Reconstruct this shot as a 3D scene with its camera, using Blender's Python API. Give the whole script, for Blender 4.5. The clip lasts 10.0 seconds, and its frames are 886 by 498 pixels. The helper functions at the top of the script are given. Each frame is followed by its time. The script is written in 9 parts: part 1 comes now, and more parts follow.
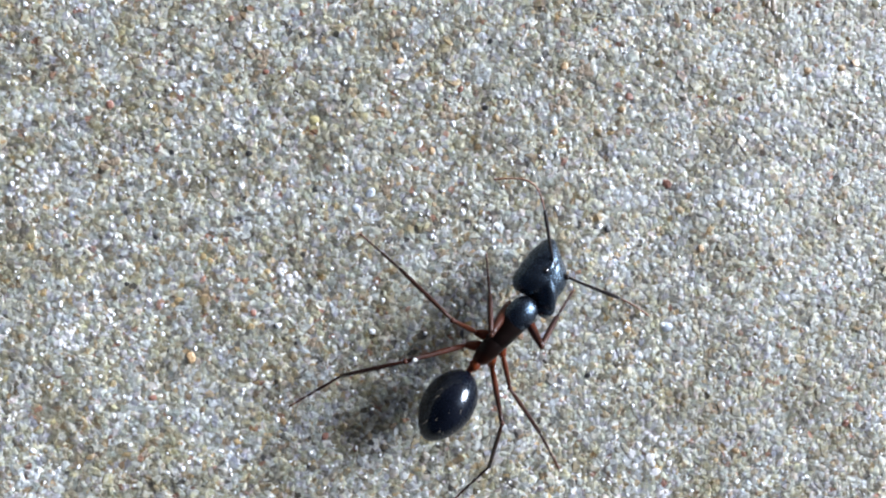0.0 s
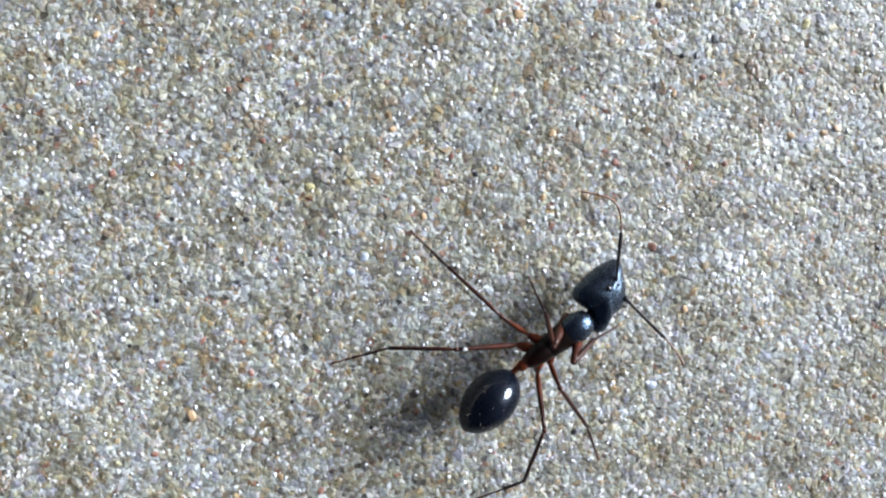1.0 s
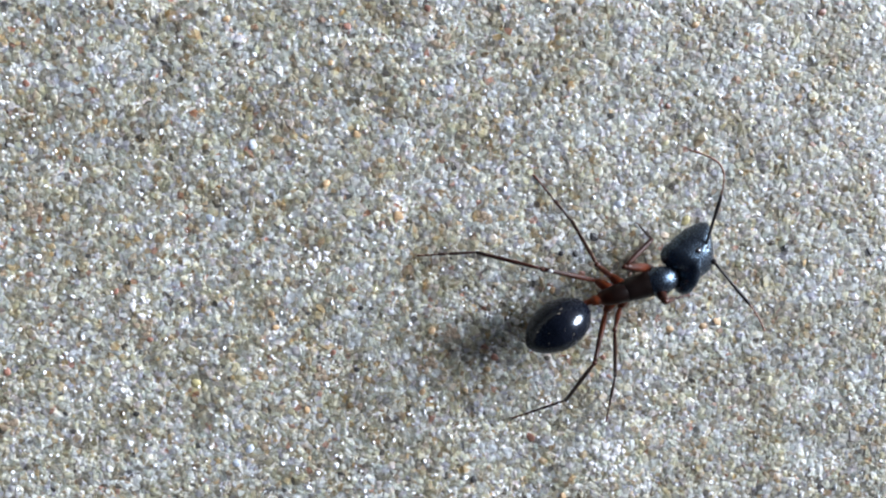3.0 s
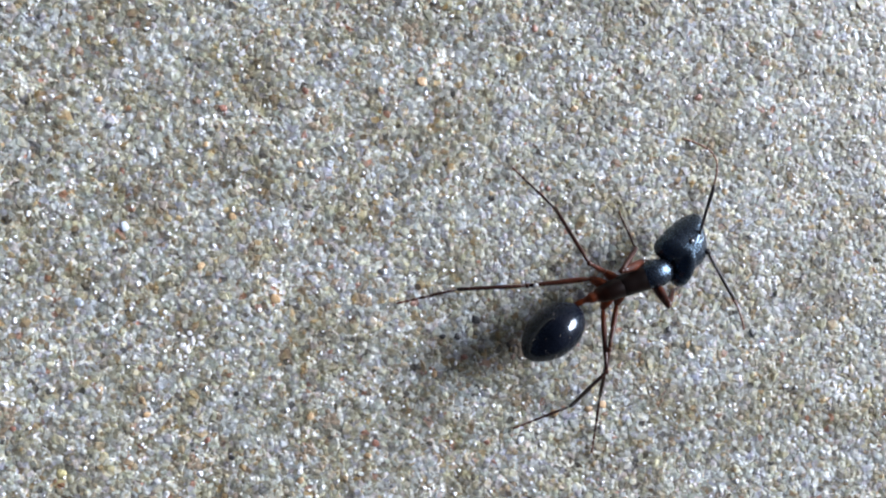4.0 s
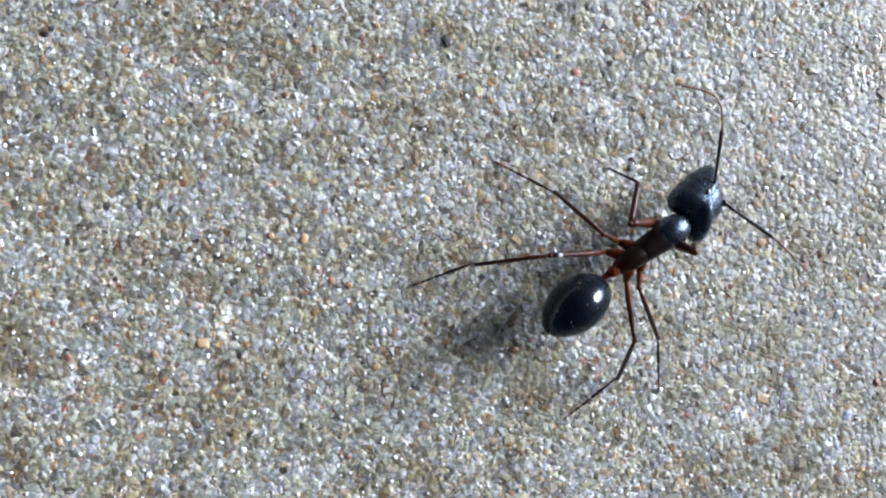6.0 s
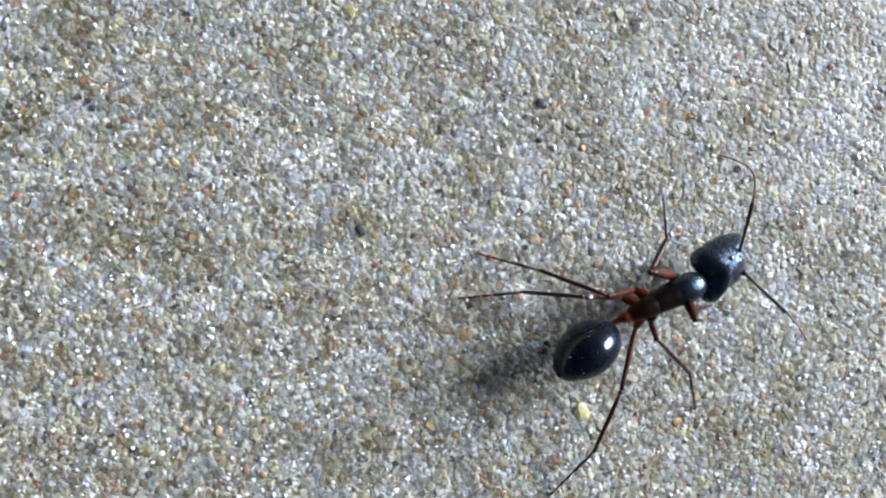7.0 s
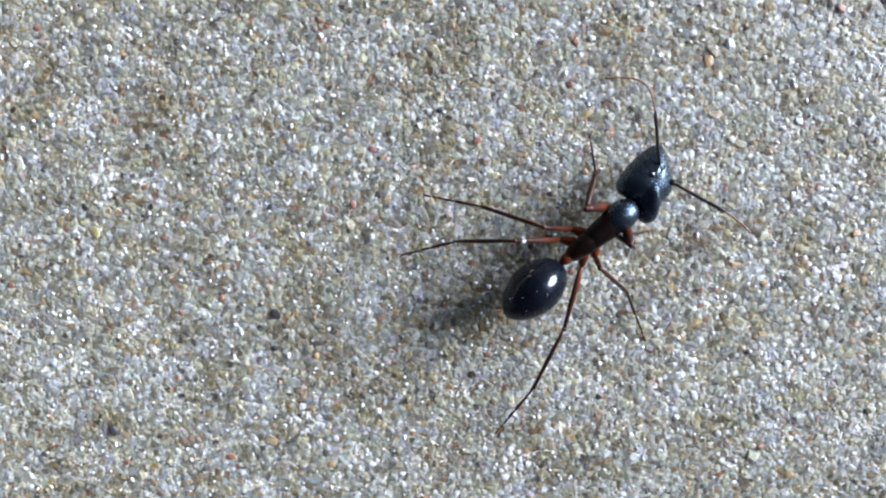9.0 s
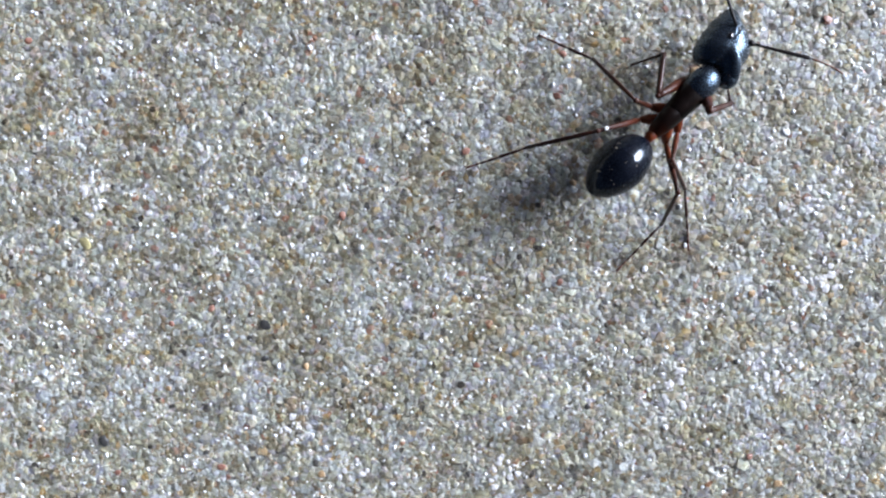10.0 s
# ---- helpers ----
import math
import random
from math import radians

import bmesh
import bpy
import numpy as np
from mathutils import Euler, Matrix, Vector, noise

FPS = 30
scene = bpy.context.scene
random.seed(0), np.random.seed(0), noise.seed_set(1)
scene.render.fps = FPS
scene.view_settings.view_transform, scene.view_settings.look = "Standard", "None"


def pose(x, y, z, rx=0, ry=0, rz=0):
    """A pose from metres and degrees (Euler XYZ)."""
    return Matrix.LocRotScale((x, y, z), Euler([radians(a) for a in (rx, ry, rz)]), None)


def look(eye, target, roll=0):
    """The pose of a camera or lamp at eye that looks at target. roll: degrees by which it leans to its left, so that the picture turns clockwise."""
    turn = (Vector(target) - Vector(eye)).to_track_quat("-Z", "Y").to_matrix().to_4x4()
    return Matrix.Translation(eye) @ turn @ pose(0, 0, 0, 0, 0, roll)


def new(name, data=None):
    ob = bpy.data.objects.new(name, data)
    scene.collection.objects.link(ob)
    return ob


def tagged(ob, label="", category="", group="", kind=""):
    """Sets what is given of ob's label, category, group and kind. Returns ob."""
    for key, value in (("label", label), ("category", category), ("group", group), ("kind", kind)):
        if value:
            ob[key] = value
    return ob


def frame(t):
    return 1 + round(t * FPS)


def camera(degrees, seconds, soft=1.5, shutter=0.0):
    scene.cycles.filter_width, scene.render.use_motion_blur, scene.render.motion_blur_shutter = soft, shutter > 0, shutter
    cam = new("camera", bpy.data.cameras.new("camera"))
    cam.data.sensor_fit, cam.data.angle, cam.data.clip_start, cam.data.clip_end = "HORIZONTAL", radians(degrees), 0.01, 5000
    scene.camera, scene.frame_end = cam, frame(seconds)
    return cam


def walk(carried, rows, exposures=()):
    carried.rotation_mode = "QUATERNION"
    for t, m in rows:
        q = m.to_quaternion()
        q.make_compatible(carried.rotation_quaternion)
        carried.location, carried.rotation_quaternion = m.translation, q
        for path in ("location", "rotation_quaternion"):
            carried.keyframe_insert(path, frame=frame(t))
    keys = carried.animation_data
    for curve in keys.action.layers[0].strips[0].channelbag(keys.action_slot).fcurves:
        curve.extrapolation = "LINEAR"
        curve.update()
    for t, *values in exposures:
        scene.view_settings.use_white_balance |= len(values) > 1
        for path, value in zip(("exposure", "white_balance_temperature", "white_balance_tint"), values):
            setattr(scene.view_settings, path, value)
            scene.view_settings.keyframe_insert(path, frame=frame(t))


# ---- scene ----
cam = camera(65.0, 10.0, soft=2.2)
walk(cam, [
    (0.0, pose(0.00000, 0.00000, 0.03077, -1.24, -3.52, 0.07)),
    (0.2, pose(-0.00006, 0.00077, 0.03144, -1.12, -3.03, 0.26)),
    (0.3, pose(0.00014, 0.00103, 0.03139, -1.05, -2.90, 0.26)),
    (0.5, pose(0.00116, 0.00154, 0.03144, -1.11, -2.47, 0.23)),
    (0.7, pose(0.00136, 0.00191, 0.03134, -1.71, -2.33, 0.30)),
    (0.8, pose(0.00108, 0.00203, 0.03145, -1.89, -2.48, 0.33)),
    (1.0, pose(0.00059, 0.00339, 0.03173, -2.20, -3.06, 0.12)),
    (1.2, pose(0.00013, 0.00461, 0.03205, -1.95, -2.74, 0.33)),
    (1.3, pose(0.00025, 0.00468, 0.03215, -2.02, -2.57, 0.38)),
    (1.5, pose(0.00151, 0.00492, 0.03179, -2.26, -2.35, 0.31)),
    (1.7, pose(0.00195, 0.00627, 0.03203, -2.87, -2.23, 0.19)),
    (1.8, pose(0.00226, 0.00789, 0.03231, -3.57, -1.93, 0.10)),
    (2.0, pose(0.00312, 0.00920, 0.03216, -4.19, -1.45, 0.15)),
    (2.2, pose(0.00276, 0.00989, 0.03219, -4.23, -1.39, 0.02)),
    (2.3, pose(0.00233, 0.01022, 0.03224, -4.20, -1.63, 0.16)),
    (2.5, pose(0.00318, 0.01272, 0.03240, -5.18, -1.82, 0.06)),
    (2.7, pose(0.00484, 0.01371, 0.03239, -5.46, -0.94, 0.08)),
    (3.8, pose(0.01035, 0.01446, 0.03157, -1.84, -4.01, 0.40)),
    (4.0, pose(0.01132, 0.01614, 0.03177, -1.88, -3.55, 0.36)),
    (4.2, pose(0.01306, 0.01795, 0.03165, -2.29, -2.75, 0.35)),
    (4.3, pose(0.01376, 0.01845, 0.03142, -2.60, -2.42, 0.37)),
    (4.5, pose(0.01402, 0.01960, 0.03120, -3.17, -2.35, 0.21)),
    (4.7, pose(0.01534, 0.02160, 0.03115, -4.13, -1.62, 0.25)),
    (4.8, pose(0.01580, 0.02222, 0.03135, -4.66, -1.51, 0.21)),
    (5.0, pose(0.01671, 0.02283, 0.03155, -4.62, -0.87, 0.21)),
    (5.2, pose(0.01884, 0.02319, 0.03095, -4.46, 0.09, 0.16)),
    (6.3, pose(0.01911, 0.02672, 0.02918, 3.12, -7.45, -0.30)),
    (6.5, pose(0.02079, 0.02804, 0.02915, 2.78, -6.66, -0.25)),
    (6.7, pose(0.02224, 0.03103, 0.03010, 1.35, -5.66, -0.33)),
    (6.8, pose(0.02210, 0.03203, 0.02993, 1.38, -6.21, -0.25)),
    (7.0, pose(0.02295, 0.03456, 0.03013, 0.10, -5.48, -0.02)),
    (7.2, pose(0.02401, 0.03819, 0.03043, -2.04, -5.48, -0.39)),
    (7.3, pose(0.02461, 0.04025, 0.03080, -2.94, -5.20, -0.15)),
    (7.5, pose(0.02513, 0.04324, 0.03205, -3.12, -4.29, -0.12)),
    (7.7, pose(0.02649, 0.04485, 0.03242, -3.29, -3.71, -0.15)),
    (7.8, pose(0.02720, 0.04544, 0.03230, -3.43, -3.19, -0.02)),
    (8.0, pose(0.02876, 0.04591, 0.03217, -4.14, -2.43, -0.06)),
    (8.2, pose(0.03245, 0.04593, 0.03112, -3.89, -1.05, 0.11)),
    (8.3, pose(0.03442, 0.04590, 0.03120, -3.74, -0.01, 0.18)),
    (8.5, pose(0.03880, 0.04591, 0.03045, -3.53, 1.71, -0.12)),
    (8.7, pose(0.04178, 0.04641, 0.03040, -4.34, 3.18, -0.51)),
    (8.8, pose(0.04100, 0.04652, 0.03064, -4.60, 3.34, -0.52)),
    (9.0, pose(0.03940, 0.04646, 0.03139, -4.46, 2.62, -0.29)),
    (9.2, pose(0.03987, 0.04637, 0.03104, -4.21, 2.75, -0.31)),
    (9.3, pose(0.03991, 0.04642, 0.03109, -4.33, 2.80, -0.34)),
    (9.5, pose(0.03960, 0.04660, 0.03146, -4.52, 2.63, -0.33)),
    (9.7, pose(0.03992, 0.04642, 0.03134, -4.14, 2.72, -0.38)),
    (9.8, pose(0.03990, 0.04650, 0.03141, -4.08, 2.70, -0.42)),
    (10.0, pose(0.03995, 0.04679, 0.03146, -4.18, 2.69, -0.41)),
], exposures=[(0.0, 0.57, 5440, 10), (2.5, 0.55, 5440, 10), (4.5, 0.45, 5435, 12), (6.5, 0.43, 5435, 11), (8.0, 0.48, 5350, 9), (10.0, 0.47, 5390, 12)])

# ---- world, sun ----
SUN_AZIMUTH, SUN_ELEVATION = 24.0, 23.5  # degrees: counter-clockwise from +x, above the ground

world = bpy.data.worlds.new("sky")
scene.world = world
world.use_nodes = True
wn = world.node_tree.nodes
sky = wn.new("ShaderNodeTexSky")
sky.sky_type, sky.sun_disc, sky.air_density, sky.dust_density, sky.ozone_density = "NISHITA", False, 0.35, 8.0, 0.0
sky.sun_elevation, sky.sun_rotation = radians(SUN_ELEVATION), radians(90 - SUN_AZIMUTH)
world.node_tree.links.new(sky.outputs[0], wn["Background"].inputs[0])
wn["Background"].inputs[1].default_value = 0.04

sun = new("sun", bpy.data.lights.new("sun", "SUN"))
sun.data.energy, sun.data.angle, sun.data.color = 6.7, radians(34.0), (1.0, 0.975, 0.945)
ca, sa = math.cos(radians(SUN_AZIMUTH)), math.sin(radians(SUN_AZIMUTH))
ce, se = math.cos(radians(SUN_ELEVATION)), math.sin(radians(SUN_ELEVATION))
sun.matrix_basis = look((ca * ce, sa * ce, se), (0, 0, 0))

MM = 0.001


# ---- materials ----
def material(name):
    mat = bpy.data.materials.new(name)
    mat.use_nodes = True
    nt = mat.node_tree
    return mat, nt, nt.nodes["Principled BSDF"]


def ramp(nt, stops, source, mode="LINEAR"):
    r = nt.nodes.new("ShaderNodeValToRGB")
    r.color_ramp.interpolation = mode
    while len(r.color_ramp.elements) < len(stops):
        r.color_ramp.elements.new(0.5)
    for e, (at, col) in zip(r.color_ramp.elements, stops):
        e.position, e.color = at, (*col, 1)
    nt.links.new(source, r.inputs[0])
    return r.outputs[0]


def noise_node(nt, scale, detail=3.0, rough=0.55):
    c = nt.nodes.new("ShaderNodeTexCoord")
    n = nt.nodes.new("ShaderNodeTexNoise")
    n.inputs["Scale"].default_value, n.inputs["Detail"].default_value, n.inputs["Roughness"].default_value = scale, detail, rough
    nt.links.new(c.outputs["Object"], n.inputs["Vector"])
    return n.outputs["Fac"]


def bump(nt, bsdf, height, strength, distance):
    b = nt.nodes.new("ShaderNodeBump")
    b.inputs["Strength"].default_value, b.inputs["Distance"].default_value = strength, distance
    nt.links.new(height, b.inputs["Height"])
    nt.links.new(b.outputs[0], bsdf.inputs["Normal"])


def mixed(nt, a, b, fac, mode="MIX"):
    m = nt.nodes.new("ShaderNodeMix")
    m.data_type, m.blend_type = "RGBA", mode
    if hasattr(fac, "is_linked"):
        nt.links.new(fac, m.inputs["Factor"])
    else:
        m.inputs["Factor"].default_value = fac
    for socket, v in ((m.inputs["A"], a), (m.inputs["B"], b)):
        if isinstance(v, tuple):
            socket.default_value = (*v, 1)
        else:
            nt.links.new(v, socket)
    return m.outputs["Result"]


GRAIN_COLOURS = [
    (0.0, (0.53, 0.55, 0.48)), (0.12, (0.42, 0.39, 0.30)), (0.22, (0.68, 0.66, 0.58)), (0.33, (0.31, 0.28, 0.22)),
    (0.42, (0.84, 0.83, 0.80)), (0.52, (0.46, 0.40, 0.31)), (0.59, (0.20, 0.18, 0.155)), (0.65, (0.64, 0.61, 0.46)),
    (0.73, (0.50, 0.48, 0.55)), (0.80, (0.31, 0.22, 0.14)), (0.845, (0.66, 0.57, 0.56)), (0.885, (0.09, 0.08, 0.075)), (0.905, (0.52, 0.37, 0.20)),
    (0.945, (0.93, 0.93, 0.93)), (0.985, (0.40, 0.20, 0.14)),
]


def sand_material():
    """Quartz sand: every grain its own colour, glassy facets."""
    mat, nt, p = material("sand_grains")
    geo = nt.nodes.new("ShaderNodeNewGeometry")
    col = ramp(nt, GRAIN_COLOURS, geo.outputs["Random Per Island"], "CONSTANT")
    c = nt.nodes.new("ShaderNodeTexCoord")
    v = nt.nodes.new("ShaderNodeTexVoronoi")
    v.inputs["Scale"].default_value = 4000
    nt.links.new(c.outputs["Object"], v.inputs["Vector"])
    sep = nt.nodes.new("ShaderNodeSeparateColor")
    nt.links.new(v.outputs["Color"], sep.inputs[0])
    pick = ramp(nt, [(0.0, (0.25,) * 3), (0.55, (0.9,) * 3)], sep.outputs[1], "CONSTANT")
    col = mixed(nt, col, ramp(nt, GRAIN_COLOURS, sep.outputs[0], "CONSTANT"), pick)
    grain = noise_node(nt, 7000, 4, 0.65)
    patch = noise_node(nt, 330, 5, 0.6)
    col = mixed(nt, col, ramp(nt, [(0.28, (0.58, 0.56, 0.53)), (0.5, (0.88, 0.87, 0.85)), (0.72, (1.15, 1.15, 1.15))], grain), 1.0, "MULTIPLY")
    col = mixed(nt, col, ramp(nt, [(0.36, (0.64, 0.59, 0.48)), (0.5, (0.90, 0.88, 0.83)), (0.64, (1.10, 1.10, 1.10))], patch), 1.0, "MULTIPLY")
    col = mixed(nt, col, ramp(nt, [(0.36, (1.06, 1.01, 0.78)), (0.5, (1, 1.01, 0.97)), (0.64, (0.95, 0.97, 1.04))], noise_node(nt, 900, 4, 0.7)), 1.0, "MULTIPLY")
    nt.links.new(col, p.inputs["Base Color"])
    nt.links.new(ramp(nt, [(0.0, (0.12,) * 3), (0.16, (0.6,) * 3)], sep.outputs[2], "CONSTANT"), p.inputs["Roughness"])
    p.inputs["Specular IOR Level"].default_value = 0.5
    p.inputs["Subsurface Weight"].default_value = 0.8
    p.inputs["Subsurface Radius"].default_value = (1.0, 0.9, 0.8)
    p.inputs["Subsurface Scale"].default_value = 0.0002
    bump(nt, p, grain, 0.5, 0.00002)
    return mat


def ground_material():
    """Fine packed sand between and beyond the grains."""
    mat, nt, p = material("packed_sand")
    c = nt.nodes.new("ShaderNodeTexCoord")
    v = nt.nodes.new("ShaderNodeTexVoronoi")
    v.inputs["Scale"].default_value = 5500
    nt.links.new(c.outputs["Object"], v.inputs["Vector"])
    sep = nt.nodes.new("ShaderNodeSeparateColor")
    nt.links.new(v.outputs["Color"], sep.inputs[0])
    col = ramp(nt, GRAIN_COLOURS, sep.outputs[0], "CONSTANT")
    col = mixed(nt, col, ramp(nt, [(0.34, (0.72, 0.69, 0.60)), (0.62, (1.0, 1.0, 1.0))], noise_node(nt, 330, 5, 0.6)), 1.0, "MULTIPLY")
    nt.links.new(col, p.inputs["Base Color"])
    p.inputs["Roughness"].default_value = 0.7
    bump(nt, p, v.outputs["Distance"], 0.8, 0.00006)
    return mat


def single_grain_material(name, dark, light, rough=0.35):
    mat, nt, p = material(name)
    n = noise_node(nt, 5200, 4)
    nt.links.new(ramp(nt, [(0.3, dark), (0.7, light)], n), p.inputs["Base Color"])
    p.inputs["Roughness"].default_value = rough
    bump(nt, p, n, 0.5, 0.00003)
    return mat


def cuticle(name, dark, light, rough=(0.22, 0.42), along=None, relief=0.25, gloss=0.4, tint=(1, 1, 1), ior=1.5, coat=0.0, polish=0.045):
    """Insect shell: fine pitted relief; along gives stops of colour down a limb, in metres from the joint."""
    mat, nt, p = material(name)
    fine = noise_node(nt, 14000, 4)
    broad = noise_node(nt, 1500, 3)
    col = ramp(nt, [(0.3, dark), (0.75, light)], broad)
    if along:
        c = nt.nodes.new("ShaderNodeTexCoord")
        s = nt.nodes.new("ShaderNodeSeparateXYZ")
        nt.links.new(c.outputs["Object"], s.inputs[0])
        m = nt.nodes.new("ShaderNodeMath")
        m.operation = "MULTIPLY"
        m.inputs[1].default_value = 1 / along[0]
        nt.links.new(s.outputs["X"], m.inputs[0])
        col = mixed(nt, ramp(nt, along[1], m.outputs[0]), ramp(nt, [(0.3, (0.65,) * 3), (0.7, (1, 1, 1))], broad), 1.0, "MULTIPLY")
    nt.links.new(col, p.inputs["Base Color"])
    nt.links.new(ramp(nt, [(0.3, (rough[0],) * 3), (0.7, (rough[1],) * 3)], fine), p.inputs["Roughness"])
    p.inputs["Specular IOR Level"].default_value = gloss
    p.inputs["IOR"].default_value = ior
    if coat:  # a waxy film, its reflection faded by view angle to keep rims dark
        lw = nt.nodes.new("ShaderNodeLayerWeight")
        lw.inputs["Blend"].default_value = 0.5
        nt.links.new(ramp(nt, [(0.19, (coat,) * 3), (0.34, (0.05 * coat,) * 3)], lw.outputs["Facing"]), p.inputs["Coat Weight"])
        p.inputs["Coat Roughness"].default_value, p.inputs["Coat IOR"].default_value = polish, 1.47
    # blue tints put the sheen of reflected sky into the gloss colour
    p.inputs["Specular Tint"].default_value = (*tint, 1)
    bump(nt, p, fine, relief, 0.00002)
    return mat


SAND = sand_material()
PACKED = ground_material()
BLACK = cuticle("black_cuticle", (0.006, 0.007, 0.010), (0.012, 0.015, 0.020), (0.20, 0.32), relief=0.9, gloss=0.62, coat=0.45, polish=0.13, tint=(0.50, 0.74, 1.0), ior=1.6)
FROST = cuticle("frosted_black_cuticle", (0.005, 0.006, 0.008), (0.010, 0.011, 0.015), (0.20, 0.32), relief=1.0, gloss=0.80, coat=0.2, polish=0.16, tint=(0.48, 0.72, 1.0), ior=1.6)
GLOSS = cuticle("glossy_black_cuticle", (0.0025, 0.0035, 0.007), (0.005, 0.006, 0.010), (0.22, 0.30), relief=0.08, gloss=0.16, coat=1.0, tint=(0.50, 0.74, 1.0))
BROWN = cuticle("dark_brown_cuticle", (0.004, 0.0025, 0.002), (0.009, 0.0045, 0.0035), (0.32, 0.48), gloss=0.14)
RUMP = cuticle("reddish_brown_cuticle", (0.01, 0.005, 0.004), (0.02, 0.008, 0.005), (0.32, 0.48), along=(-1.7 * MM, [(0.2, (0.007, 0.0035, 0.003)), (0.65, (0.010, 0.0045, 0.003)), (0.88, (0.05, 0.013, 0.005)), (1.0, (0.16, 0.038, 0.010))]), gloss=0.14)
RUST = cuticle("rust_brown_cuticle", (0.12, 0.025, 0.006), (0.25, 0.053, 0.012), (0.35, 0.5), gloss=0.2)
COXAL = cuticle("orange_hip_cuticle", (0.10, 0.021, 0.006), (0.20, 0.043, 0.010), (0.35, 0.5), gloss=0.2)
FEMUR = cuticle("femur_cuticle", (0.1, 0.03, 0.01), (0.2, 0.06, 0.02), (0.28, 0.45), along=(3.0 * MM, [(0.0, (0.17, 0.036, 0.010)), (0.25, (0.095, 0.023, 0.009)), (0.55, (0.052, 0.016, 0.008)), (1.0, (0.022, 0.009, 0.007))]), gloss=0.25)
TIBIA = cuticle("tibia_cuticle", (0.03, 0.014, 0.01), (0.05, 0.02, 0.012), (0.28, 0.45), along=(3.2 * MM, [(0.0, (0.060, 0.019, 0.010)), (0.3, (0.038, 0.014, 0.009)), (1.0, (0.030, 0.012, 0.009))]), gloss=0.25)
TARSUS = cuticle("tarsus_cuticle", (0.04, 0.02, 0.012), (0.08, 0.03, 0.02), (0.3, 0.5), along=(2.9 * MM, [(0.0, (0.025, 0.012, 0.010)), (0.6, (0.045, 0.018, 0.012)), (1.0, (0.15, 0.05, 0.025))]), gloss=0.25)
FLAGELLUM = cuticle("flagellum_cuticle", (0.05, 0.02, 0.012), (0.12, 0.045, 0.025), (0.35, 0.5), along=(3.2 * MM, [(0.0, (0.03, 0.014, 0.01)), (0.5, (0.10, 0.045, 0.028)), (1.0, (0.25, 0.11, 0.06))]))
SCAPE = cuticle("scape_cuticle", (0.012, 0.010, 0.010), (0.024, 0.018, 0.017), (0.3, 0.45), gloss=0.3)
EYE = cuticle("eye_cuticle", (0.003, 0.003, 0.004), (0.006, 0.006, 0.007), (0.10, 0.16), gloss=0.9, relief=0.05, ior=1.6)
HAIR = single_grain_material("fine_bristle", (0.16, 0.13, 0.09), (0.28, 0.23, 0.16), 0.6)
QUARTZ = single_grain_material("white_quartz", (0.34, 0.34, 0.33), (0.66, 0.66, 0.65))
CLEAR = single_grain_material("clear_quartz", (0.70, 0.70, 0.70), (0.92, 0.92, 0.92), 0.12)
AMBER = single_grain_material("amber_grain", (0.32, 0.20, 0.09), (0.52, 0.37, 0.21))
RED = single_grain_material("red_grain", (0.17, 0.075, 0.05), (0.32, 0.17, 0.12))
DARK = single_grain_material("dark_grain", (0.025, 0.024, 0.024), (0.06, 0.058, 0.055))
YELLOW = single_grain_material("yellow_grain", (0.36, 0.31, 0.13), (0.56, 0.50, 0.27))
STAINED = single_grain_material("stained_grains", (0.15, 0.11, 0.07), (0.36, 0.285, 0.20))
BLEACHED = single_grain_material("bleached_grains", (0.46, 0.45, 0.44), (0.78, 0.75, 0.74), 0.4)
BLUISH = single_grain_material("bluish_quartz", (0.38, 0.42, 0.48), (0.60, 0.64, 0.69))


# ---- mesh helpers ----
def part(name, bm, mat, parent=None, label="", smooth=True):
    """Links a bmesh, built in millimetres, as one mesh object."""
    bmesh.ops.recalc_face_normals(bm, faces=bm.faces)
    bmesh.ops.scale(bm, vec=(MM, MM, MM), verts=bm.verts)
    me = bpy.data.meshes.new(name)
    bm.to_mesh(me)
    bm.free()
    me.materials.append(mat)
    me.polygons.foreach_set("use_smooth", [smooth] * len(me.polygons))
    ob = new(name, me)
    if parent:
        ob.parent = parent
    return tagged(ob, label)


def tube(bm, stations, sides=14):
    """A closed loft of ellipses: stations of centre, half-width and half-height, across the line that they follow."""
    n = len(stations)
    rings = []
    for i, (c, w, h) in enumerate(stations):
        a, b = Vector(stations[max(i - 1, 0)][0]), Vector(stations[min(i + 1, n - 1)][0])
        d = (b - a).normalized()
        side = Vector((0, 0, 1)).cross(d)
        side = side.normalized() if side.length > 1e-6 else Vector((0, 1, 0))
        up = d.cross(side)
        rings.append([bm.verts.new(Vector(c) + side * (w * math.cos(2 * math.pi * k / sides)) + up * (h * math.sin(2 * math.pi * k / sides))) for k in range(sides)])
    for r, s in zip(rings, rings[1:]):
        for k in range(sides):
            bm.faces.new((r[k], r[(k + 1) % sides], s[(k + 1) % sides], s[k]))
    bm.faces.new(rings[0][::-1])
    bm.faces.new(rings[-1])
    return rings


def blob(bm, centre, radii, spin=None, u=18, v=12):
    m = Matrix.Translation(centre) @ (spin or Matrix()) @ Matrix.Diagonal((*radii, 1))
    return bmesh.ops.create_uvsphere(bm, u_segments=u, v_segments=v, radius=1.0, matrix=m)["verts"]


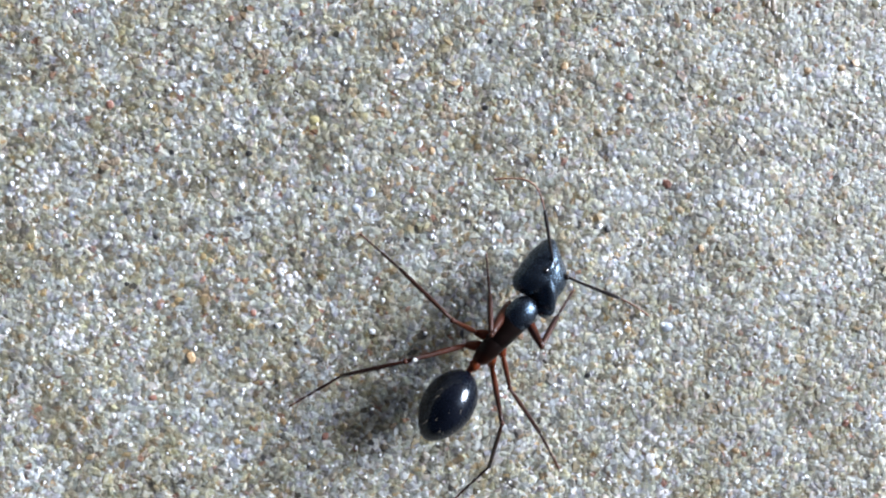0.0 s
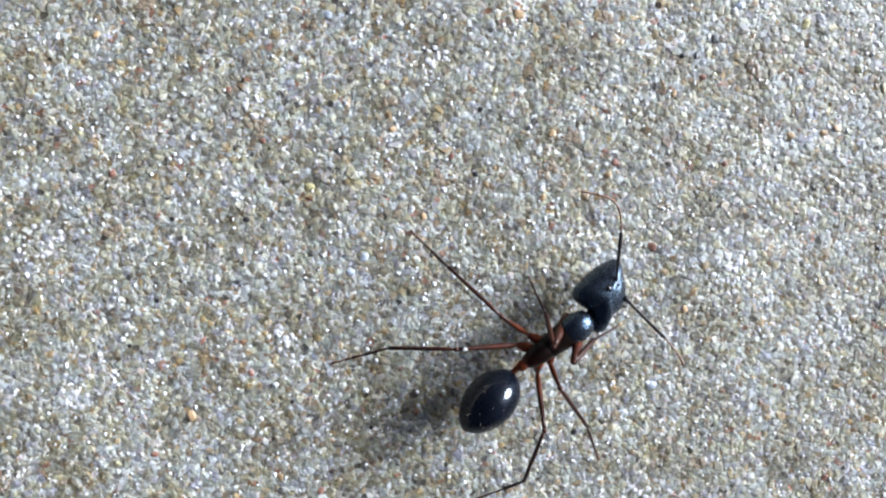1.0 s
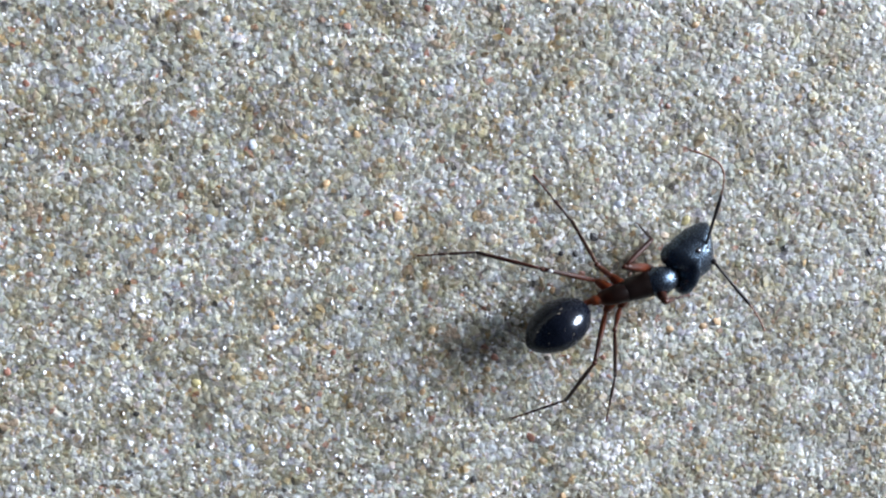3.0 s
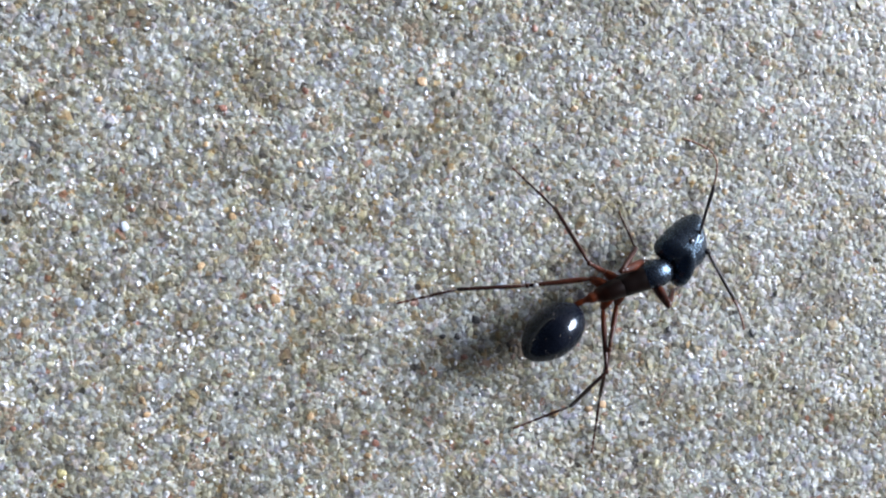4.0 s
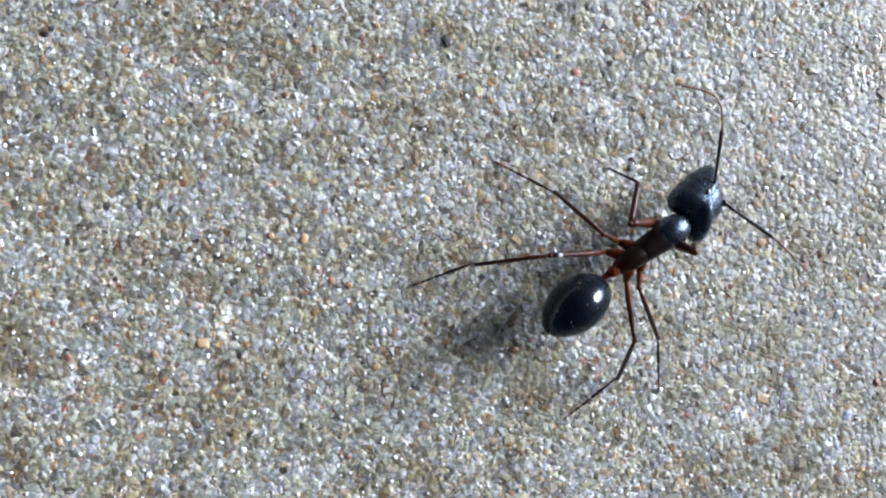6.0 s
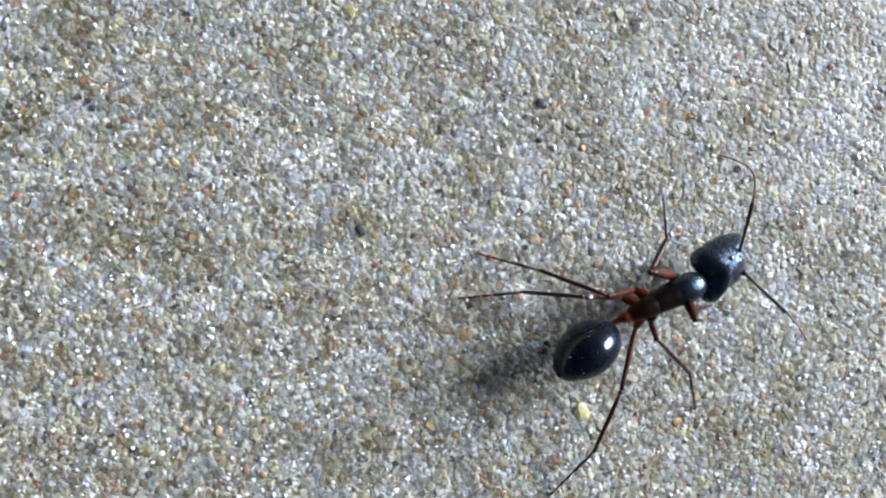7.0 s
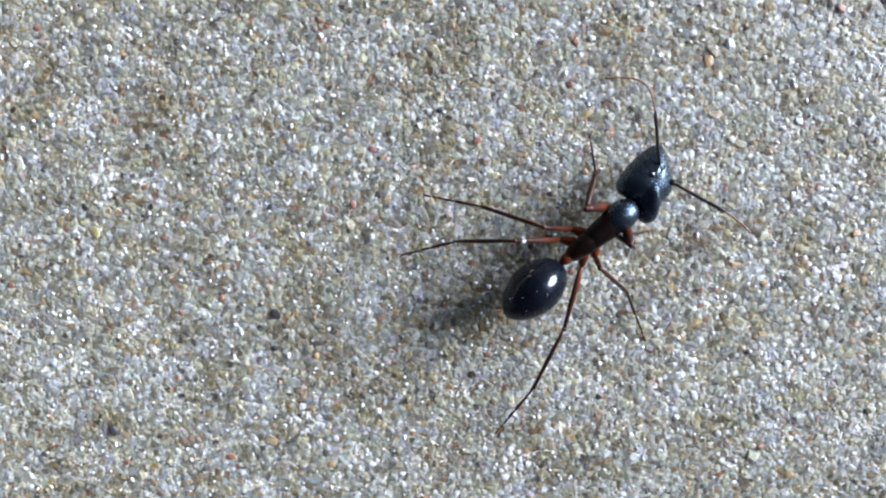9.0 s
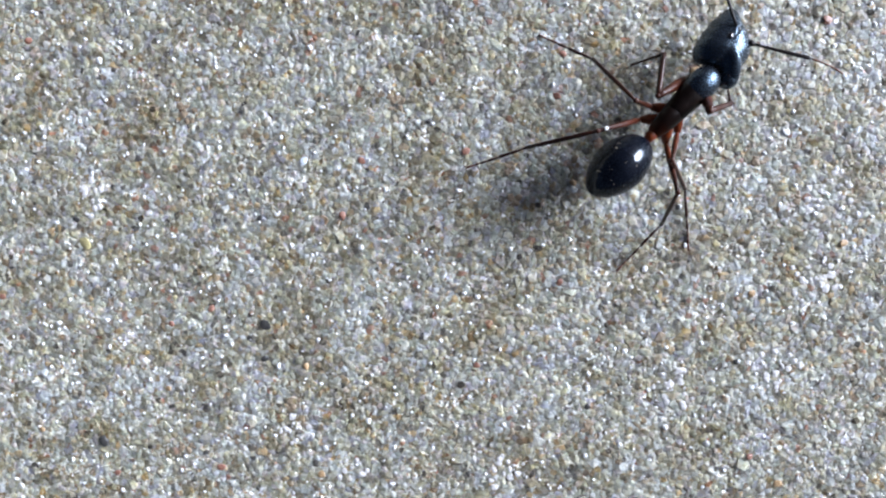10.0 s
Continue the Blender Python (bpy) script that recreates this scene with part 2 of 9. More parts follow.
def egg(length, width, height, tip=0.8, count=18):
    """Stations of an egg-shaped body from x = 0 to -length, its tail end pointed."""
    rows = []
    for i in range(count + 1):
        f = i / count
        f = 0.004 + 0.992 * (0.5 - 0.5 * math.cos(math.pi * f))
        r = (math.sin(math.pi * f ** tip)) ** 0.55
        rows.append(((-length * f, 0, 0), width * r, height * r))
    return rows


# ---- ground ----
def land(x, y):
    """Height of the sand in millimetres: gentle swells and shallow dents."""
    p = Vector((x, y, 0.0))
    return 0.10 * noise.noise(p * 0.07) + 0.07 * noise.noise(p * 0.22 + Vector((9, 4, 2))) + 0.04 * noise.noise(p * 0.6)


def build_ground():
    """One sheet of packed sand: a finely shaped middle, flat far beyond."""
    bm = bmesh.new()
    cuts = [-3e6, -3e4, -600, -120] + [-40 + 1.5 * i for i in range(88)] + [170, 700, 3e4, 3e6]
    grid = []
    for y in cuts:
        row = []
        for x in cuts:
            inside = -60 < x < 110 and -60 < y < 110
            row.append(bm.verts.new((x, y, land(x, y) - 0.024 if inside else -0.024)))
        grid.append(row)
    for a, b in zip(grid, grid[1:]):
        for k in range(len(cuts) - 1):
            bm.faces.new((a[k], a[k + 1], b[k + 1], b[k]))
    ob = part("ground", bm, PACKED)
    return tagged(ob, "flat grey-tan packed sand in sunlight", "sand", kind="structure")


FIELD = [(-23, -15), (23, -15), (42, 10), (62, 32), (62, 62), (2, 59), (-19, 29), (-23, 15)]  # corners of the strip crossed by the ant


def in_field(x, y):
    ok = np.ones(x.shape, bool)
    for (ax, ay), (bx, by) in zip(FIELD, FIELD[1:] + FIELD[:1]):
        ok &= (bx - ax) * (y - ay) - (by - ay) * (x - ax) > 0
    return ok


def grain_shape():
    bm = bmesh.new()
    bmesh.ops.create_icosphere(bm, subdivisions=1, radius=1.0)
    bmesh.ops.delete(bm, geom=[p for p in bm.faces if p.normal.z < -0.7], context="FACES")  # the buried side
    bm.verts.index_update()
    v = np.array([p.co[:] for p in bm.verts])
    f = np.array([[p.index for p in q.verts] for q in bm.faces])
    bm.free()
    return v, f


def build_sand():
    """Every grain of the strip as a small angular stone, all in one mesh."""
    rng = np.random.default_rng(7)
    step = 0.225
    gx, gy = np.meshgrid(np.arange(-24, 63, step), np.arange(-16, 63, step * 0.9))
    gx[1::2] += step / 2
    x, y = gx.ravel(), gy.ravel()
    x = x + rng.uniform(-0.12, 0.12, x.size)
    y = y + rng.uniform(-0.14, 0.14, y.size)
    size = np.clip(rng.lognormal(math.log(0.22), 0.36, x.size), 0.10, 0.38)
    sink = rng.uniform(-0.008, 0.008, x.size)
    # crumbs lying on top of the packed grains
    k = 35000
    x = np.concatenate([x, rng.uniform(-23, 62, k)])
    y = np.concatenate([y, rng.uniform(-15, 62, k)])
    size = np.concatenate([size, rng.uniform(0.045, 0.085, k)])
    sink = np.concatenate([sink, rng.uniform(-0.005, 0.03, k)])
    keep = in_field(x, y)
    x, y, size, sink = x[keep], y[keep], size[keep], sink[keep]
    n = x.size
    z = np.array([land(a, b) for a, b in zip(x, y)]) + sink - size * 0.13
    v, f = grain_shape()
    spin, lean, way = rng.uniform(0, 2 * math.pi, n), rng.normal(0, 0.09, n), rng.uniform(0, 2 * math.pi, n)
    q = np.stack([np.cos(lean / 2), np.sin(lean / 2) * np.cos(way), np.sin(lean / 2) * np.sin(way), np.zeros(n)], 1)
    cs, sn = np.cos(spin / 2), np.sin(spin / 2)
    q = np.stack([q[:, 0] * cs - q[:, 3] * sn, q[:, 1] * cs + q[:, 2] * sn, q[:, 2] * cs - q[:, 1] * sn, q[:, 3] * cs + q[:, 0] * sn], 1)
    w, a, b, c = q.T
    rot = np.stack([1 - 2 * (b * b + c * c), 2 * (a * b - c * w), 2 * (a * c + b * w),
                    2 * (a * b + c * w), 1 - 2 * (a * a + c * c), 2 * (b * c - a * w),
                    2 * (a * c - b * w), 2 * (b * c + a * w), 1 - 2 * (a * a + b * b)], 1).reshape(n, 3, 3)
    shape = np.stack([rng.uniform(0.75, 1.35, n), rng.uniform(0.7, 1.1, n), rng.uniform(0.10, 0.24, n)], 1)[:, None, :]
    shape = shape * v[None] * rng.uniform(0.82, 1.15, (n, len(v), 1))
    pts = np.einsum("nij,nkj->nki", rot, shape) * size[:, None, None] + np.stack([x, y, z], 1)[:, None, :]
    ob = join_grains("sand_grains", pts, f, SAND)
    tagged(ob, "loose grey, tan and amber quartz sand grains", "sand", kind="stuff")
    # small clear crystals that glint on top
    k = 7000
    x, y, size = rng.uniform(-23, 62, k), rng.uniform(-15, 62, k), np.clip(rng.lognormal(math.log(0.07), 0.3, k), 0.035, 0.13)
    keep = in_field(x, y)
    x, y, size = x[keep], y[keep], size[keep]
    n = x.size
    z = np.array([land(a, b) for a, b in zip(x, y)]) + 0.022
    shape = rng.uniform(0.6, 1.3, (n, 1, 3)) * np.array([1, 1, 0.6]) * v[None] * rng.uniform(0.75, 1.2, (n, len(v), 1))
    ob = join_grains("quartz_crumbs", shape * size[:, None, None] + np.stack([x, y, z], 1)[:, None, :], f, CLEAR)
    tagged(ob, "tiny glinting white quartz crumbs on the sand", "sand", kind="stuff")


def join_grains(name, pts, f, mat):
    n, k = pts.shape[:2]
    faces = (f[None] + (np.arange(n) * k)[:, None, None]).reshape(-1, 3)
    me = bpy.data.meshes.new(name)
    me.vertices.add(n * k)
    me.vertices.foreach_set("co", (pts.reshape(-1) * MM).astype(np.float32))
    me.loops.add(faces.size)
    me.loops.foreach_set("vertex_index", faces.reshape(-1).astype(np.int32))
    me.polygons.add(len(faces))
    me.polygons.foreach_set("loop_start", np.arange(0, faces.size, 3, dtype=np.int32))
    me.update(calc_edges=True)
    me.polygons.foreach_set("use_smooth", np.zeros(len(faces), bool))
    me.materials.append(mat)
    return new(name, me)


def build_marked_grains():
    """Grains that stand out by their colour or size, each a thing of its own."""
    shapes = []
    rng = random.Random(5)
    for k in range(4):
        bm = bmesh.new()
        bmesh.ops.create_icosphere(bm, subdivisions=2, radius=1.0)
        for p in bm.verts:
            p.co *= 1 + 0.34 * noise.noise(p.co * 1.3 + Vector((7 * k, 3, 1))) + rng.uniform(-0.09, 0.09)
        bmesh.ops.scale(bm, vec=(MM, MM, MM), verts=bm.verts)
        me = bpy.data.meshes.new("sand_grain")
        bm.to_mesh(me)
        bm.free()
        shapes.append(me)
    kinds = {"amber": (AMBER, "amber-orange sand grain lying on grey sand"), "red": (RED, "rust-red sand grain lying on grey sand"),
             "dark": (DARK, "black mineral grain lying on grey sand"), "white": (QUARTZ, "large white quartz grain lying on the sand"),
             "blue": (BLUISH, "bluish translucent quartz grain lying on the sand"),
             "yellow": (YELLOW, "dull yellow sand grain lying on grey sand")}
    meshes = {}
    for colour, spots in [*MARKED.items(), *MORE.items()]:
        mat, label = kinds[colour]
        for i, (x, y, r) in enumerate(spots):
            key = (colour, i % 4)
            if key not in meshes:
                meshes[key] = shapes[i % 4].copy()
                meshes[key].materials.append(mat)
            ob = new("sand_grain", meshes[key])
            ob.matrix_basis = pose(x * MM, y * MM, (land(x, y) + 0.035 - 0.12 * r) * MM, 9 * (i % 3 - 1), 7 * (i % 5 - 2), 47 * i) @ Matrix.Diagonal((1.25 * r, 0.95 * r, 0.34 * r, 1))
            tagged(ob, label, "sand grain", "coloured sand grains")


def build_clusters():
    """Loose patches where the grains are stained brown or bleached pale, thinning out to the rim."""
    rng = np.random.default_rng(21)
    v, f = grain_shape()
    kinds = {"brown": (STAINED, "patch of rust-brown stained sand grains"), "pale": (BLEACHED, "patch of bleached whitish sand grains")}
    for colour, spots in CLUSTERS.items():
        mat, label = kinds[colour]
        for x0, y0, r in spots:
            n = int(6 + (70 if colour == "brown" else 42) * r * r)
            d, a = r * (1.25 if colour == "brown" else 1.7) * rng.uniform(0, 1, n) ** 0.6, rng.uniform(0, 2 * math.pi, n)
            x, y = x0 + d * np.cos(a), y0 + d * np.sin(a)
            size = np.clip(rng.lognormal(math.log(0.115), 0.3, n), 0.06, 0.18)
            z = np.array([land(p, q) for p, q in zip(x, y)]) + 0.012
            shape = rng.uniform(0.7, 1.3, (n, 1, 3)) * np.array([1, 1, 0.24]) * v[None] * rng.uniform(0.78, 1.18, (n, len(v), 1))
            ob = join_grains("grain_patch", shape * size[:, None, None] + np.stack([x, y, z], 1)[:, None, :], f, mat)
            tagged(ob, label, "sand", kind="stuff")


MARKED = {  # x, y and half-width in millimetres
    "white": [
        (0.42, 4.54, 0.15), (0.84, 3.97, 0.15), (-7.91, 0.83, 0.15), (4.47, 12.33, 0.15), (14.32, 2.20, 0.15), (16.96, 6.25, 0.15),
        (2.46, 20.76, 0.15), (28.25, 23.30, 0.15), (18.15, 25.64, 0.15), (31.25, 20.10, 0.15), (32.91, 35.18, 0.15), (53.57, 49.59, 0.15),
        (48.87, 53.41, 0.15), (26.00, 43.68, 0.15), (50.39, 35.58, 0.15),
    ],
    "red": [
        (-5.83, 7.02, 0.13), (2.66, 6.40, 0.13), (-12.41, 5.54, 0.16), (12.01, 2.29, 0.19), (15.38, 6.14, 0.13), (-3.32, -8.92, 0.16),
        (-6.41, -3.45, 0.13), (10.26, 6.16, 0.16), (-10.73, -7.14, 0.14), (-7.29, 9.30, 0.13), (-10.95, 18.71, 0.15), (3.45, 21.36, 0.15),
        (25.16, 22.21, 0.16), (21.41, 23.37, 0.10), (18.14, 17.90, 0.12), (39.95, 39.16, 0.14), (22.92, 33.91, 0.14), (11.04, 34.26, 0.14),
        (7.05, 22.19, 0.15), (43.54, 51.29, 0.16), (39.52, 48.90, 0.17), (33.89, 46.06, 0.16), (43.82, 53.12, 0.13), (27.95, 34.24, 0.17),
        (52.31, 35.02, 0.14), (25.75, 41.04, 0.13), (55.19, 54.38, 0.19), (17.70, 42.34, 0.14), (43.71, 42.97, 0.14),
    ],
    "dark": [
        (-6.57, 3.49, 0.14), (3.99, 8.53, 0.12), (9.30, 0.25, 0.16), (-10.56, -0.15, 0.10), (3.76, 5.59, 0.13), (23.00, 2.26, 0.14),
        (27.99, 11.24, 0.19), (14.84, 11.85, 0.19), (30.15, 39.43, 0.15), (30.39, 30.12, 0.15), (21.41, 45.96, 0.15), (11.25, 40.48, 0.13),
        (51.62, 39.37, 0.12),
    ],
    "amber": [
        (20.15, 7.62, 0.16), (-2.05, 8.74, 0.14), (13.61, -0.64, 0.15), (-0.20, 8.29, 0.13), (9.87, 5.59, 0.16), (2.41, 14.31, 0.17),
        (6.82, 18.89, 0.12), (3.84, 16.53, 0.15), (24.38, 13.84, 0.13), (2.69, 19.74, 0.13), (10.43, 22.28, 0.12), (20.84, 7.86, 0.18),
        (-1.97, 21.62, 0.14), (12.92, 9.34, 0.14), (19.32, 35.99, 0.13), (32.68, 33.97, 0.16), (36.39, 26.80, 0.19), (16.33, 26.97, 0.17),
        (18.15, 25.02, 0.15), (25.51, 38.00, 0.13), (56.17, 44.72, 0.17), (32.07, 39.07, 0.13), (15.08, 48.99, 0.13),
    ],
    "blue": [
        (-1.94, 1.10, 0.19), (-1.29, 1.81, 0.19), (-0.89, 16.05, 0.19), (-2.93, 12.70, 0.19), (15.94, 13.40, 0.19), (32.13, 48.54, 0.19),
    ],
}


MORE = {  # further ones along the strip
    "dark": [
        (-11.79, -2.18, 0.10), (8.44, -6.35, 0.13), (14.00, 11.08, 0.15), (-9.84, 3.52, 0.10), (13.30, 11.09, 0.13), (23.94, 11.41, 0.13),
        (22.32, 35.46, 0.23), (30.20, 41.01, 0.23), (37.89, 50.24, 0.13), (30.07, 45.98, 0.13), (45.02, 37.25, 0.13),
    ],
    "amber": [
        (18.55, 7.47, 0.18), (6.84, 4.53, 0.15), (1.41, 3.65, 0.15), (-5.16, -8.22, 0.15), (15.29, -9.91, 0.15), (-13.02, 11.62, 0.15),
        (-9.09, -5.37, 0.21), (5.72, 12.82, 0.21), (0.01, 7.59, 0.15), (7.30, 7.50, 0.18), (14.98, 27.05, 0.15), (12.30, 22.70, 0.21),
        (19.30, 21.60, 0.15), (49.55, 52.19, 0.23), (44.29, 47.44, 0.15), (53.59, 33.77, 0.18), (52.24, 42.45, 0.15),
    ],
    "red": [
        (14.29, 10.12, 0.15), (20.57, -8.74, 0.15), (17.45, 25.21, 0.15), (34.90, 24.89, 0.13), (15.48, 32.94, 0.15), (8.28, 36.83, 0.18),
        (41.81, 20.55, 0.15), (34.80, 48.51, 0.15), (19.55, 54.12, 0.15), (27.69, 41.80, 0.15),
    ],
    "blue": [
        (12.02, -4.20, 0.23), (40.28, 19.11, 0.23), (50.51, 52.94, 0.21),
    ],
    "yellow": [
        (-3.77, 4.96, 0.21), (19.15, 12.65, 0.21), (32.04, 27.39, 0.36), (21.78, 44.85, 0.26),
    ],
}

CLUSTERS = {  # stained and bleached patches: x, y and half-width in millimetres
    "brown": [
        (-4.05, -4.61, 0.31), (-6.07, 7.70, 0.36), (-0.45, 2.10, 0.33), (7.09, 5.91, 0.36), (-12.32, 3.00, 0.36), (-0.13, 8.81, 0.26),
        (16.80, 10.60, 0.33), (8.15, 7.35, 0.36), (1.94, 5.24, 0.31), (-10.90, 13.19, 0.36), (17.05, 8.04, 0.36), (11.93, 24.90, 0.38),
        (7.68, 20.90, 0.36), (9.62, 12.79, 0.31), (31.39, 37.32, 0.26), (13.04, 31.75, 0.26), (21.02, 30.53, 0.28), (26.33, 35.32, 0.33),
        (10.09, 26.76, 0.36), (41.68, 46.59, 0.26), (52.54, 48.35, 0.26), (41.40, 48.18, 0.23), (54.06, 46.85, 0.23), (45.03, 36.32, 0.26),
        (36.37, 51.14, 0.31), (26.80, 50.76, 0.36),
    ],
    "pale": [
        (-4.65, -2.13, 0.51), (11.32, -9.89, 0.62), (-14.04, -4.53, 0.56), (15.96, 1.16, 0.67), (-6.21, 8.75, 0.36), (20.88, -1.57, 0.67),
        (-15.50, 2.61, 0.56), (28.51, 13.75, 0.41), (32.94, 8.94, 0.67), (3.79, 23.96, 0.41), (1.82, 10.79, 0.46), (34.19, 34.24, 0.46),
        (42.53, 25.42, 0.67), (19.87, 22.96, 0.46), (55.18, 46.83, 0.77), (54.87, 43.10, 0.67), (53.28, 39.01, 0.72), (31.41, 36.07, 0.56),
        (48.83, 38.06, 0.62), (22.14, 46.95, 0.51), (41.42, 34.02, 0.56),
    ],
}


# ---- the ant ----
COXA = {"front": (1.1, 0.5, 1.35), "middle": (-0.75, 0.75, 1.30), "hind": (-1.4, 0.7, 1.25)}
FLANK = {"front": 1.15, "middle": -0.45, "hind": -1.0}
LIMB = {"front": (2.3, 1.87, 2.33), "middle": (2.2, 3.1, 2.8), "hind": (2.9, 3.1, 2.85)}
PETIOLE = (-1.85, 0, 1.75)


BROW = [  # the head's outline from above, in millimetres from the neck: x forward, y to its left
    (2.86, 0.80), (2.62, 1.0), (2.14, 1.13), (1.45, 1.23), (0.85, 1.23), (0.24, 1.16), (0.00, 0.86), (0.06, 0.40), (0.20, 0.05), (0.05, -0.34),
    (-0.06, -0.72), (0.10, -1.03), (0.42, -1.00), (0.70, -0.76), (1.08, -0.82), (1.50, -0.80), (1.90, -0.54), (2.22, -0.10), (2.50, 0.36), (2.74, 0.62),
]


def build_head(ant):
    """A dome over a lopsided heart: the left cheek reaches forward, the right one is turned up to the sun."""
    cx, cy = 1.12, 0.16
    ways = sorted((math.atan2(y - cy, x - cx), math.hypot(x - cx, y - cy)) for x, y in BROW)
    angle, reach = np.array([a for a, r in ways]), np.array([r for a, r in ways])
    angle, reach = np.concatenate([angle - 2 * math.pi, angle, angle + 2 * math.pi]), np.tile(reach, 3)
    fine = np.linspace(-math.pi, math.pi, 361)
    smooth = np.mean([np.interp(fine + d, angle, reach) for d in np.radians([-6, -3, 0, 3, 6])], 0)
    bm = bmesh.new()
    bmesh.ops.create_uvsphere(bm, u_segments=128, v_segments=64, radius=1.0)
    for p in bm.verts:
        a, b, c = p.co
        th, flat = math.atan2(b, a), math.hypot(a, b)
        r = float(np.interp(th, fine, smooth)) * flat ** 0.92
        x, y = cx + r * math.cos(th), cy + r * math.sin(th)
        z = 0.86 * c if c > 0 else 0.72 * c
        if c > 0:  # a low ridge between the antennae, a shallow dip before the neck
            z += 0.10 * math.exp(-((x - 1.75) / 0.45) ** 2 - ((y - 0.1) / 0.30) ** 2) * c
            z -= 0.06 * math.exp(-((x - 1.72) / 0.24) ** 2 - ((y - 0.26) / 0.055) ** 2)  # the groove beside the left socket
            z -= 0.14 * math.exp(-((x - 0.30) / 0.28) ** 2 - ((y + 0.05) / 0.22) ** 2)
        z -= 0.10 * max(0.0, x - 0.8) + 0.10 * max(0.0, y - 0.3)
        p.co = (x, y, z)
    blob(bm, (0.17, -0.66, -0.06), (0.44, 0.42, 0.46), u=24, v=16)
    head = part("head", bm, BLACK, ant, "broad heart-shaped black head")
    for s in (1, -1):
        bm = bmesh.new()
        at, lean = ((1.24, 0.40, 0.76), -8) if s > 0 else ((0.66, -0.66, 0.38), 50)  # the head is rolled: its left side shows
        blob(bm, at, (0.17, 0.13, 0.10), pose(0, 0, 0, lean, 0, 15), 16, 10)
        part("eye", bm, EYE, head, "small glossy black compound eye")
        bm = bmesh.new()
        tube(bm, [((2.0, 0.50 + 0.30 * s, -0.40), 0.22, 0.14), ((2.34, 0.56 + 0.30 * s, -0.48), 0.18, 0.12), ((2.52, 0.58 + 0.16 * s, -0.54), 0.12, 0.09), ((2.58, 0.60, -0.58), 0.05, 0.04)], 12)
        part("mandible", bm, BROWN, head, "dark curved jaw")
    bm = bmesh.new()
    blob(bm, (2.06, 0.52, -0.05), (0.42, 0.36, 0.26), pose(0, 0, 0, 0, 12, 18), u=20, v=12)
    part("clypeus", bm, BLACK, head, "shiny plate over the jaws")
    return head


def build_antenna(ant, side):
    """A stalk from the brow and a long curved whip; both turn with the head."""
    s = 1 if side == "left" else -1
    bm = bmesh.new()
    blob(bm, (0, 0, 0), (0.14, 0.14, 0.12), u=12, v=8)
    tube(bm, [((0.05, 0, 0), 0.056, 0.056), ((0.5, 0.01 * s, 0.03), 0.058, 0.058), ((1.3, 0.0, 0.05), 0.072, 0.070), ((1.9, -0.02 * s, 0.04), 0.083, 0.081), ((2.2, -0.03 * s, 0.03), 0.085, 0.083), ((2.34, -0.03 * s, 0.02), 0.05, 0.05)], 12)
    scape = part("scape", bm, SCAPE, ant, "thin black stalk of an antenna")
    bm = bmesh.new()
    last = Vector((2.32, -0.03 * s, 0.02))
    turn = 0.02 * s
    beads = []
    for k in range(13 if s > 0 else 6):
        turn += 0.03 + 0.23 * math.exp(-((k - 5.5) / 2.6) ** 2) if s > 0 else -0.035 - 0.0042 * k
        d = Vector((math.cos(turn), math.sin(turn), -0.03 - 0.012 * k))
        step = 0.21 if k else 0.3
        beads += [(last, 0.028, 0.028), (last + d * step * 0.3, 0.037, 0.037), (last + d * step * 0.85, 0.042, 0.042)]
        last = last + d * step
    tube(bm, beads + [(last, 0.02, 0.02)], 8)
    part("flagellum", bm, FLAGELLUM, scape, "reddish-brown jointed whip of an antenna")
    return scape


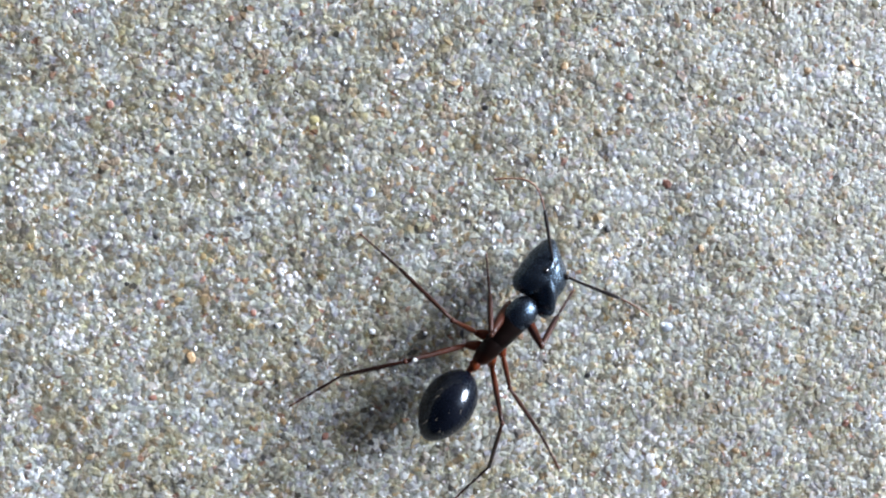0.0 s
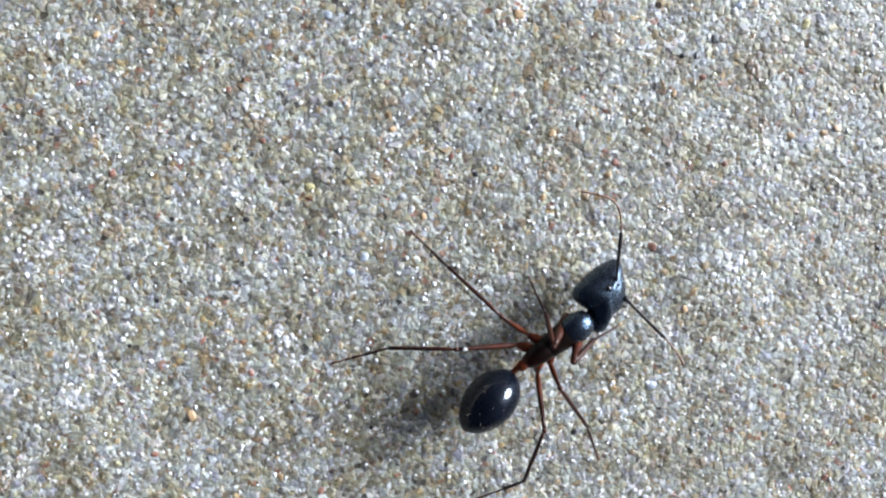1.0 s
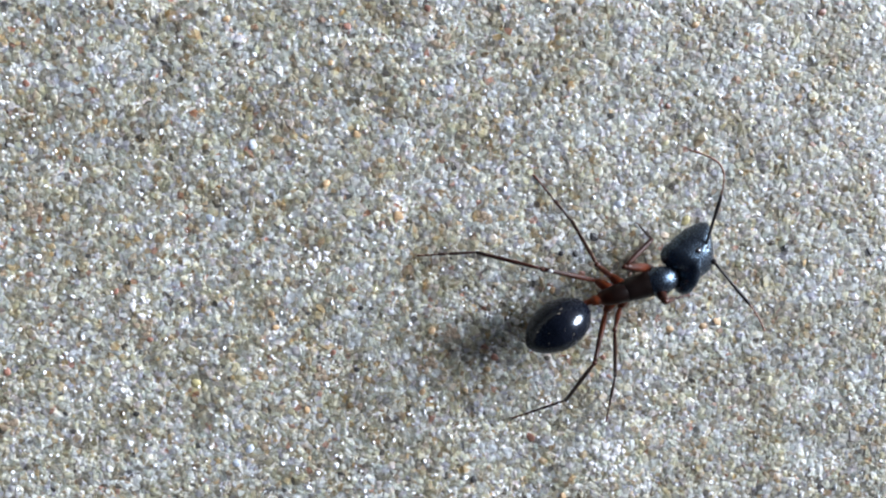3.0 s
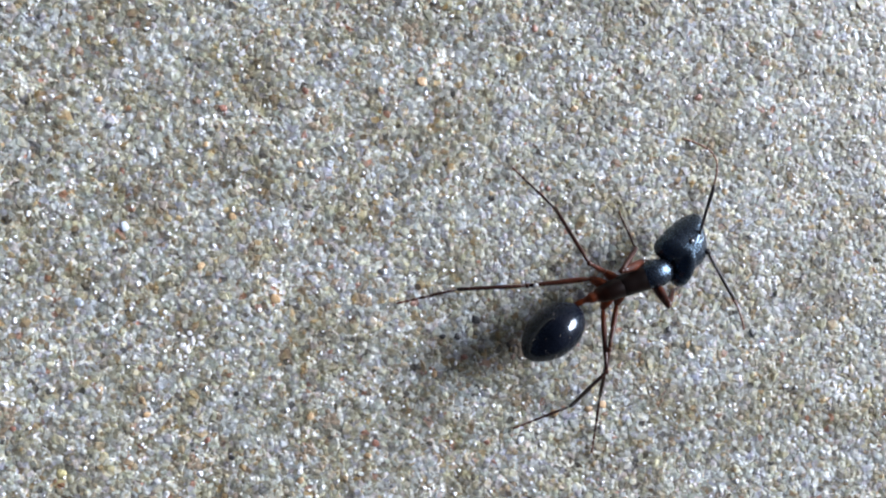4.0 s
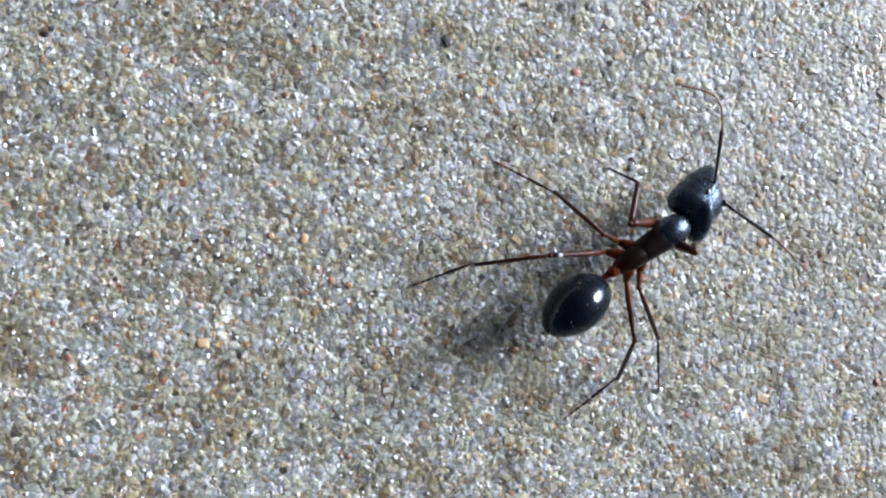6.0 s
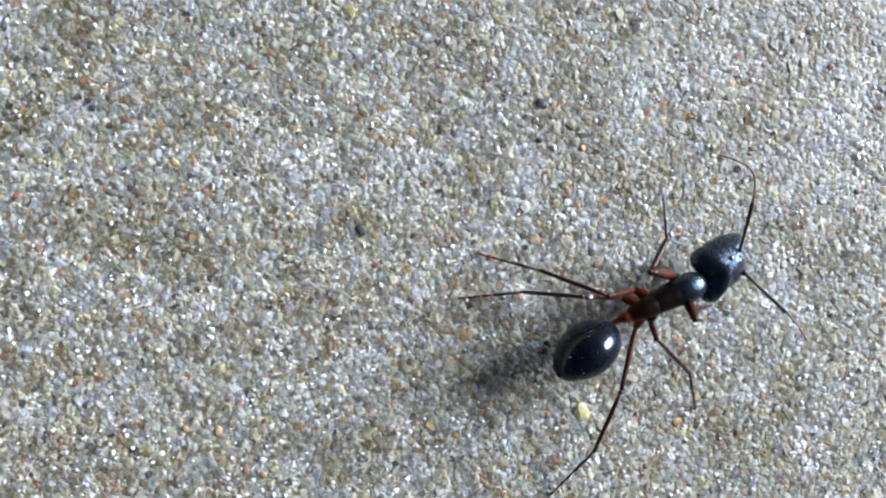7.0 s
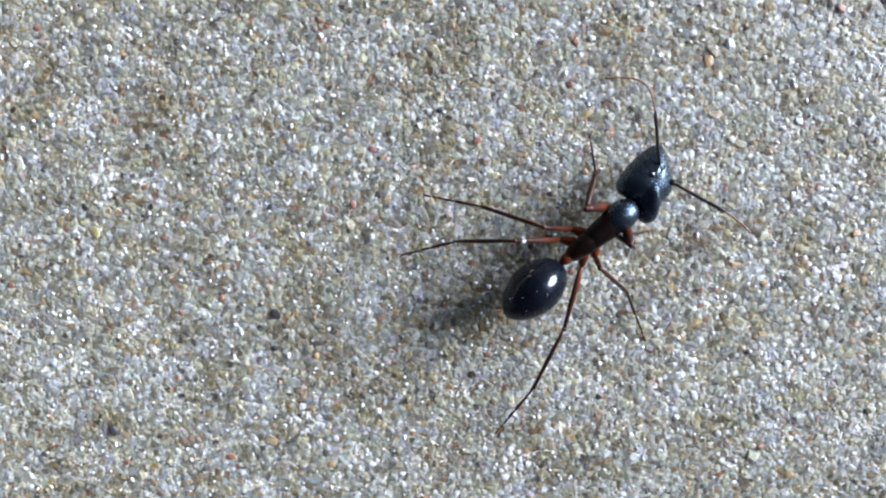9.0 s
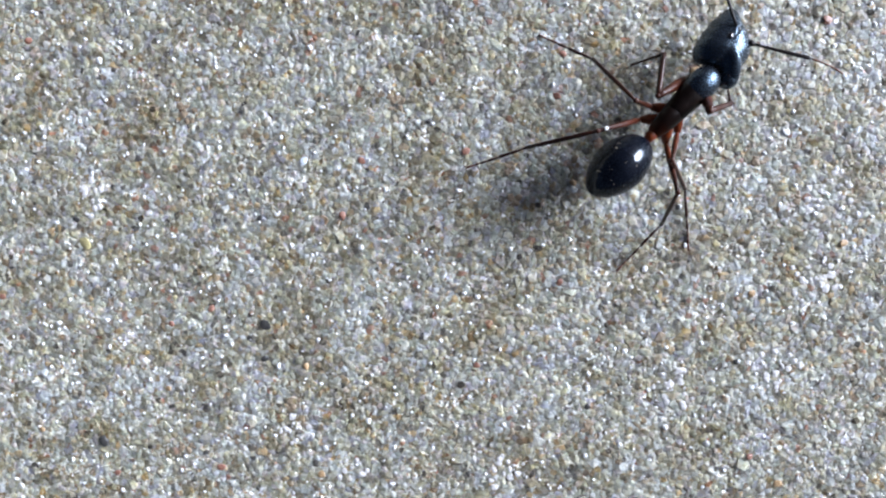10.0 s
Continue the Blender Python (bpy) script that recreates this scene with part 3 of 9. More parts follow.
def build_thorax(ant):
    bm = bmesh.new()
    tube(bm, [((1.88, 0, 1.98), 0.132, 0.122), ((1.82, 0, 1.99), 0.286, 0.245), ((1.70, 0, 2.02), 0.440, 0.388), ((1.50, 0, 2.06), 0.561, 0.530), ((1.22, 0, 2.09), 0.632, 0.622), ((0.95, 0, 2.09), 0.627, 0.643),
              ((0.68, 0, 2.05), 0.572, 0.602), ((0.42, 0, 2.0), 0.517, 0.541), ((0.2, 0, 1.98), 0.473, 0.500)], 32)
    thorax = part("thorax", bm, FROST, ant, "blue-black frosted front of the thorax")
    bm = bmesh.new()
    tube(bm, [((0.74, 0, 2.02), 0.528, 0.551), ((0.62, 0, 2.03), 0.583, 0.607), ((0.3, 0, 2.0), 0.544, 0.571), ((-0.05, 0, 2.0), 0.512, 0.551), ((-0.35, 0, 1.98), 0.484, 0.520), ((-0.6, 0, 1.94), 0.462, 0.469)], 24)
    part("mesonotum", bm, BROWN, thorax, "dark brown middle of the thorax")
    bm = bmesh.new()
    tube(bm, [((-0.3, 0, 1.96), 0.40, 0.44), ((-0.5, 0, 1.98), 0.455, 0.50), ((-0.95, 0, 1.95), 0.43, 0.5), ((-1.3, 0, 1.86), 0.38, 0.46), ((-1.55, 0, 1.72), 0.31, 0.34), ((-1.68, 0, 1.64), 0.18, 0.2)], 24)
    part("propodeum", bm, RUMP, thorax, "reddish dark brown hind end of the thorax")
    bm = bmesh.new()
    tube(bm, [((1.35, 0, 1.70), 0.20, 0.20), ((1.15, 0, 1.50), 0.40, 0.50), ((0.7, 0, 1.38), 0.43, 0.58), ((0.1, 0, 1.36), 0.41, 0.56), ((-0.5, 0, 1.36), 0.38, 0.54), ((-1.0, 0, 1.42), 0.32, 0.46), ((-1.3, 0, 1.52), 0.18, 0.22)], 20)
    part("sternum", bm, BROWN, thorax, "deep dark brown underside of the thorax")
    bm = bmesh.new()
    tube(bm, [((2.1, 0, 2.0), 0.24, 0.2), ((1.9, 0, 2.0), 0.27, 0.22), ((1.7, 0, 1.98), 0.28, 0.22)], 14)
    part("neck", bm, BROWN, thorax)
    return thorax


def build_petiole(ant):
    bm = bmesh.new()
    tube(bm, [((-1.5, 0, 1.6), 0.16, 0.14), ((-1.66, 0, 1.66), 0.2, 0.2), ((-1.78, 0, 1.78), 0.25, 0.38), ((-1.90, 0, 1.76), 0.22, 0.3), ((-2.02, 0, 1.68), 0.15, 0.15), ((-2.15, 0, 1.7), 0.13, 0.12), ((-2.6, 0, 1.78), 0.12, 0.11)], 16)
    return part("petiole", bm, RUST, ant, "orange-brown waist with an upright scale")


def build_gaster(ant):
    """The egg-shaped hind body: four overlapping plates and a few bristles; turns at the waist."""
    rows = egg(3.3, 1.14, 1.42, 0.93)
    lift = [((x - 0.30, y, -0.34 + 0.10 * math.sin(math.pi * min(1, -x / 3.25)) - 0.05 * x), 0.95 * w, 1.03 * h) for (x, y, z), w, h in rows]

    def plate(first, last, swell, lip):
        out = [((c[0], c[1], c[2]), w * swell, h * swell) for c, w, h in lift[first:last + 1]]
        if lip:  # a thin hind margin, turned in
            (a, wa, ha), (c, w, h) = out[-2:]
            out.insert(-1, (tuple(0.05 * p + 0.95 * q for p, q in zip(a, c)), 0.05 * wa + 0.95 * w, 0.05 * ha + 0.95 * h))
            out.append(((c[0] - 0.002, c[1], c[2]), w * 0.9992, h * 0.9992))
        return out

    def shell(bm, stations):
        """An open shell: its ends lie under the neighbouring plates."""
        tube(bm, stations, 48)
        bmesh.ops.delete(bm, geom=[p for p in bm.faces if len(p.verts) > 4], context="FACES")

    bm = bmesh.new()
    shell(bm, plate(0, 9, 1.0, True))
    gaster = part("gaster", bm, GLOSS, ant, "glossy black egg-shaped hind body")
    gaster.matrix_basis = pose(PETIOLE[0] * MM, 0, PETIOLE[2] * MM)
    for first, last, swell in ((8, 12, 0.999), (11, 15, 0.998), (14, 18, 0.997)):
        bm = bmesh.new()
        shell(bm, plate(first, last, swell, last < 18))
        part("tergite", bm, GLOSS, gaster, "overlapping shell plate")
    rng = random.Random(3)
    bm = bmesh.new()
    for k in range(11):
        c, w, h = lift[rng.choice([5, 7, 8, 9, 10, 11, 12, 13, 14, 15])]
        a = rng.uniform(0.15, math.pi - 0.15)
        at = Vector(c) + Vector((0, w * math.cos(a), h * math.sin(a)))
        d = Vector((-0.5 + rng.uniform(-0.2, 0.2), 0.5 * math.cos(a), 0.55 * math.sin(a))).normalized()
        n = rng.uniform(0.16, 0.3)
        tube(bm, [(at - d * 0.03, 0.006, 0.006), (at + d * n * 0.6, 0.005, 0.005), (at + d * n, 0.003, 0.003)], 4)
    tagged(part("bristle", bm, HAIR, gaster, "sparse fine bristles"), kind="stuff")
    return gaster


def limb_stations(length, radii):
    k = len(radii) - 1
    return [((length * i / k, 0, 0), r, r * 1.12) for i, r in enumerate(radii)]


def build_leg(ant, side, place):
    """Hip on the body; thigh, shin and foot are hinged pieces posed in the ant's own space."""
    s = 1 if side == "left" else -1
    x, y, z = COXA[place]
    y *= s
    thick = {"front": 1.6, "middle": 0.9, "hind": 0.98}[place]
    bm = bmesh.new()
    fx = FLANK[place]
    tube(bm, [((fx, 0.16 * s, z + 0.48), 0.17, 0.18), ((fx + 0.2 * (x - fx), 0.16 * s + 0.3 * (y - 0.16 * s), z + 0.36), 0.24, 0.25), ((fx + 0.6 * (x - fx), 0.16 * s + 0.65 * (y - 0.16 * s), z + 0.17), 0.22, 0.22), ((x, y, z + 0.02), 0.15, 0.15), ((x + 0.06 * (x - fx), y + 0.05 * s, z - 0.05), 0.07, 0.07)], 14)
    leg = part("leg", bm, COXAL, ant, place + " " + side + " leg, orange-brown at the hip, black below")
    fem, tib, tar = LIMB[place]
    bm = bmesh.new()
    blob(bm, (0, 0, 0), (0.13, 0.13, 0.13), u=12, v=8)
    tube(bm, limb_stations(fem, [0.08 * thick, 0.125 * thick, 0.135 * thick, 0.125 * thick, 0.11 * thick, 0.095 * thick, 0.085 * thick]), 12)
    femur = part("femur", bm, FEMUR, leg, "stout rust-brown thigh")
    bm = bmesh.new()
    blob(bm, (0, 0, 0), (0.115, 0.115, 0.115), u=12, v=8)
    tube(bm, limb_stations(tib, [w * (1.3 if place == "front" else 0.98) for w in (0.06, 0.085, 0.095, 0.095, 0.09, 0.085, 0.09)]), 10)
    for k in (1, -1):
        tube(bm, [((tib - 0.06, 0.03 * k, -0.06), 0.022, 0.022), ((tib + 0.22, 0.07 * k, -0.16), 0.006, 0.006)], 5)
    tibia = part("tibia", bm, TIBIA, leg, "slim blackish shin with end spurs")
    bm = bmesh.new()
    at = 0.0
    for share in (0.46, 0.18, 0.13, 0.09, 0.14):
        n = share * tar
        w = 1.35 - 0.5 * at / tar
        tube(bm, [((at, 0, 0), 0.036 * w, 0.036 * w), ((at + n * 0.5, 0, 0), 0.047 * w, 0.047 * w), ((at + n * 0.94, 0, 0), 0.054 * w, 0.052 * w), ((at + n, 0, 0), 0.034 * w, 0.034 * w)], 8)
        at += n
    for k in (1, -1):
        tube(bm, [((tar - 0.02, 0.02 * k, 0), 0.022, 0.022), ((tar + 0.08, 0.07 * k, 0.01), 0.016, 0.016), ((tar + 0.13, 0.10 * k, -0.04), 0.005, 0.005)], 5)
    tarsus = part("tarsus", bm, TARSUS, leg, "thin jointed foot with two claws")
    return femur, tibia, tarsus


def build_ant():
    ant = new("ant")
    tagged(ant, "large black ant with rust-brown legs walking over sand", "ant")
    build_thorax(ant)
    build_petiole(ant)
    pieces = {"head": build_head(ant), "gaster": build_gaster(ant)}
    for side in ("left", "right"):
        pieces[side + "_antenna"] = build_antenna(ant, side)
        for place in ("front", "middle", "hind"):
            for name, ob in zip(("femur", "tibia", "tarsus"), build_leg(ant, side, place)):
                pieces[side + "_" + place + "_" + name] = ob
    hind = pieces["left_hind_femur"].parent
    bm = bmesh.new()
    blob(bm, (2.55, 0.0, 0.16), (0.11, 0.09, 0.08), u=10, v=7)
    for p in bm.verts:
        p.co *= 1 + 0.03 * noise.noise(p.co * 7)
    pieces["speck"] = part("sand_speck", bm, QUARTZ, hind, "white grain of sand stuck to the thigh", smooth=False)
    return ant, pieces


build_ground()
ant, P = build_ant()
build_marked_grains()
build_clusters()
build_sand()


def motions():
    """The ant's walk: body over the ground, then each hinged piece in the ant's own space."""
    walk(ant, [
        (0, pose(0.00431, -0.00414, 0, 0, 0, 49)), (0.2, pose(0.00476, -0.00392, 0, 0, 0, 34.4)), (0.3, pose(0.00497, -0.00366, 0, 0, 0, 30.3)),
        (0.5, pose(0.00563, -0.00285, 0, 0, 0, 34)), (0.7, pose(0.00638, -0.00205, 0, 0, 0, 30.8)), (0.8, pose(0.0066, -0.00193, 0, 0, 0, 33.4)),
        (1, pose(0.00713, -0.00178, 0, 0, 0, 36.5)), (1.2, pose(0.00768, -0.00081, 0, 0, 0, 26)), (1.3, pose(0.008, -0.00038, 0, 0, 0, 28.5)),
        (1.5, pose(0.0093, 0.00139, 0, 0, 0, 38.9)), (1.7, pose(0.01011, 0.00241, 0, 0, 0, 37)), (1.8, pose(0.01044, 0.00299, 0, 0, 0, 36.2)),
        (2, pose(0.01152, 0.00441, 0, 0, 0, 32)), (2.2, pose(0.01258, 0.00574, 0, 0, 0, 36.4)), (2.3, pose(0.01322, 0.00615, 0, 0, 0, 37.6)),
        (2.5, pose(0.01439, 0.00762, 0, 0, 0, 31.1)), (2.7, pose(0.01508, 0.00869, 0, 0, 0, 23.9)), (3.8, pose(0.02043, 0.01268, 0, 0, 0, 15.2)),
        (4, pose(0.02144, 0.01373, 0, 0, 0, 22)), (4.2, pose(0.02263, 0.01453, 0, 0, 0, 24)), (4.3, pose(0.0232, 0.01549, 0, 0, 0, 24.1)),
        (4.5, pose(0.02336, 0.01633, 0, 0, 0, 26.7)), (4.7, pose(0.02454, 0.01811, 0, 0, 0, 32.5)), (4.8, pose(0.02506, 0.01855, 0, 0, 0, 31.5)),
        (5, pose(0.02606, 0.02013, 0, 0, 0, 36.9)), (5.2, pose(0.02629, 0.02115, 0, 0, 0, 35.5)), (6.3, pose(0.03142, 0.02844, 0, 0, 0, 33.8)),
        (6.5, pose(0.03169, 0.02933, 0, 0, 0, 33.1)), (6.7, pose(0.03329, 0.03007, 0, 0, 0, 34.5)), (6.8, pose(0.03358, 0.0304, 0, 0, 0, 34.3)),
        (7, pose(0.03499, 0.03251, 0, 0, 0, 25.5)), (7.2, pose(0.03567, 0.03288, 0, 0, 0, 26.6)), (7.3, pose(0.03641, 0.03353, 0, 0, 0, 30.2)),
        (7.5, pose(0.03761, 0.03443, 0, 0, 0, 25.4)), (7.7, pose(0.0388, 0.03618, 0, 0, 0, 26.5)), (7.8, pose(0.039, 0.03678, 0, 0, 0, 27.6)),
        (8, pose(0.04007, 0.03787, 0, 0, 0, 30.7)), (8.2, pose(0.04104, 0.03897, 0, 0, 0, 30.2)), (8.3, pose(0.04173, 0.04004, 0, 0, 0, 27.5)),
        (8.5, pose(0.0419, 0.04104, 0, 0, 0, 33.8)), (8.7, pose(0.04344, 0.04273, 0, 0, 0, 38.2)), (8.8, pose(0.0438, 0.04304, 0, 0, 0, 39.2)),
        (9, pose(0.04465, 0.04486, 0, 0, 0, 39.5)), (9.2, pose(0.04514, 0.04574, 0, 0, 0, 42.2)), (9.3, pose(0.04583, 0.04631, 0, 0, 0, 40.9)),
        (9.5, pose(0.04651, 0.04766, 0, 0, 0, 41.9)), (9.7, pose(0.04705, 0.04878, 0, 0, 0, 38.6)), (9.8, pose(0.04743, 0.04941, 0, 0, 0, 40.9)),
        (10, pose(0.04847, 0.0506, 0, 0, 0, 46.2)),
    ])
    walk(P["head"], [
        (0, pose(0.00175, 0, 0.002, 0, 8, 3)), (0.2, pose(0.00175, 0, 0.002, 0, 8, 13.6)), (0.3, pose(0.00175, 0, 0.002, 0, 8, 11.7)),
        (0.5, pose(0.00175, 0, 0.002, 0, 8, 2)), (0.7, pose(0.00175, 0.0002, 0.002, 0, 8, 5.2)), (0.8, pose(0.00175, 0.0002, 0.002, 0, 8, 5.6)),
        (1, pose(0.00175, 0.0002, 0.002, 0, 8, 2.5)), (1.2, pose(0.00175, 0, 0.002, 0, 8, 22)), (1.3, pose(0.00175, 0, 0.002, 0, 8, 16.5)),
        (1.5, pose(0.00175, 0, 0.002, 0, 8, 1.1)), (1.7, pose(0.00175, 0, 0.002, 0, 8, 6)), (1.8, pose(0.00175, 0, 0.002, 0, 8, 2.8)),
        (2, pose(0.00175, 0, 0.002, 0, 8, 4)), (2.2, pose(0.00175, 0, 0.002, 0, 8, 5.6)), (2.3, pose(0.00175, 0, 0.002, 0, 8, 13.4)),
        (2.5, pose(0.00175, 0, 0.002, 0, 8, 16.9)), (2.7, pose(0.00175, 0, 0.002, 0, 8, 20.1)), (3.8, pose(0.00175, 0, 0.002, 0, 8, 14.8)),
        (4, pose(0.00175, 0, 0.002, 0, 8, 18)), (4.2, pose(0.00175, 0, 0.002, 0, 8, 17)), (4.3, pose(0.00175, 0, 0.002, 0, 8, 18.9)),
        (4.5, pose(0.00175, 0, 0.002, 0, 8, 19.3)), (4.7, pose(0.00175, 0, 0.002, 0, 8, 14.5)), (4.8, pose(0.00175, 0, 0.002, 0, 8, 13.5)),
        (5, pose(0.00175, 0, 0.002, 0, 8, 7.1)), (5.2, pose(0.00175, 0, 0.002, 0, 8, 10.5)), (6.3, pose(0.00175, 0, 0.002, 0, 8, 6.2)),
        (6.5, pose(0.00175, 0, 0.002, 0, 8, 6.9)), (6.7, pose(0.00175, 0, 0.002, 0, 8, 4.5)), (6.8, pose(0.00175, 0, 0.002, 0, 8, 1.7)),
        (7, pose(0.00175, 0, 0.002, 0, 8, 1.5)), (7.2, pose(0.00175, 0, 0.002, 0, 8, 3.4)), (7.3, pose(0.00175, 0, 0.002, 0, 8, 2.8)),
        (7.5, pose(0.00175, 0, 0.002, 0, 8, 11.6)), (7.7, pose(0.00175, 0, 0.002, 0, 8, 8.5)), (7.8, pose(0.00175, 0, 0.002, 0, 8, 10.4)),
        (8, pose(0.00175, 0, 0.002, 0, 8, 5.3)), (8.2, pose(0.00175, 0, 0.002, 0, 8, 9.8)), (8.3, pose(0.00175, 0, 0.002, 0, 8, 12.5)),
        (8.5, pose(0.00175, 0, 0.002, 0, 8, 8.2)), (8.7, pose(0.00175, 0, 0.002, 0, 8, 8.8)), (8.8, pose(0.00175, 0, 0.002, 0, 8, 7.8)),
        (9, pose(0.00175, 0, 0.002, 0, 8, 8.5)), (9.2, pose(0.00175, 0, 0.002, 0, 8, 5.8)), (9.3, pose(0.00175, 0, 0.002, 0, 8, 9.1)),
        (9.5, pose(0.00175, 0, 0.002, 0, 8, 9.1)), (9.7, pose(0.00175, 0, 0.002, 0, 8, 11.4)), (9.8, pose(0.00175, 0, 0.002, 0, 8, 12.1)),
        (10, pose(0.00175, 0, 0.002, 0, 8, 7.8)),
    ])
    walk(P["gaster"], [
        (0, pose(-0.00187, 0, 0.00175, 0, 16, 4.5)), (0.2, pose(-0.00197, -0.00003, 0.00175, 0, 16, 12.5)), (0.3, pose(-0.00197, -0.00003, 0.00175, 0, 16, 16.6)),
        (0.5, pose(-0.00188, 0, 0.00175, 0, 16, 5.6)), (0.7, pose(-0.00188, -0.00001, 0.00175, 0, 16, 13.9)), (0.8, pose(-0.00186, 0, 0.00175, 0, 16, 12.2)),
        (1, pose(-0.002, -0.00003, 0.00175, 0, 16, 7.7)), (1.2, pose(-0.00207, -0.00007, 0.00175, 0, 16, 16.4)), (1.3, pose(-0.00197, -0.00002, 0.00175, 0, 16, 10.6)),
        (1.5, pose(-0.00205, -0.00001, 0.00175, 0, 16, 1.5)), (1.7, pose(-0.00198, -0.00001, 0.00175, 0, 16, 5)), (1.8, pose(-0.00186, 0, 0.00175, 0, 16, 6.1)),
        (2, pose(-0.00206, -0.00003, 0.00175, 0, 16, 8.7)), (2.2, pose(-0.00186, 0, 0.00175, 0, 16, 6.5)), (2.3, pose(-0.00189, 0, 0.00175, 0, 16, 1.5)),
        (2.5, pose(-0.00202, -0.00002, 0.00175, 0, 16, 5.7)), (2.7, pose(-0.00189, -0.00001, 0.00175, 0, 16, 13.2)), (3.8, pose(-0.0023, -0.00011, 0.00175, 0, 16, 13.4)),
        (4, pose(-0.00223, -0.00011, 0.00175, 0, 16, 16.9)), (4.2, pose(-0.00214, -0.00005, 0.00175, 0, 16, 9.7)), (4.3, pose(-0.00227, -0.00011, 0.00175, 0, 16, 15)),
        (4.5, pose(-0.00229, -0.00007, 0.00175, 0, 16, 8.6)), (4.7, pose(-0.00235, -0.00005, 0.00175, 0, 16, 6.2)), (4.8, pose(-0.00234, -0.00008, 0.00175, 0, 16, 9.7)),
        (5, pose(-0.0023, -0.00003, 0.00175, 0, 16, 3.7)), (5.2, pose(-0.00201, -0.00002, 0.00175, 0, 16, 7.7)), (6.3, pose(-0.0021, -0.00001, 0.00175, 0, 16, 3.3)),
        (6.5, pose(-0.00205, -0.00002, 0.00175, 0, 16, 6)), (6.7, pose(-0.00199, -0.00001, 0.00175, 0, 16, 4)), (6.8, pose(-0.00203, -0.00001, 0.00175, 0, 16, 3.6)),
        (7, pose(-0.00212, -0.00005, 0.00175, 0, 16, 10.9)), (7.2, pose(-0.00198, -0.00003, 0.00175, 0, 16, 11.2)), (7.3, pose(-0.00196, -0.00001, 0.00175, 0, 16, 6.1)),
        (7.5, pose(-0.00197, -0.00002, 0.00175, 0, 16, 7.8)), (7.7, pose(-0.00199, 0, 0.00175, 0, 16, -0.6)), (7.8, pose(-0.00202, 0, 0.00175, 0, 16, -0.1)),
        (8, pose(-0.00186, 0, 0.00175, 0, 16, 3.7)), (8.2, pose(-0.002, -0.00001, 0.00175, 0, 16, 4)), (8.3, pose(-0.00198, -0.00002, 0.00175, 0, 16, 8.8)),
        (8.5, pose(-0.00179, 0.00001, 0.00175, 0, 16, 5.9)), (8.7, pose(-0.00192, -0.00001, 0.00175, 0, 16, 5.4)), (8.8, pose(-0.00188, 0, 0.00175, 0, 16, 3.1)),
        (9, pose(-0.00176, 0, 0.00175, 0, 16, 2.6)), (9.2, pose(-0.00178, 0, 0.00175, 0, 16, 0.9)), (9.3, pose(-0.00175, 0.00001, 0.00175, 0, 16, 3.2)),
        (9.5, pose(-0.00175, 0, 0.00175, 0, 16, -0.1)), (9.7, pose(-0.00175, 0, 0.00175, 0, 16, 2.7)), (9.8, pose(-0.00175, 0, 0.00175, 0, 16, 0.3)),
        (10, pose(-0.00175, -0.00001, 0.00175, 0, 16, -4)),
    ])
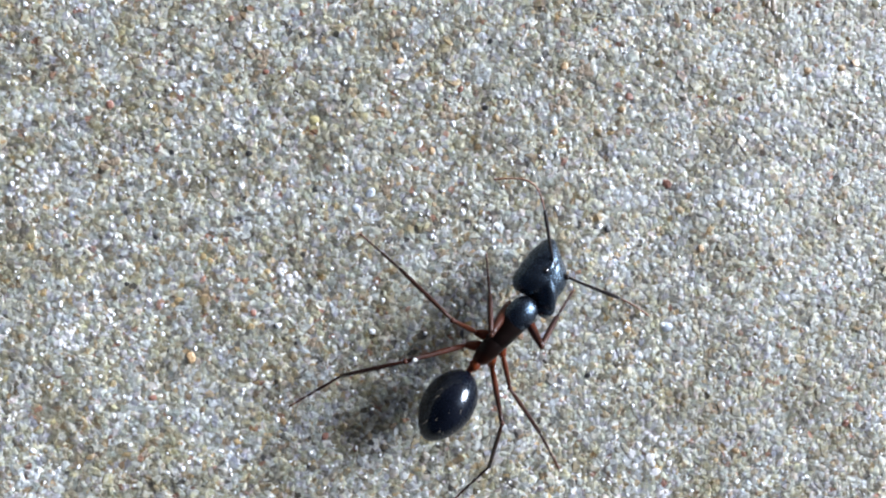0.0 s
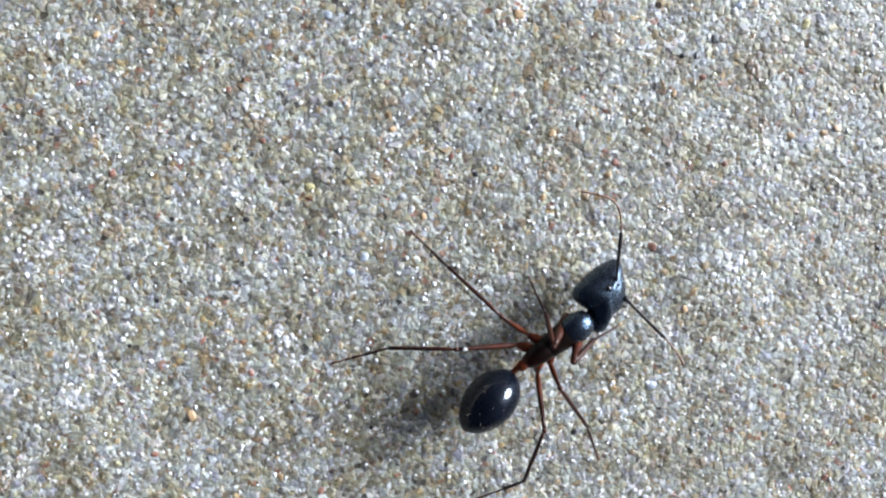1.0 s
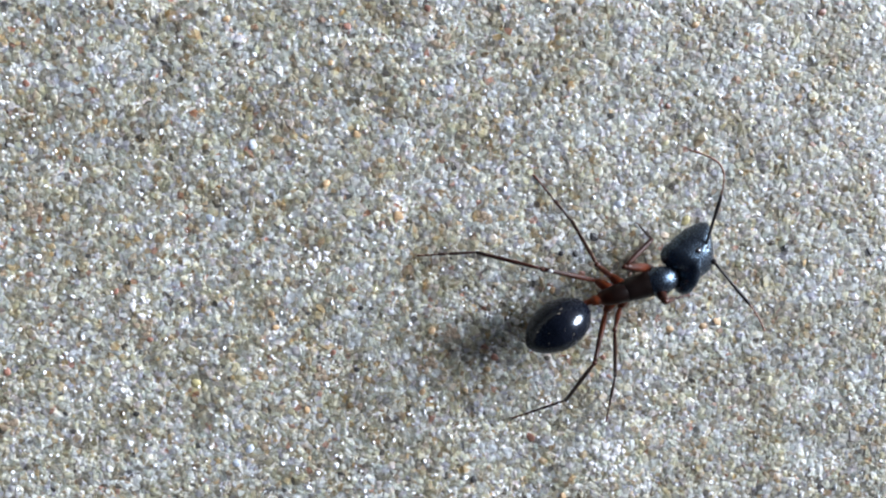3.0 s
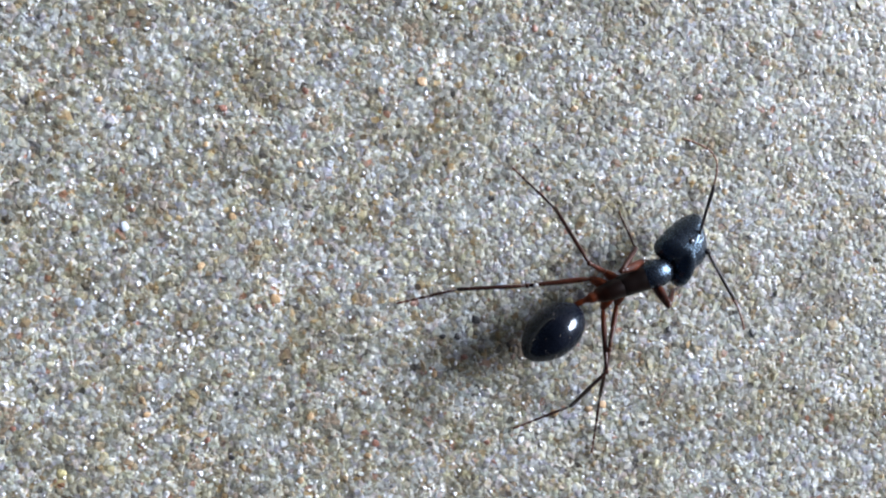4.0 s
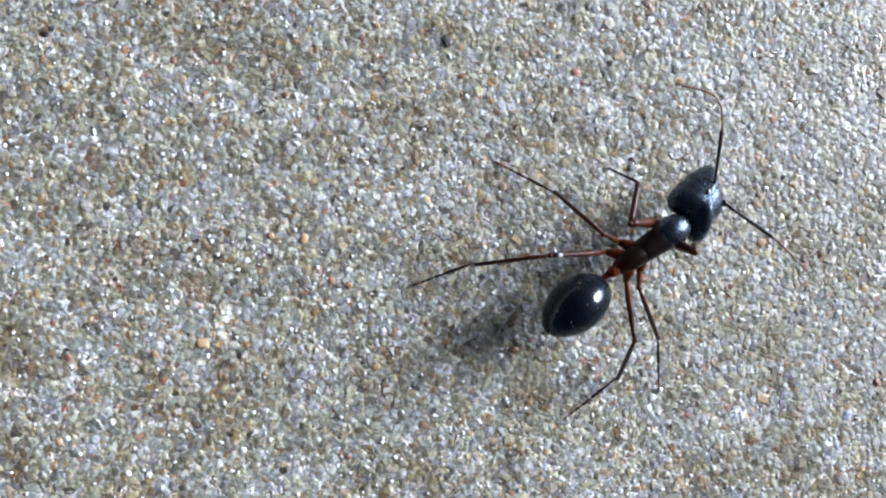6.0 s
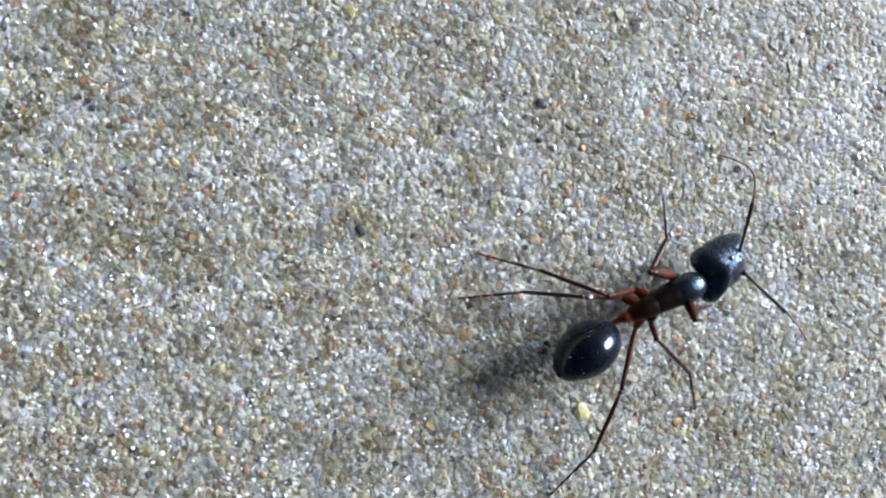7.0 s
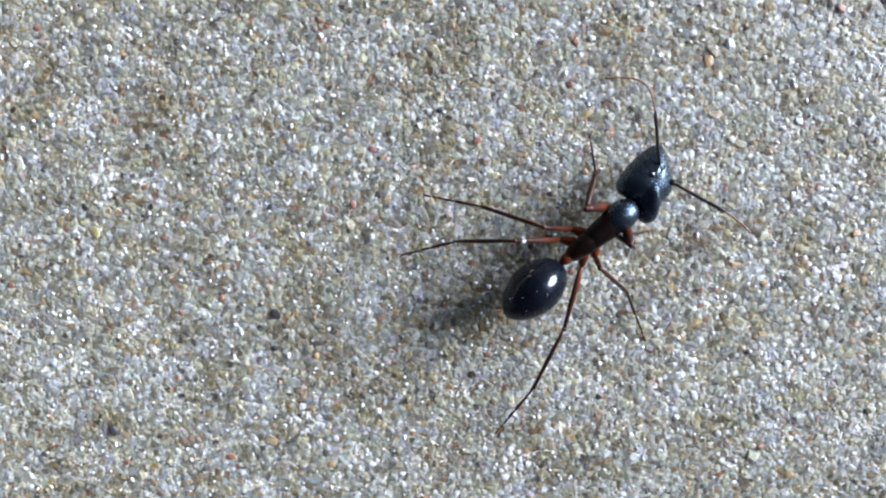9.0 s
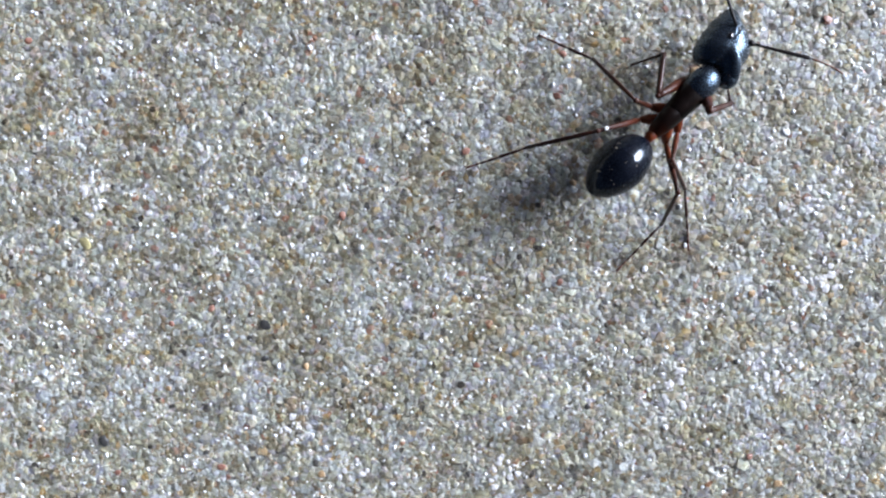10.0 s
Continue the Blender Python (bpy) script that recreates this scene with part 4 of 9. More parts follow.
    walk(P["left_antenna"], [
        (0, pose(0.0035, 0.00038, 0.0024, 0, -12, 54)), (0.2, pose(0.0034, 0.00069, 0.0024, 0, -12, 55.6)), (0.3, pose(0.00342, 0.00064, 0.0024, 0, -12, 49.7)),
        (0.5, pose(0.00351, 0.00035, 0.0024, 0, -12, 54)), (0.7, pose(0.00349, 0.00065, 0.0024, 0, -12, 66.2)), (0.8, pose(0.00348, 0.00066, 0.0024, 0, -12, 65.6)),
        (1, pose(0.0035, 0.00056, 0.0024, 0, -12, 53.5)), (1.2, pose(0.00328, 0.00092, 0.0024, 0, -12, 49)), (1.3, pose(0.00337, 0.00078, 0.0024, 0, -12, 53.5)),
        (1.5, pose(0.00351, 0.00032, 0.0024, 0, -12, 56.1)), (1.7, pose(0.00347, 0.00046, 0.0024, 0, -12, 68)), (1.8, pose(0.0035, 0.00038, 0.0024, 0, -12, 63.8)),
        (2, pose(0.00349, 0.00041, 0.0024, 0, -12, 58)), (2.2, pose(0.00348, 0.00046, 0.0024, 0, -12, 61.6)), (2.3, pose(0.00341, 0.00068, 0.0024, 0, -12, 60.4)),
        (2.5, pose(0.00336, 0.00079, 0.0024, 0, -12, 63.9)), (2.7, pose(0.00331, 0.00088, 0.0024, 0, -12, 66.1)), (3.8, pose(0.00338, 0.00073, 0.0024, 0, -12, 44.8)),
        (4, pose(0.00334, 0.00082, 0.0024, 0, -12, 58)), (4.2, pose(0.00336, 0.00079, 0.0024, 0, -12, 52)), (4.3, pose(0.00333, 0.00084, 0.0024, 0, -12, 59.9)),
        (4.5, pose(0.00333, 0.00085, 0.0024, 0, -12, 59.3)), (4.7, pose(0.00339, 0.00072, 0.0024, 0, -12, 57.5)), (4.8, pose(0.00341, 0.00069, 0.0024, 0, -12, 68.5)),
        (5, pose(0.00347, 0.0005, 0.0024, 0, -12, 63.1)), (5.2, pose(0.00344, 0.0006, 0.0024, 0, -12, 64.5)), (6.3, pose(0.00347, 0.00048, 0.0024, 0, -12, 51.2)),
        (6.5, pose(0.00346, 0.0005, 0.0024, 0, -12, 64.9)), (6.7, pose(0.0035, 0.00043, 0.0024, 0, -12, 69.5)), (6.8, pose(0.00351, 0.00034, 0.0024, 0, -12, 65.7)),
        (7, pose(0.00351, 0.00033, 0.0024, 0, -12, 56.5)), (7.2, pose(0.0035, 0.0004, 0.0024, 0, -12, 60.4)), (7.3, pose(0.0035, 0.00037, 0.0024, 0, -12, 63.8)),
        (7.5, pose(0.00343, 0.00063, 0.0024, 0, -12, 57.6)), (7.7, pose(0.00346, 0.00055, 0.0024, 0, -12, 48.5)), (7.8, pose(0.00344, 0.0006, 0.0024, 0, -12, 62.4)),
        (8, pose(0.00349, 0.00045, 0.0024, 0, -12, 61.3)), (8.2, pose(0.00344, 0.00058, 0.0024, 0, -12, 59.8)), (8.3, pose(0.00341, 0.00066, 0.0024, 0, -12, 57.5)),
        (8.5, pose(0.00346, 0.00054, 0.0024, 0, -12, 63.2)), (8.7, pose(0.00345, 0.00056, 0.0024, 0, -12, 61.8)), (8.8, pose(0.00347, 0.00052, 0.0024, 0, -12, 65.8)),
        (9, pose(0.00346, 0.00055, 0.0024, 0, -12, 60.5)), (9.2, pose(0.00348, 0.00046, 0.0024, 0, -12, 61.8)), (9.3, pose(0.00345, 0.00057, 0.0024, 0, -12, 62.1)),
        (9.5, pose(0.00345, 0.00057, 0.0024, 0, -12, 63.1)), (9.7, pose(0.00343, 0.00063, 0.0024, 0, -12, 46.4)), (9.8, pose(0.00342, 0.00065, 0.0024, 0, -12, 59.1)),
        (10, pose(0.00347, 0.00051, 0.0024, 0, -12, 68.8)),
    ])
    walk(P["right_antenna"], [
        (0, pose(0.00349, -0.00041, 0.00228, 0, -12, -72)), (0.2, pose(0.00354, -8e-05, 0.00228, 0, -12, -79.4)),
        (0.3, pose(0.00354, -0.00014, 0.00228, 0, -12, -76.3)), (0.5, pose(0.00348, -0.00044, 0.00228, 0, -12, -86)), (0.7, pose(0.00351, -0.00014, 0.00228, 0, -12, -75.8)),
        (0.8, pose(0.00351, -0.00013, 0.00228, 0, -12, -80.4)), (1, pose(0.00349, -0.00023, 0.00228, 0, -12, -83.5)), (1.2, pose(0.00354, 0.00018, 0.00228, 0, -12, -82)),
        (1.3, pose(0.00354, 1e-05, 0.00228, 0, -12, -79.5)), (1.5, pose(0.00348, -0.00047, 0.00228, 0, -12, -68.9)),
        (1.7, pose(0.00351, -0.00032, 0.00228, 0, -12, -71)), (1.8, pose(0.00349, -0.00042, 0.00228, 0, -12, -73.2)), (2, pose(0.0035, -0.00038, 0.00228, 0, -12, -79)),
        (2.2, pose(0.00351, -0.00033, 0.00228, 0, -12, -71.4)), (2.3, pose(0.00354, -9e-05, 0.00228, 0, -12, -67.6)),
        (2.5, pose(0.00354, 2e-05, 0.00228, 0, -12, -76.1)), (2.7, pose(0.00354, 0.00012, 0.00228, 0, -12, -70.9)),
        (3.8, pose(0.00354, -4e-05, 0.00228, 0, -12, -80.2)), (4, pose(0.00354, 6e-05, 0.00228, 0, -12, -87)), (4.2, pose(0.00354, 2e-05, 0.00228, 0, -12, -65)),
        (4.3, pose(0.00354, 9e-05, 0.00228, 0, -12, -66.1)), (4.5, pose(0.00354, 0.0001, 0.00228, 0, -12, -61.7)),
        (4.7, pose(0.00354, -6e-05, 0.00228, 0, -12, -47.5)), (4.8, pose(0.00354, -8e-05, 0.00228, 0, -12, -43.5)),
        (5, pose(0.00352, -0.00028, 0.00228, 0, -12, -54.9)), (5.2, pose(0.00353, -0.00018, 0.00228, 0, -12, -42.5)),
        (6.3, pose(0.00351, -0.00031, 0.00228, 0, -12, -80.8)), (6.5, pose(0.00351, -0.00029, 0.00228, 0, -12, -71.1)),
        (6.7, pose(0.0035, -0.00037, 0.00228, 0, -12, -65.5)), (6.8, pose(0.00348, -0.00045, 0.00228, 0, -12, -64.3)),
        (7, pose(0.00348, -0.00045, 0.00228, 0, -12, -72.5)), (7.2, pose(0.0035, -0.0004, 0.00228, 0, -12, -69.6)),
        (7.3, pose(0.00349, -0.00042, 0.00228, 0, -12, -71.2)), (7.5, pose(0.00353, -0.00015, 0.00228, 0, -12, -68.4)),
        (7.7, pose(0.00353, -0.00024, 0.00228, 0, -12, -75.5)), (7.8, pose(0.00353, -0.00018, 0.00228, 0, -12, -74.6)),
        (8, pose(0.00351, -0.00034, 0.00228, 0, -12, -76.7)), (8.2, pose(0.00353, -0.0002, 0.00228, 0, -12, -72.2)),
        (8.3, pose(0.00354, -0.00012, 0.00228, 0, -12, -68.5)), (8.5, pose(0.00352, -0.00025, 0.00228, 0, -12, -65.8)),
        (8.7, pose(0.00353, -0.00023, 0.00228, 0, -12, -59.2)), (8.8, pose(0.00352, -0.00026, 0.00228, 0, -12, -53.2)),
        (9, pose(0.00353, -0.00024, 0.00228, 0, -12, -71.5)), (9.2, pose(0.00351, -0.00032, 0.00228, 0, -12, -64.2)),
        (9.3, pose(0.00353, -0.00022, 0.00228, 0, -12, -53.9)), (9.5, pose(0.00353, -0.00022, 0.00228, 0, -12, -61.9)),
        (9.7, pose(0.00353, -0.00015, 0.00228, 0, -12, -61.6)), (9.8, pose(0.00354, -0.00012, 0.00228, 0, -12, -60.9)),
        (10, pose(0.00352, -0.00027, 0.00228, 0, -12, -66.2)),
    ])
    walk(P["left_front_femur"], [
        (0, pose(0.0011, 0.0005, 0.00135, 0, -129.9, -2.7)), (0.2, pose(0.0011, 0.0005, 0.00135, 0, -116.5, -34.7)),
        (0.3, pose(0.0011, 0.0005, 0.00135, 0, -117.2, -52.9)), (0.5, pose(0.0011, 0.0005, 0.00135, 0, -116.2, -35.8)),
        (0.7, pose(0.0011, 0.0005, 0.00135, 0, -124.9, -3.9)), (0.8, pose(0.0011, 0.0005, 0.00135, 0, -126.7, 5)), (1, pose(0.0011, 0.0005, 0.00135, 0, -128.3, 11.3)),
        (1.2, pose(0.0011, 0.0005, 0.00135, 0, -53.8, 126.4)), (1.3, pose(0.0011, 0.0005, 0.00135, 0, -52.4, 141.2)), (1.5, pose(0.0011, 0.0005, 0.00135, 0, -49, 146.8)),
        (1.7, pose(0.0011, 0.0005, 0.00135, 0, -46, 152.9)), (1.8, pose(0.0011, 0.0005, 0.00135, 0, -61.6, 132.3)), (2, pose(0.0011, 0.0005, 0.00135, 0, -50.8, 131.6)),
        (2.2, pose(0.0011, 0.0005, 0.00135, 0, -46.2, 156.3)), (2.3, pose(0.0011, 0.0005, 0.00135, 0, -40, 151.7)), (2.5, pose(0.0011, 0.0005, 0.00135, 0, -42, 149.9)),
        (2.7, pose(0.0011, 0.0005, 0.00135, 0, -44.5, 138.1)), (2.85, pose(0.0011, 0.0005, 0.00135, 0, -48.4, 144)), (3, pose(0.0011, 0.0005, 0.00135, 0, -42.7, 153.7)),
        (3.15, pose(0.0011, 0.0005, 0.00135, 0, -41.5, 153.8)), (3.3, pose(0.0011, 0.0005, 0.00135, 0, -45.2, 157.9)),
        (3.45, pose(0.0011, 0.0005, 0.00135, 0, -51.5, 154.4)), (3.6, pose(0.0011, 0.0005, 0.00135, 0, -45.6, 144.5)),
        (3.8, pose(0.0011, 0.0005, 0.00135, 0, -39.6, 149.5)), (4, pose(0.0011, 0.0005, 0.00135, 0, -45, 168.5)), (4.2, pose(0.0011, 0.0005, 0.00135, 0, -53.7, 159.6)),
        (4.3, pose(0.0011, 0.0005, 0.00135, 0, -46.7, 141.9)), (4.5, pose(0.0011, 0.0005, 0.00135, 0, -41, 152.6)), (4.7, pose(0.0011, 0.0005, 0.00135, 0, -45.3, 163.7)),
        (4.8, pose(0.0011, 0.0005, 0.00135, 0, -40.8, 164.1)), (5, pose(0.0011, 0.0005, 0.00135, 0, -42.1, 132.8)), (5.2, pose(0.0011, 0.0005, 0.00135, 0, -44.4, 135.5)),
        (5.35, pose(0.0011, 0.0005, 0.00135, 0, -43, 157.9)), (5.5, pose(0.0011, 0.0005, 0.00135, 0, -42.6, 160.8)),
        (5.65, pose(0.0011, 0.0005, 0.00135, 0, -40.7, 151.3)), (5.8, pose(0.0011, 0.0005, 0.00135, 0, -41, 146.1)),
        (5.95, pose(0.0011, 0.0005, 0.00135, 0, -40.1, 148.5)), (6.1, pose(0.0011, 0.0005, 0.00135, 0, -39.9, 153.5)),
        (6.3, pose(0.0011, 0.0005, 0.00135, 0, -38.8, 154)), (6.5, pose(0.0011, 0.0005, 0.00135, 0, -39.8, 158.3)), (6.7, pose(0.0011, 0.0005, 0.00135, 0, -39.4, 148.1)),
        (6.8, pose(0.0011, 0.0005, 0.00135, 0, -39.3, 155.3)), (7, pose(0.0011, 0.0005, 0.00135, 0, -40.3, 146.6)), (7.2, pose(0.0011, 0.0005, 0.00135, 0, -42.4, 148.1)),
        (7.3, pose(0.0011, 0.0005, 0.00135, 0, -40.4, 146.4)), (7.5, pose(0.0011, 0.0005, 0.00135, 0, -39.4, 151.4)),
        (7.7, pose(0.0011, 0.0005, 0.00135, 0, -41.2, 129.3)), (7.8, pose(0.0011, 0.0005, 0.00135, 0, -41.8, 136.3)), (8, pose(0.0011, 0.0005, 0.00135, 0, -42.2, 146.8)),
        (8.2, pose(0.0011, 0.0005, 0.00135, 0, -42.6, 159.3)), (8.3, pose(0.0011, 0.0005, 0.00135, 0, -49.7, 148.5)), (8.5, pose(0.0011, 0.0005, 0.00135, 0, -56.3, 146)),
        (8.7, pose(0.0011, 0.0005, 0.00135, 0, -47.1, 157)), (8.8, pose(0.0011, 0.0005, 0.00135, 0, -50.8, 152.2)), (9, pose(0.0011, 0.0005, 0.00135, 0, -54.8, 143.5)),
        (9.2, pose(0.0011, 0.0005, 0.00135, 0, -54.7, 152)), (9.3, pose(0.0011, 0.0005, 0.00135, 0, -45.3, 152.5)), (9.5, pose(0.0011, 0.0005, 0.00135, 0, -47.3, 170.8)),
        (9.7, pose(0.0011, 0.0005, 0.00135, 0, -54.1, 156.3)), (9.8, pose(0.0011, 0.0005, 0.00135, 0, -48.7, 156.7)),
        (10, pose(0.0011, 0.0005, 0.00135, 0, -37.7, 163.5)),
    ])
    walk(P["left_front_tibia"], [
        (0, pose(-0.00037, 0.00057, 0.00312, 0, 36.7, 37.6)), (0.2, pose(0.00025, 0.00109, 0.00341, 0, 59.6, 23.6)), (0.3, pose(0.00047, 0.00134, 0.0034, 0, 49.5, 13.4)),
        (0.5, pose(0.00027, 0.00109, 0.00341, 0, 42.8, 34.4)), (0.7, pose(-0.00021, 0.00059, 0.00324, 0, 41.4, 49.5)),
        (0.8, pose(-0.00027, 0.00038, 0.00319, 0, 36, 53.2)), (1, pose(-0.0003, 0.00022, 0.00315, 0, 51.7, 55.2)), (1.2, pose(0.0003, 0.00159, 0.00321, 0, 45.6, 2.6)),
        (1.3, pose(0.00001, 0.00138, 0.00317, 0, 36.5, 11.1)), (1.5, pose(-0.00016, 0.00133, 0.00309, 0, 52.7, -21.6)),
        (1.7, pose(-0.00032, 0.00123, 0.003, 0, 35.6, -20.1)), (1.8, pose(0.00036, 0.00131, 0.00337, 0, 62.9, -29.4)),
        (2, pose(0.00013, 0.00159, 0.00313, 0, 35.6, 12.4)), (2.2, pose(-0.00036, 0.00114, 0.00301, 0, 21.7, 19.8)), (2.3, pose(-0.00045, 0.00134, 0.00283, 0, 14, 25)),
        (2.5, pose(-0.00038, 0.00136, 0.00289, 0, 44.5, 2.6)), (2.7, pose(-0.00012, 0.0016, 0.00296, 0, 34.2, 16.7)),
        (2.85, pose(-0.00014, 0.0014, 0.00307, 0, 28.7, 16.3)), (3, pose(-0.00041, 0.00125, 0.00291, 0, 19.3, 21.6)),
        (3.15, pose(-0.00045, 0.00126, 0.00287, 0, 32.7, 17.1)), (3.3, pose(-0.0004, 0.00111, 0.00298, 0, 42.8, 12.8)),
        (3.45, pose(-0.00019, 0.00112, 0.00315, 0, 43, 12.7)), (3.6, pose(-0.00021, 0.00143, 0.00299, 0, 28.7, 18.5)),
        (3.8, pose(-0.00043, 0.0014, 0.00282, 0, 34.9, 25.7)), (4, pose(-0.00049, 0.00082, 0.00298, 0, 42.7, 20)), (4.2, pose(-0.00018, 0.00098, 0.0032, 0, 45.8, 11.4)),
        (4.3, pose(-0.00014, 0.00147, 0.00302, 0, 29.6, 19)), (4.5, pose(-0.00044, 0.0013, 0.00286, 0, 25.7, 17.9)),
        (4.7, pose(-0.00045, 0.00095, 0.00299, 0, 46.1, 0.8)), (4.8, pose(-0.00057, 0.00098, 0.00285, 0, 25.4, 8.5)),
        (5, pose(-0.00006, 0.00175, 0.00289, 0, 27.2, 22.2)), (5.2, pose(-0.00007, 0.00165, 0.00296, 0, 33.5, 15.2)),
        (5.35, pose(-0.00046, 0.00113, 0.00292, 0, 35.2, 10.5)), (5.5, pose(-0.0005, 0.00106, 0.00291, 0, 33.9, 8.6)),
        (5.65, pose(-0.00043, 0.00134, 0.00285, 0, 26.8, 15.1)), (5.8, pose(-0.00034, 0.00147, 0.00286, 0, 24.8, 24.4)),
        (5.95, pose(-0.0004, 0.00142, 0.00283, 0, 18.6, 37.1)), (6.1, pose(-0.00048, 0.00129, 0.00282, 0, 22.9, 30.9)),
        (6.3, pose(-0.00051, 0.00129, 0.00279, 0, 31.9, 7.4)), (6.5, pose(-0.00054, 0.00115, 0.00282, 0, 23.6, 22.1)),
        (6.7, pose(-0.00041, 0.00144, 0.00281, 0, 16.1, 43.1)), (6.8, pose(-0.00052, 0.00124, 0.00281, 0, 20.4, 35.1)),
        (7, pose(-0.00036, 0.00147, 0.00284, 0, 25.7, 26.5)), (7.2, pose(-0.00034, 0.0014, 0.0029, 0, 26, 32.7)), (7.3, pose(-0.00036, 0.00147, 0.00284, 0, 16.1, 38.4)),
        (7.5, pose(-0.00046, 0.00135, 0.00281, 0, 45.5, -1.8)), (7.7, pose(0, 0.00184, 0.00286, 0, 33.6, 12.1)), (7.8, pose(-0.00014, 0.00168, 0.00288, 0, 35.9, 4.4)),
        (8, pose(-0.00033, 0.00143, 0.0029, 0, 17.6, 30.9)), (8.2, pose(-0.00048, 0.0011, 0.00291, 0, 31.1, 9.7)), (8.3, pose(-0.00017, 0.00128, 0.0031, 0, 43.2, 24.2)),
        (8.5, pose(0.00004, 0.00121, 0.00326, 0, 45.4, 26.1)), (8.7, pose(-0.00034, 0.00111, 0.00303, 0, 24, 51.5)),
        (8.8, pose(-0.00019, 0.00118, 0.00313, 0, 37.7, 43.7)), (9, pose(0.00004, 0.00129, 0.00323, 0, 34, 30)), (9.2, pose(-0.00007, 0.00112, 0.00323, 0, 37.1, 28.7)),
        (9.3, pose(-0.00034, 0.00125, 0.00298, 0, 21.3, 40.7)), (9.5, pose(-0.00044, 0.00075, 0.00304, 0, 46.3, 19.7)),
        (9.7, pose(-0.00013, 0.00104, 0.00321, 0, 30.6, 29.3)), (9.8, pose(-0.00029, 0.0011, 0.00308, 0, 23.8, 31.9)),
        (10, pose(-0.00064, 0.00102, 0.00276, 0, 16.2, 33.1)),
    ])
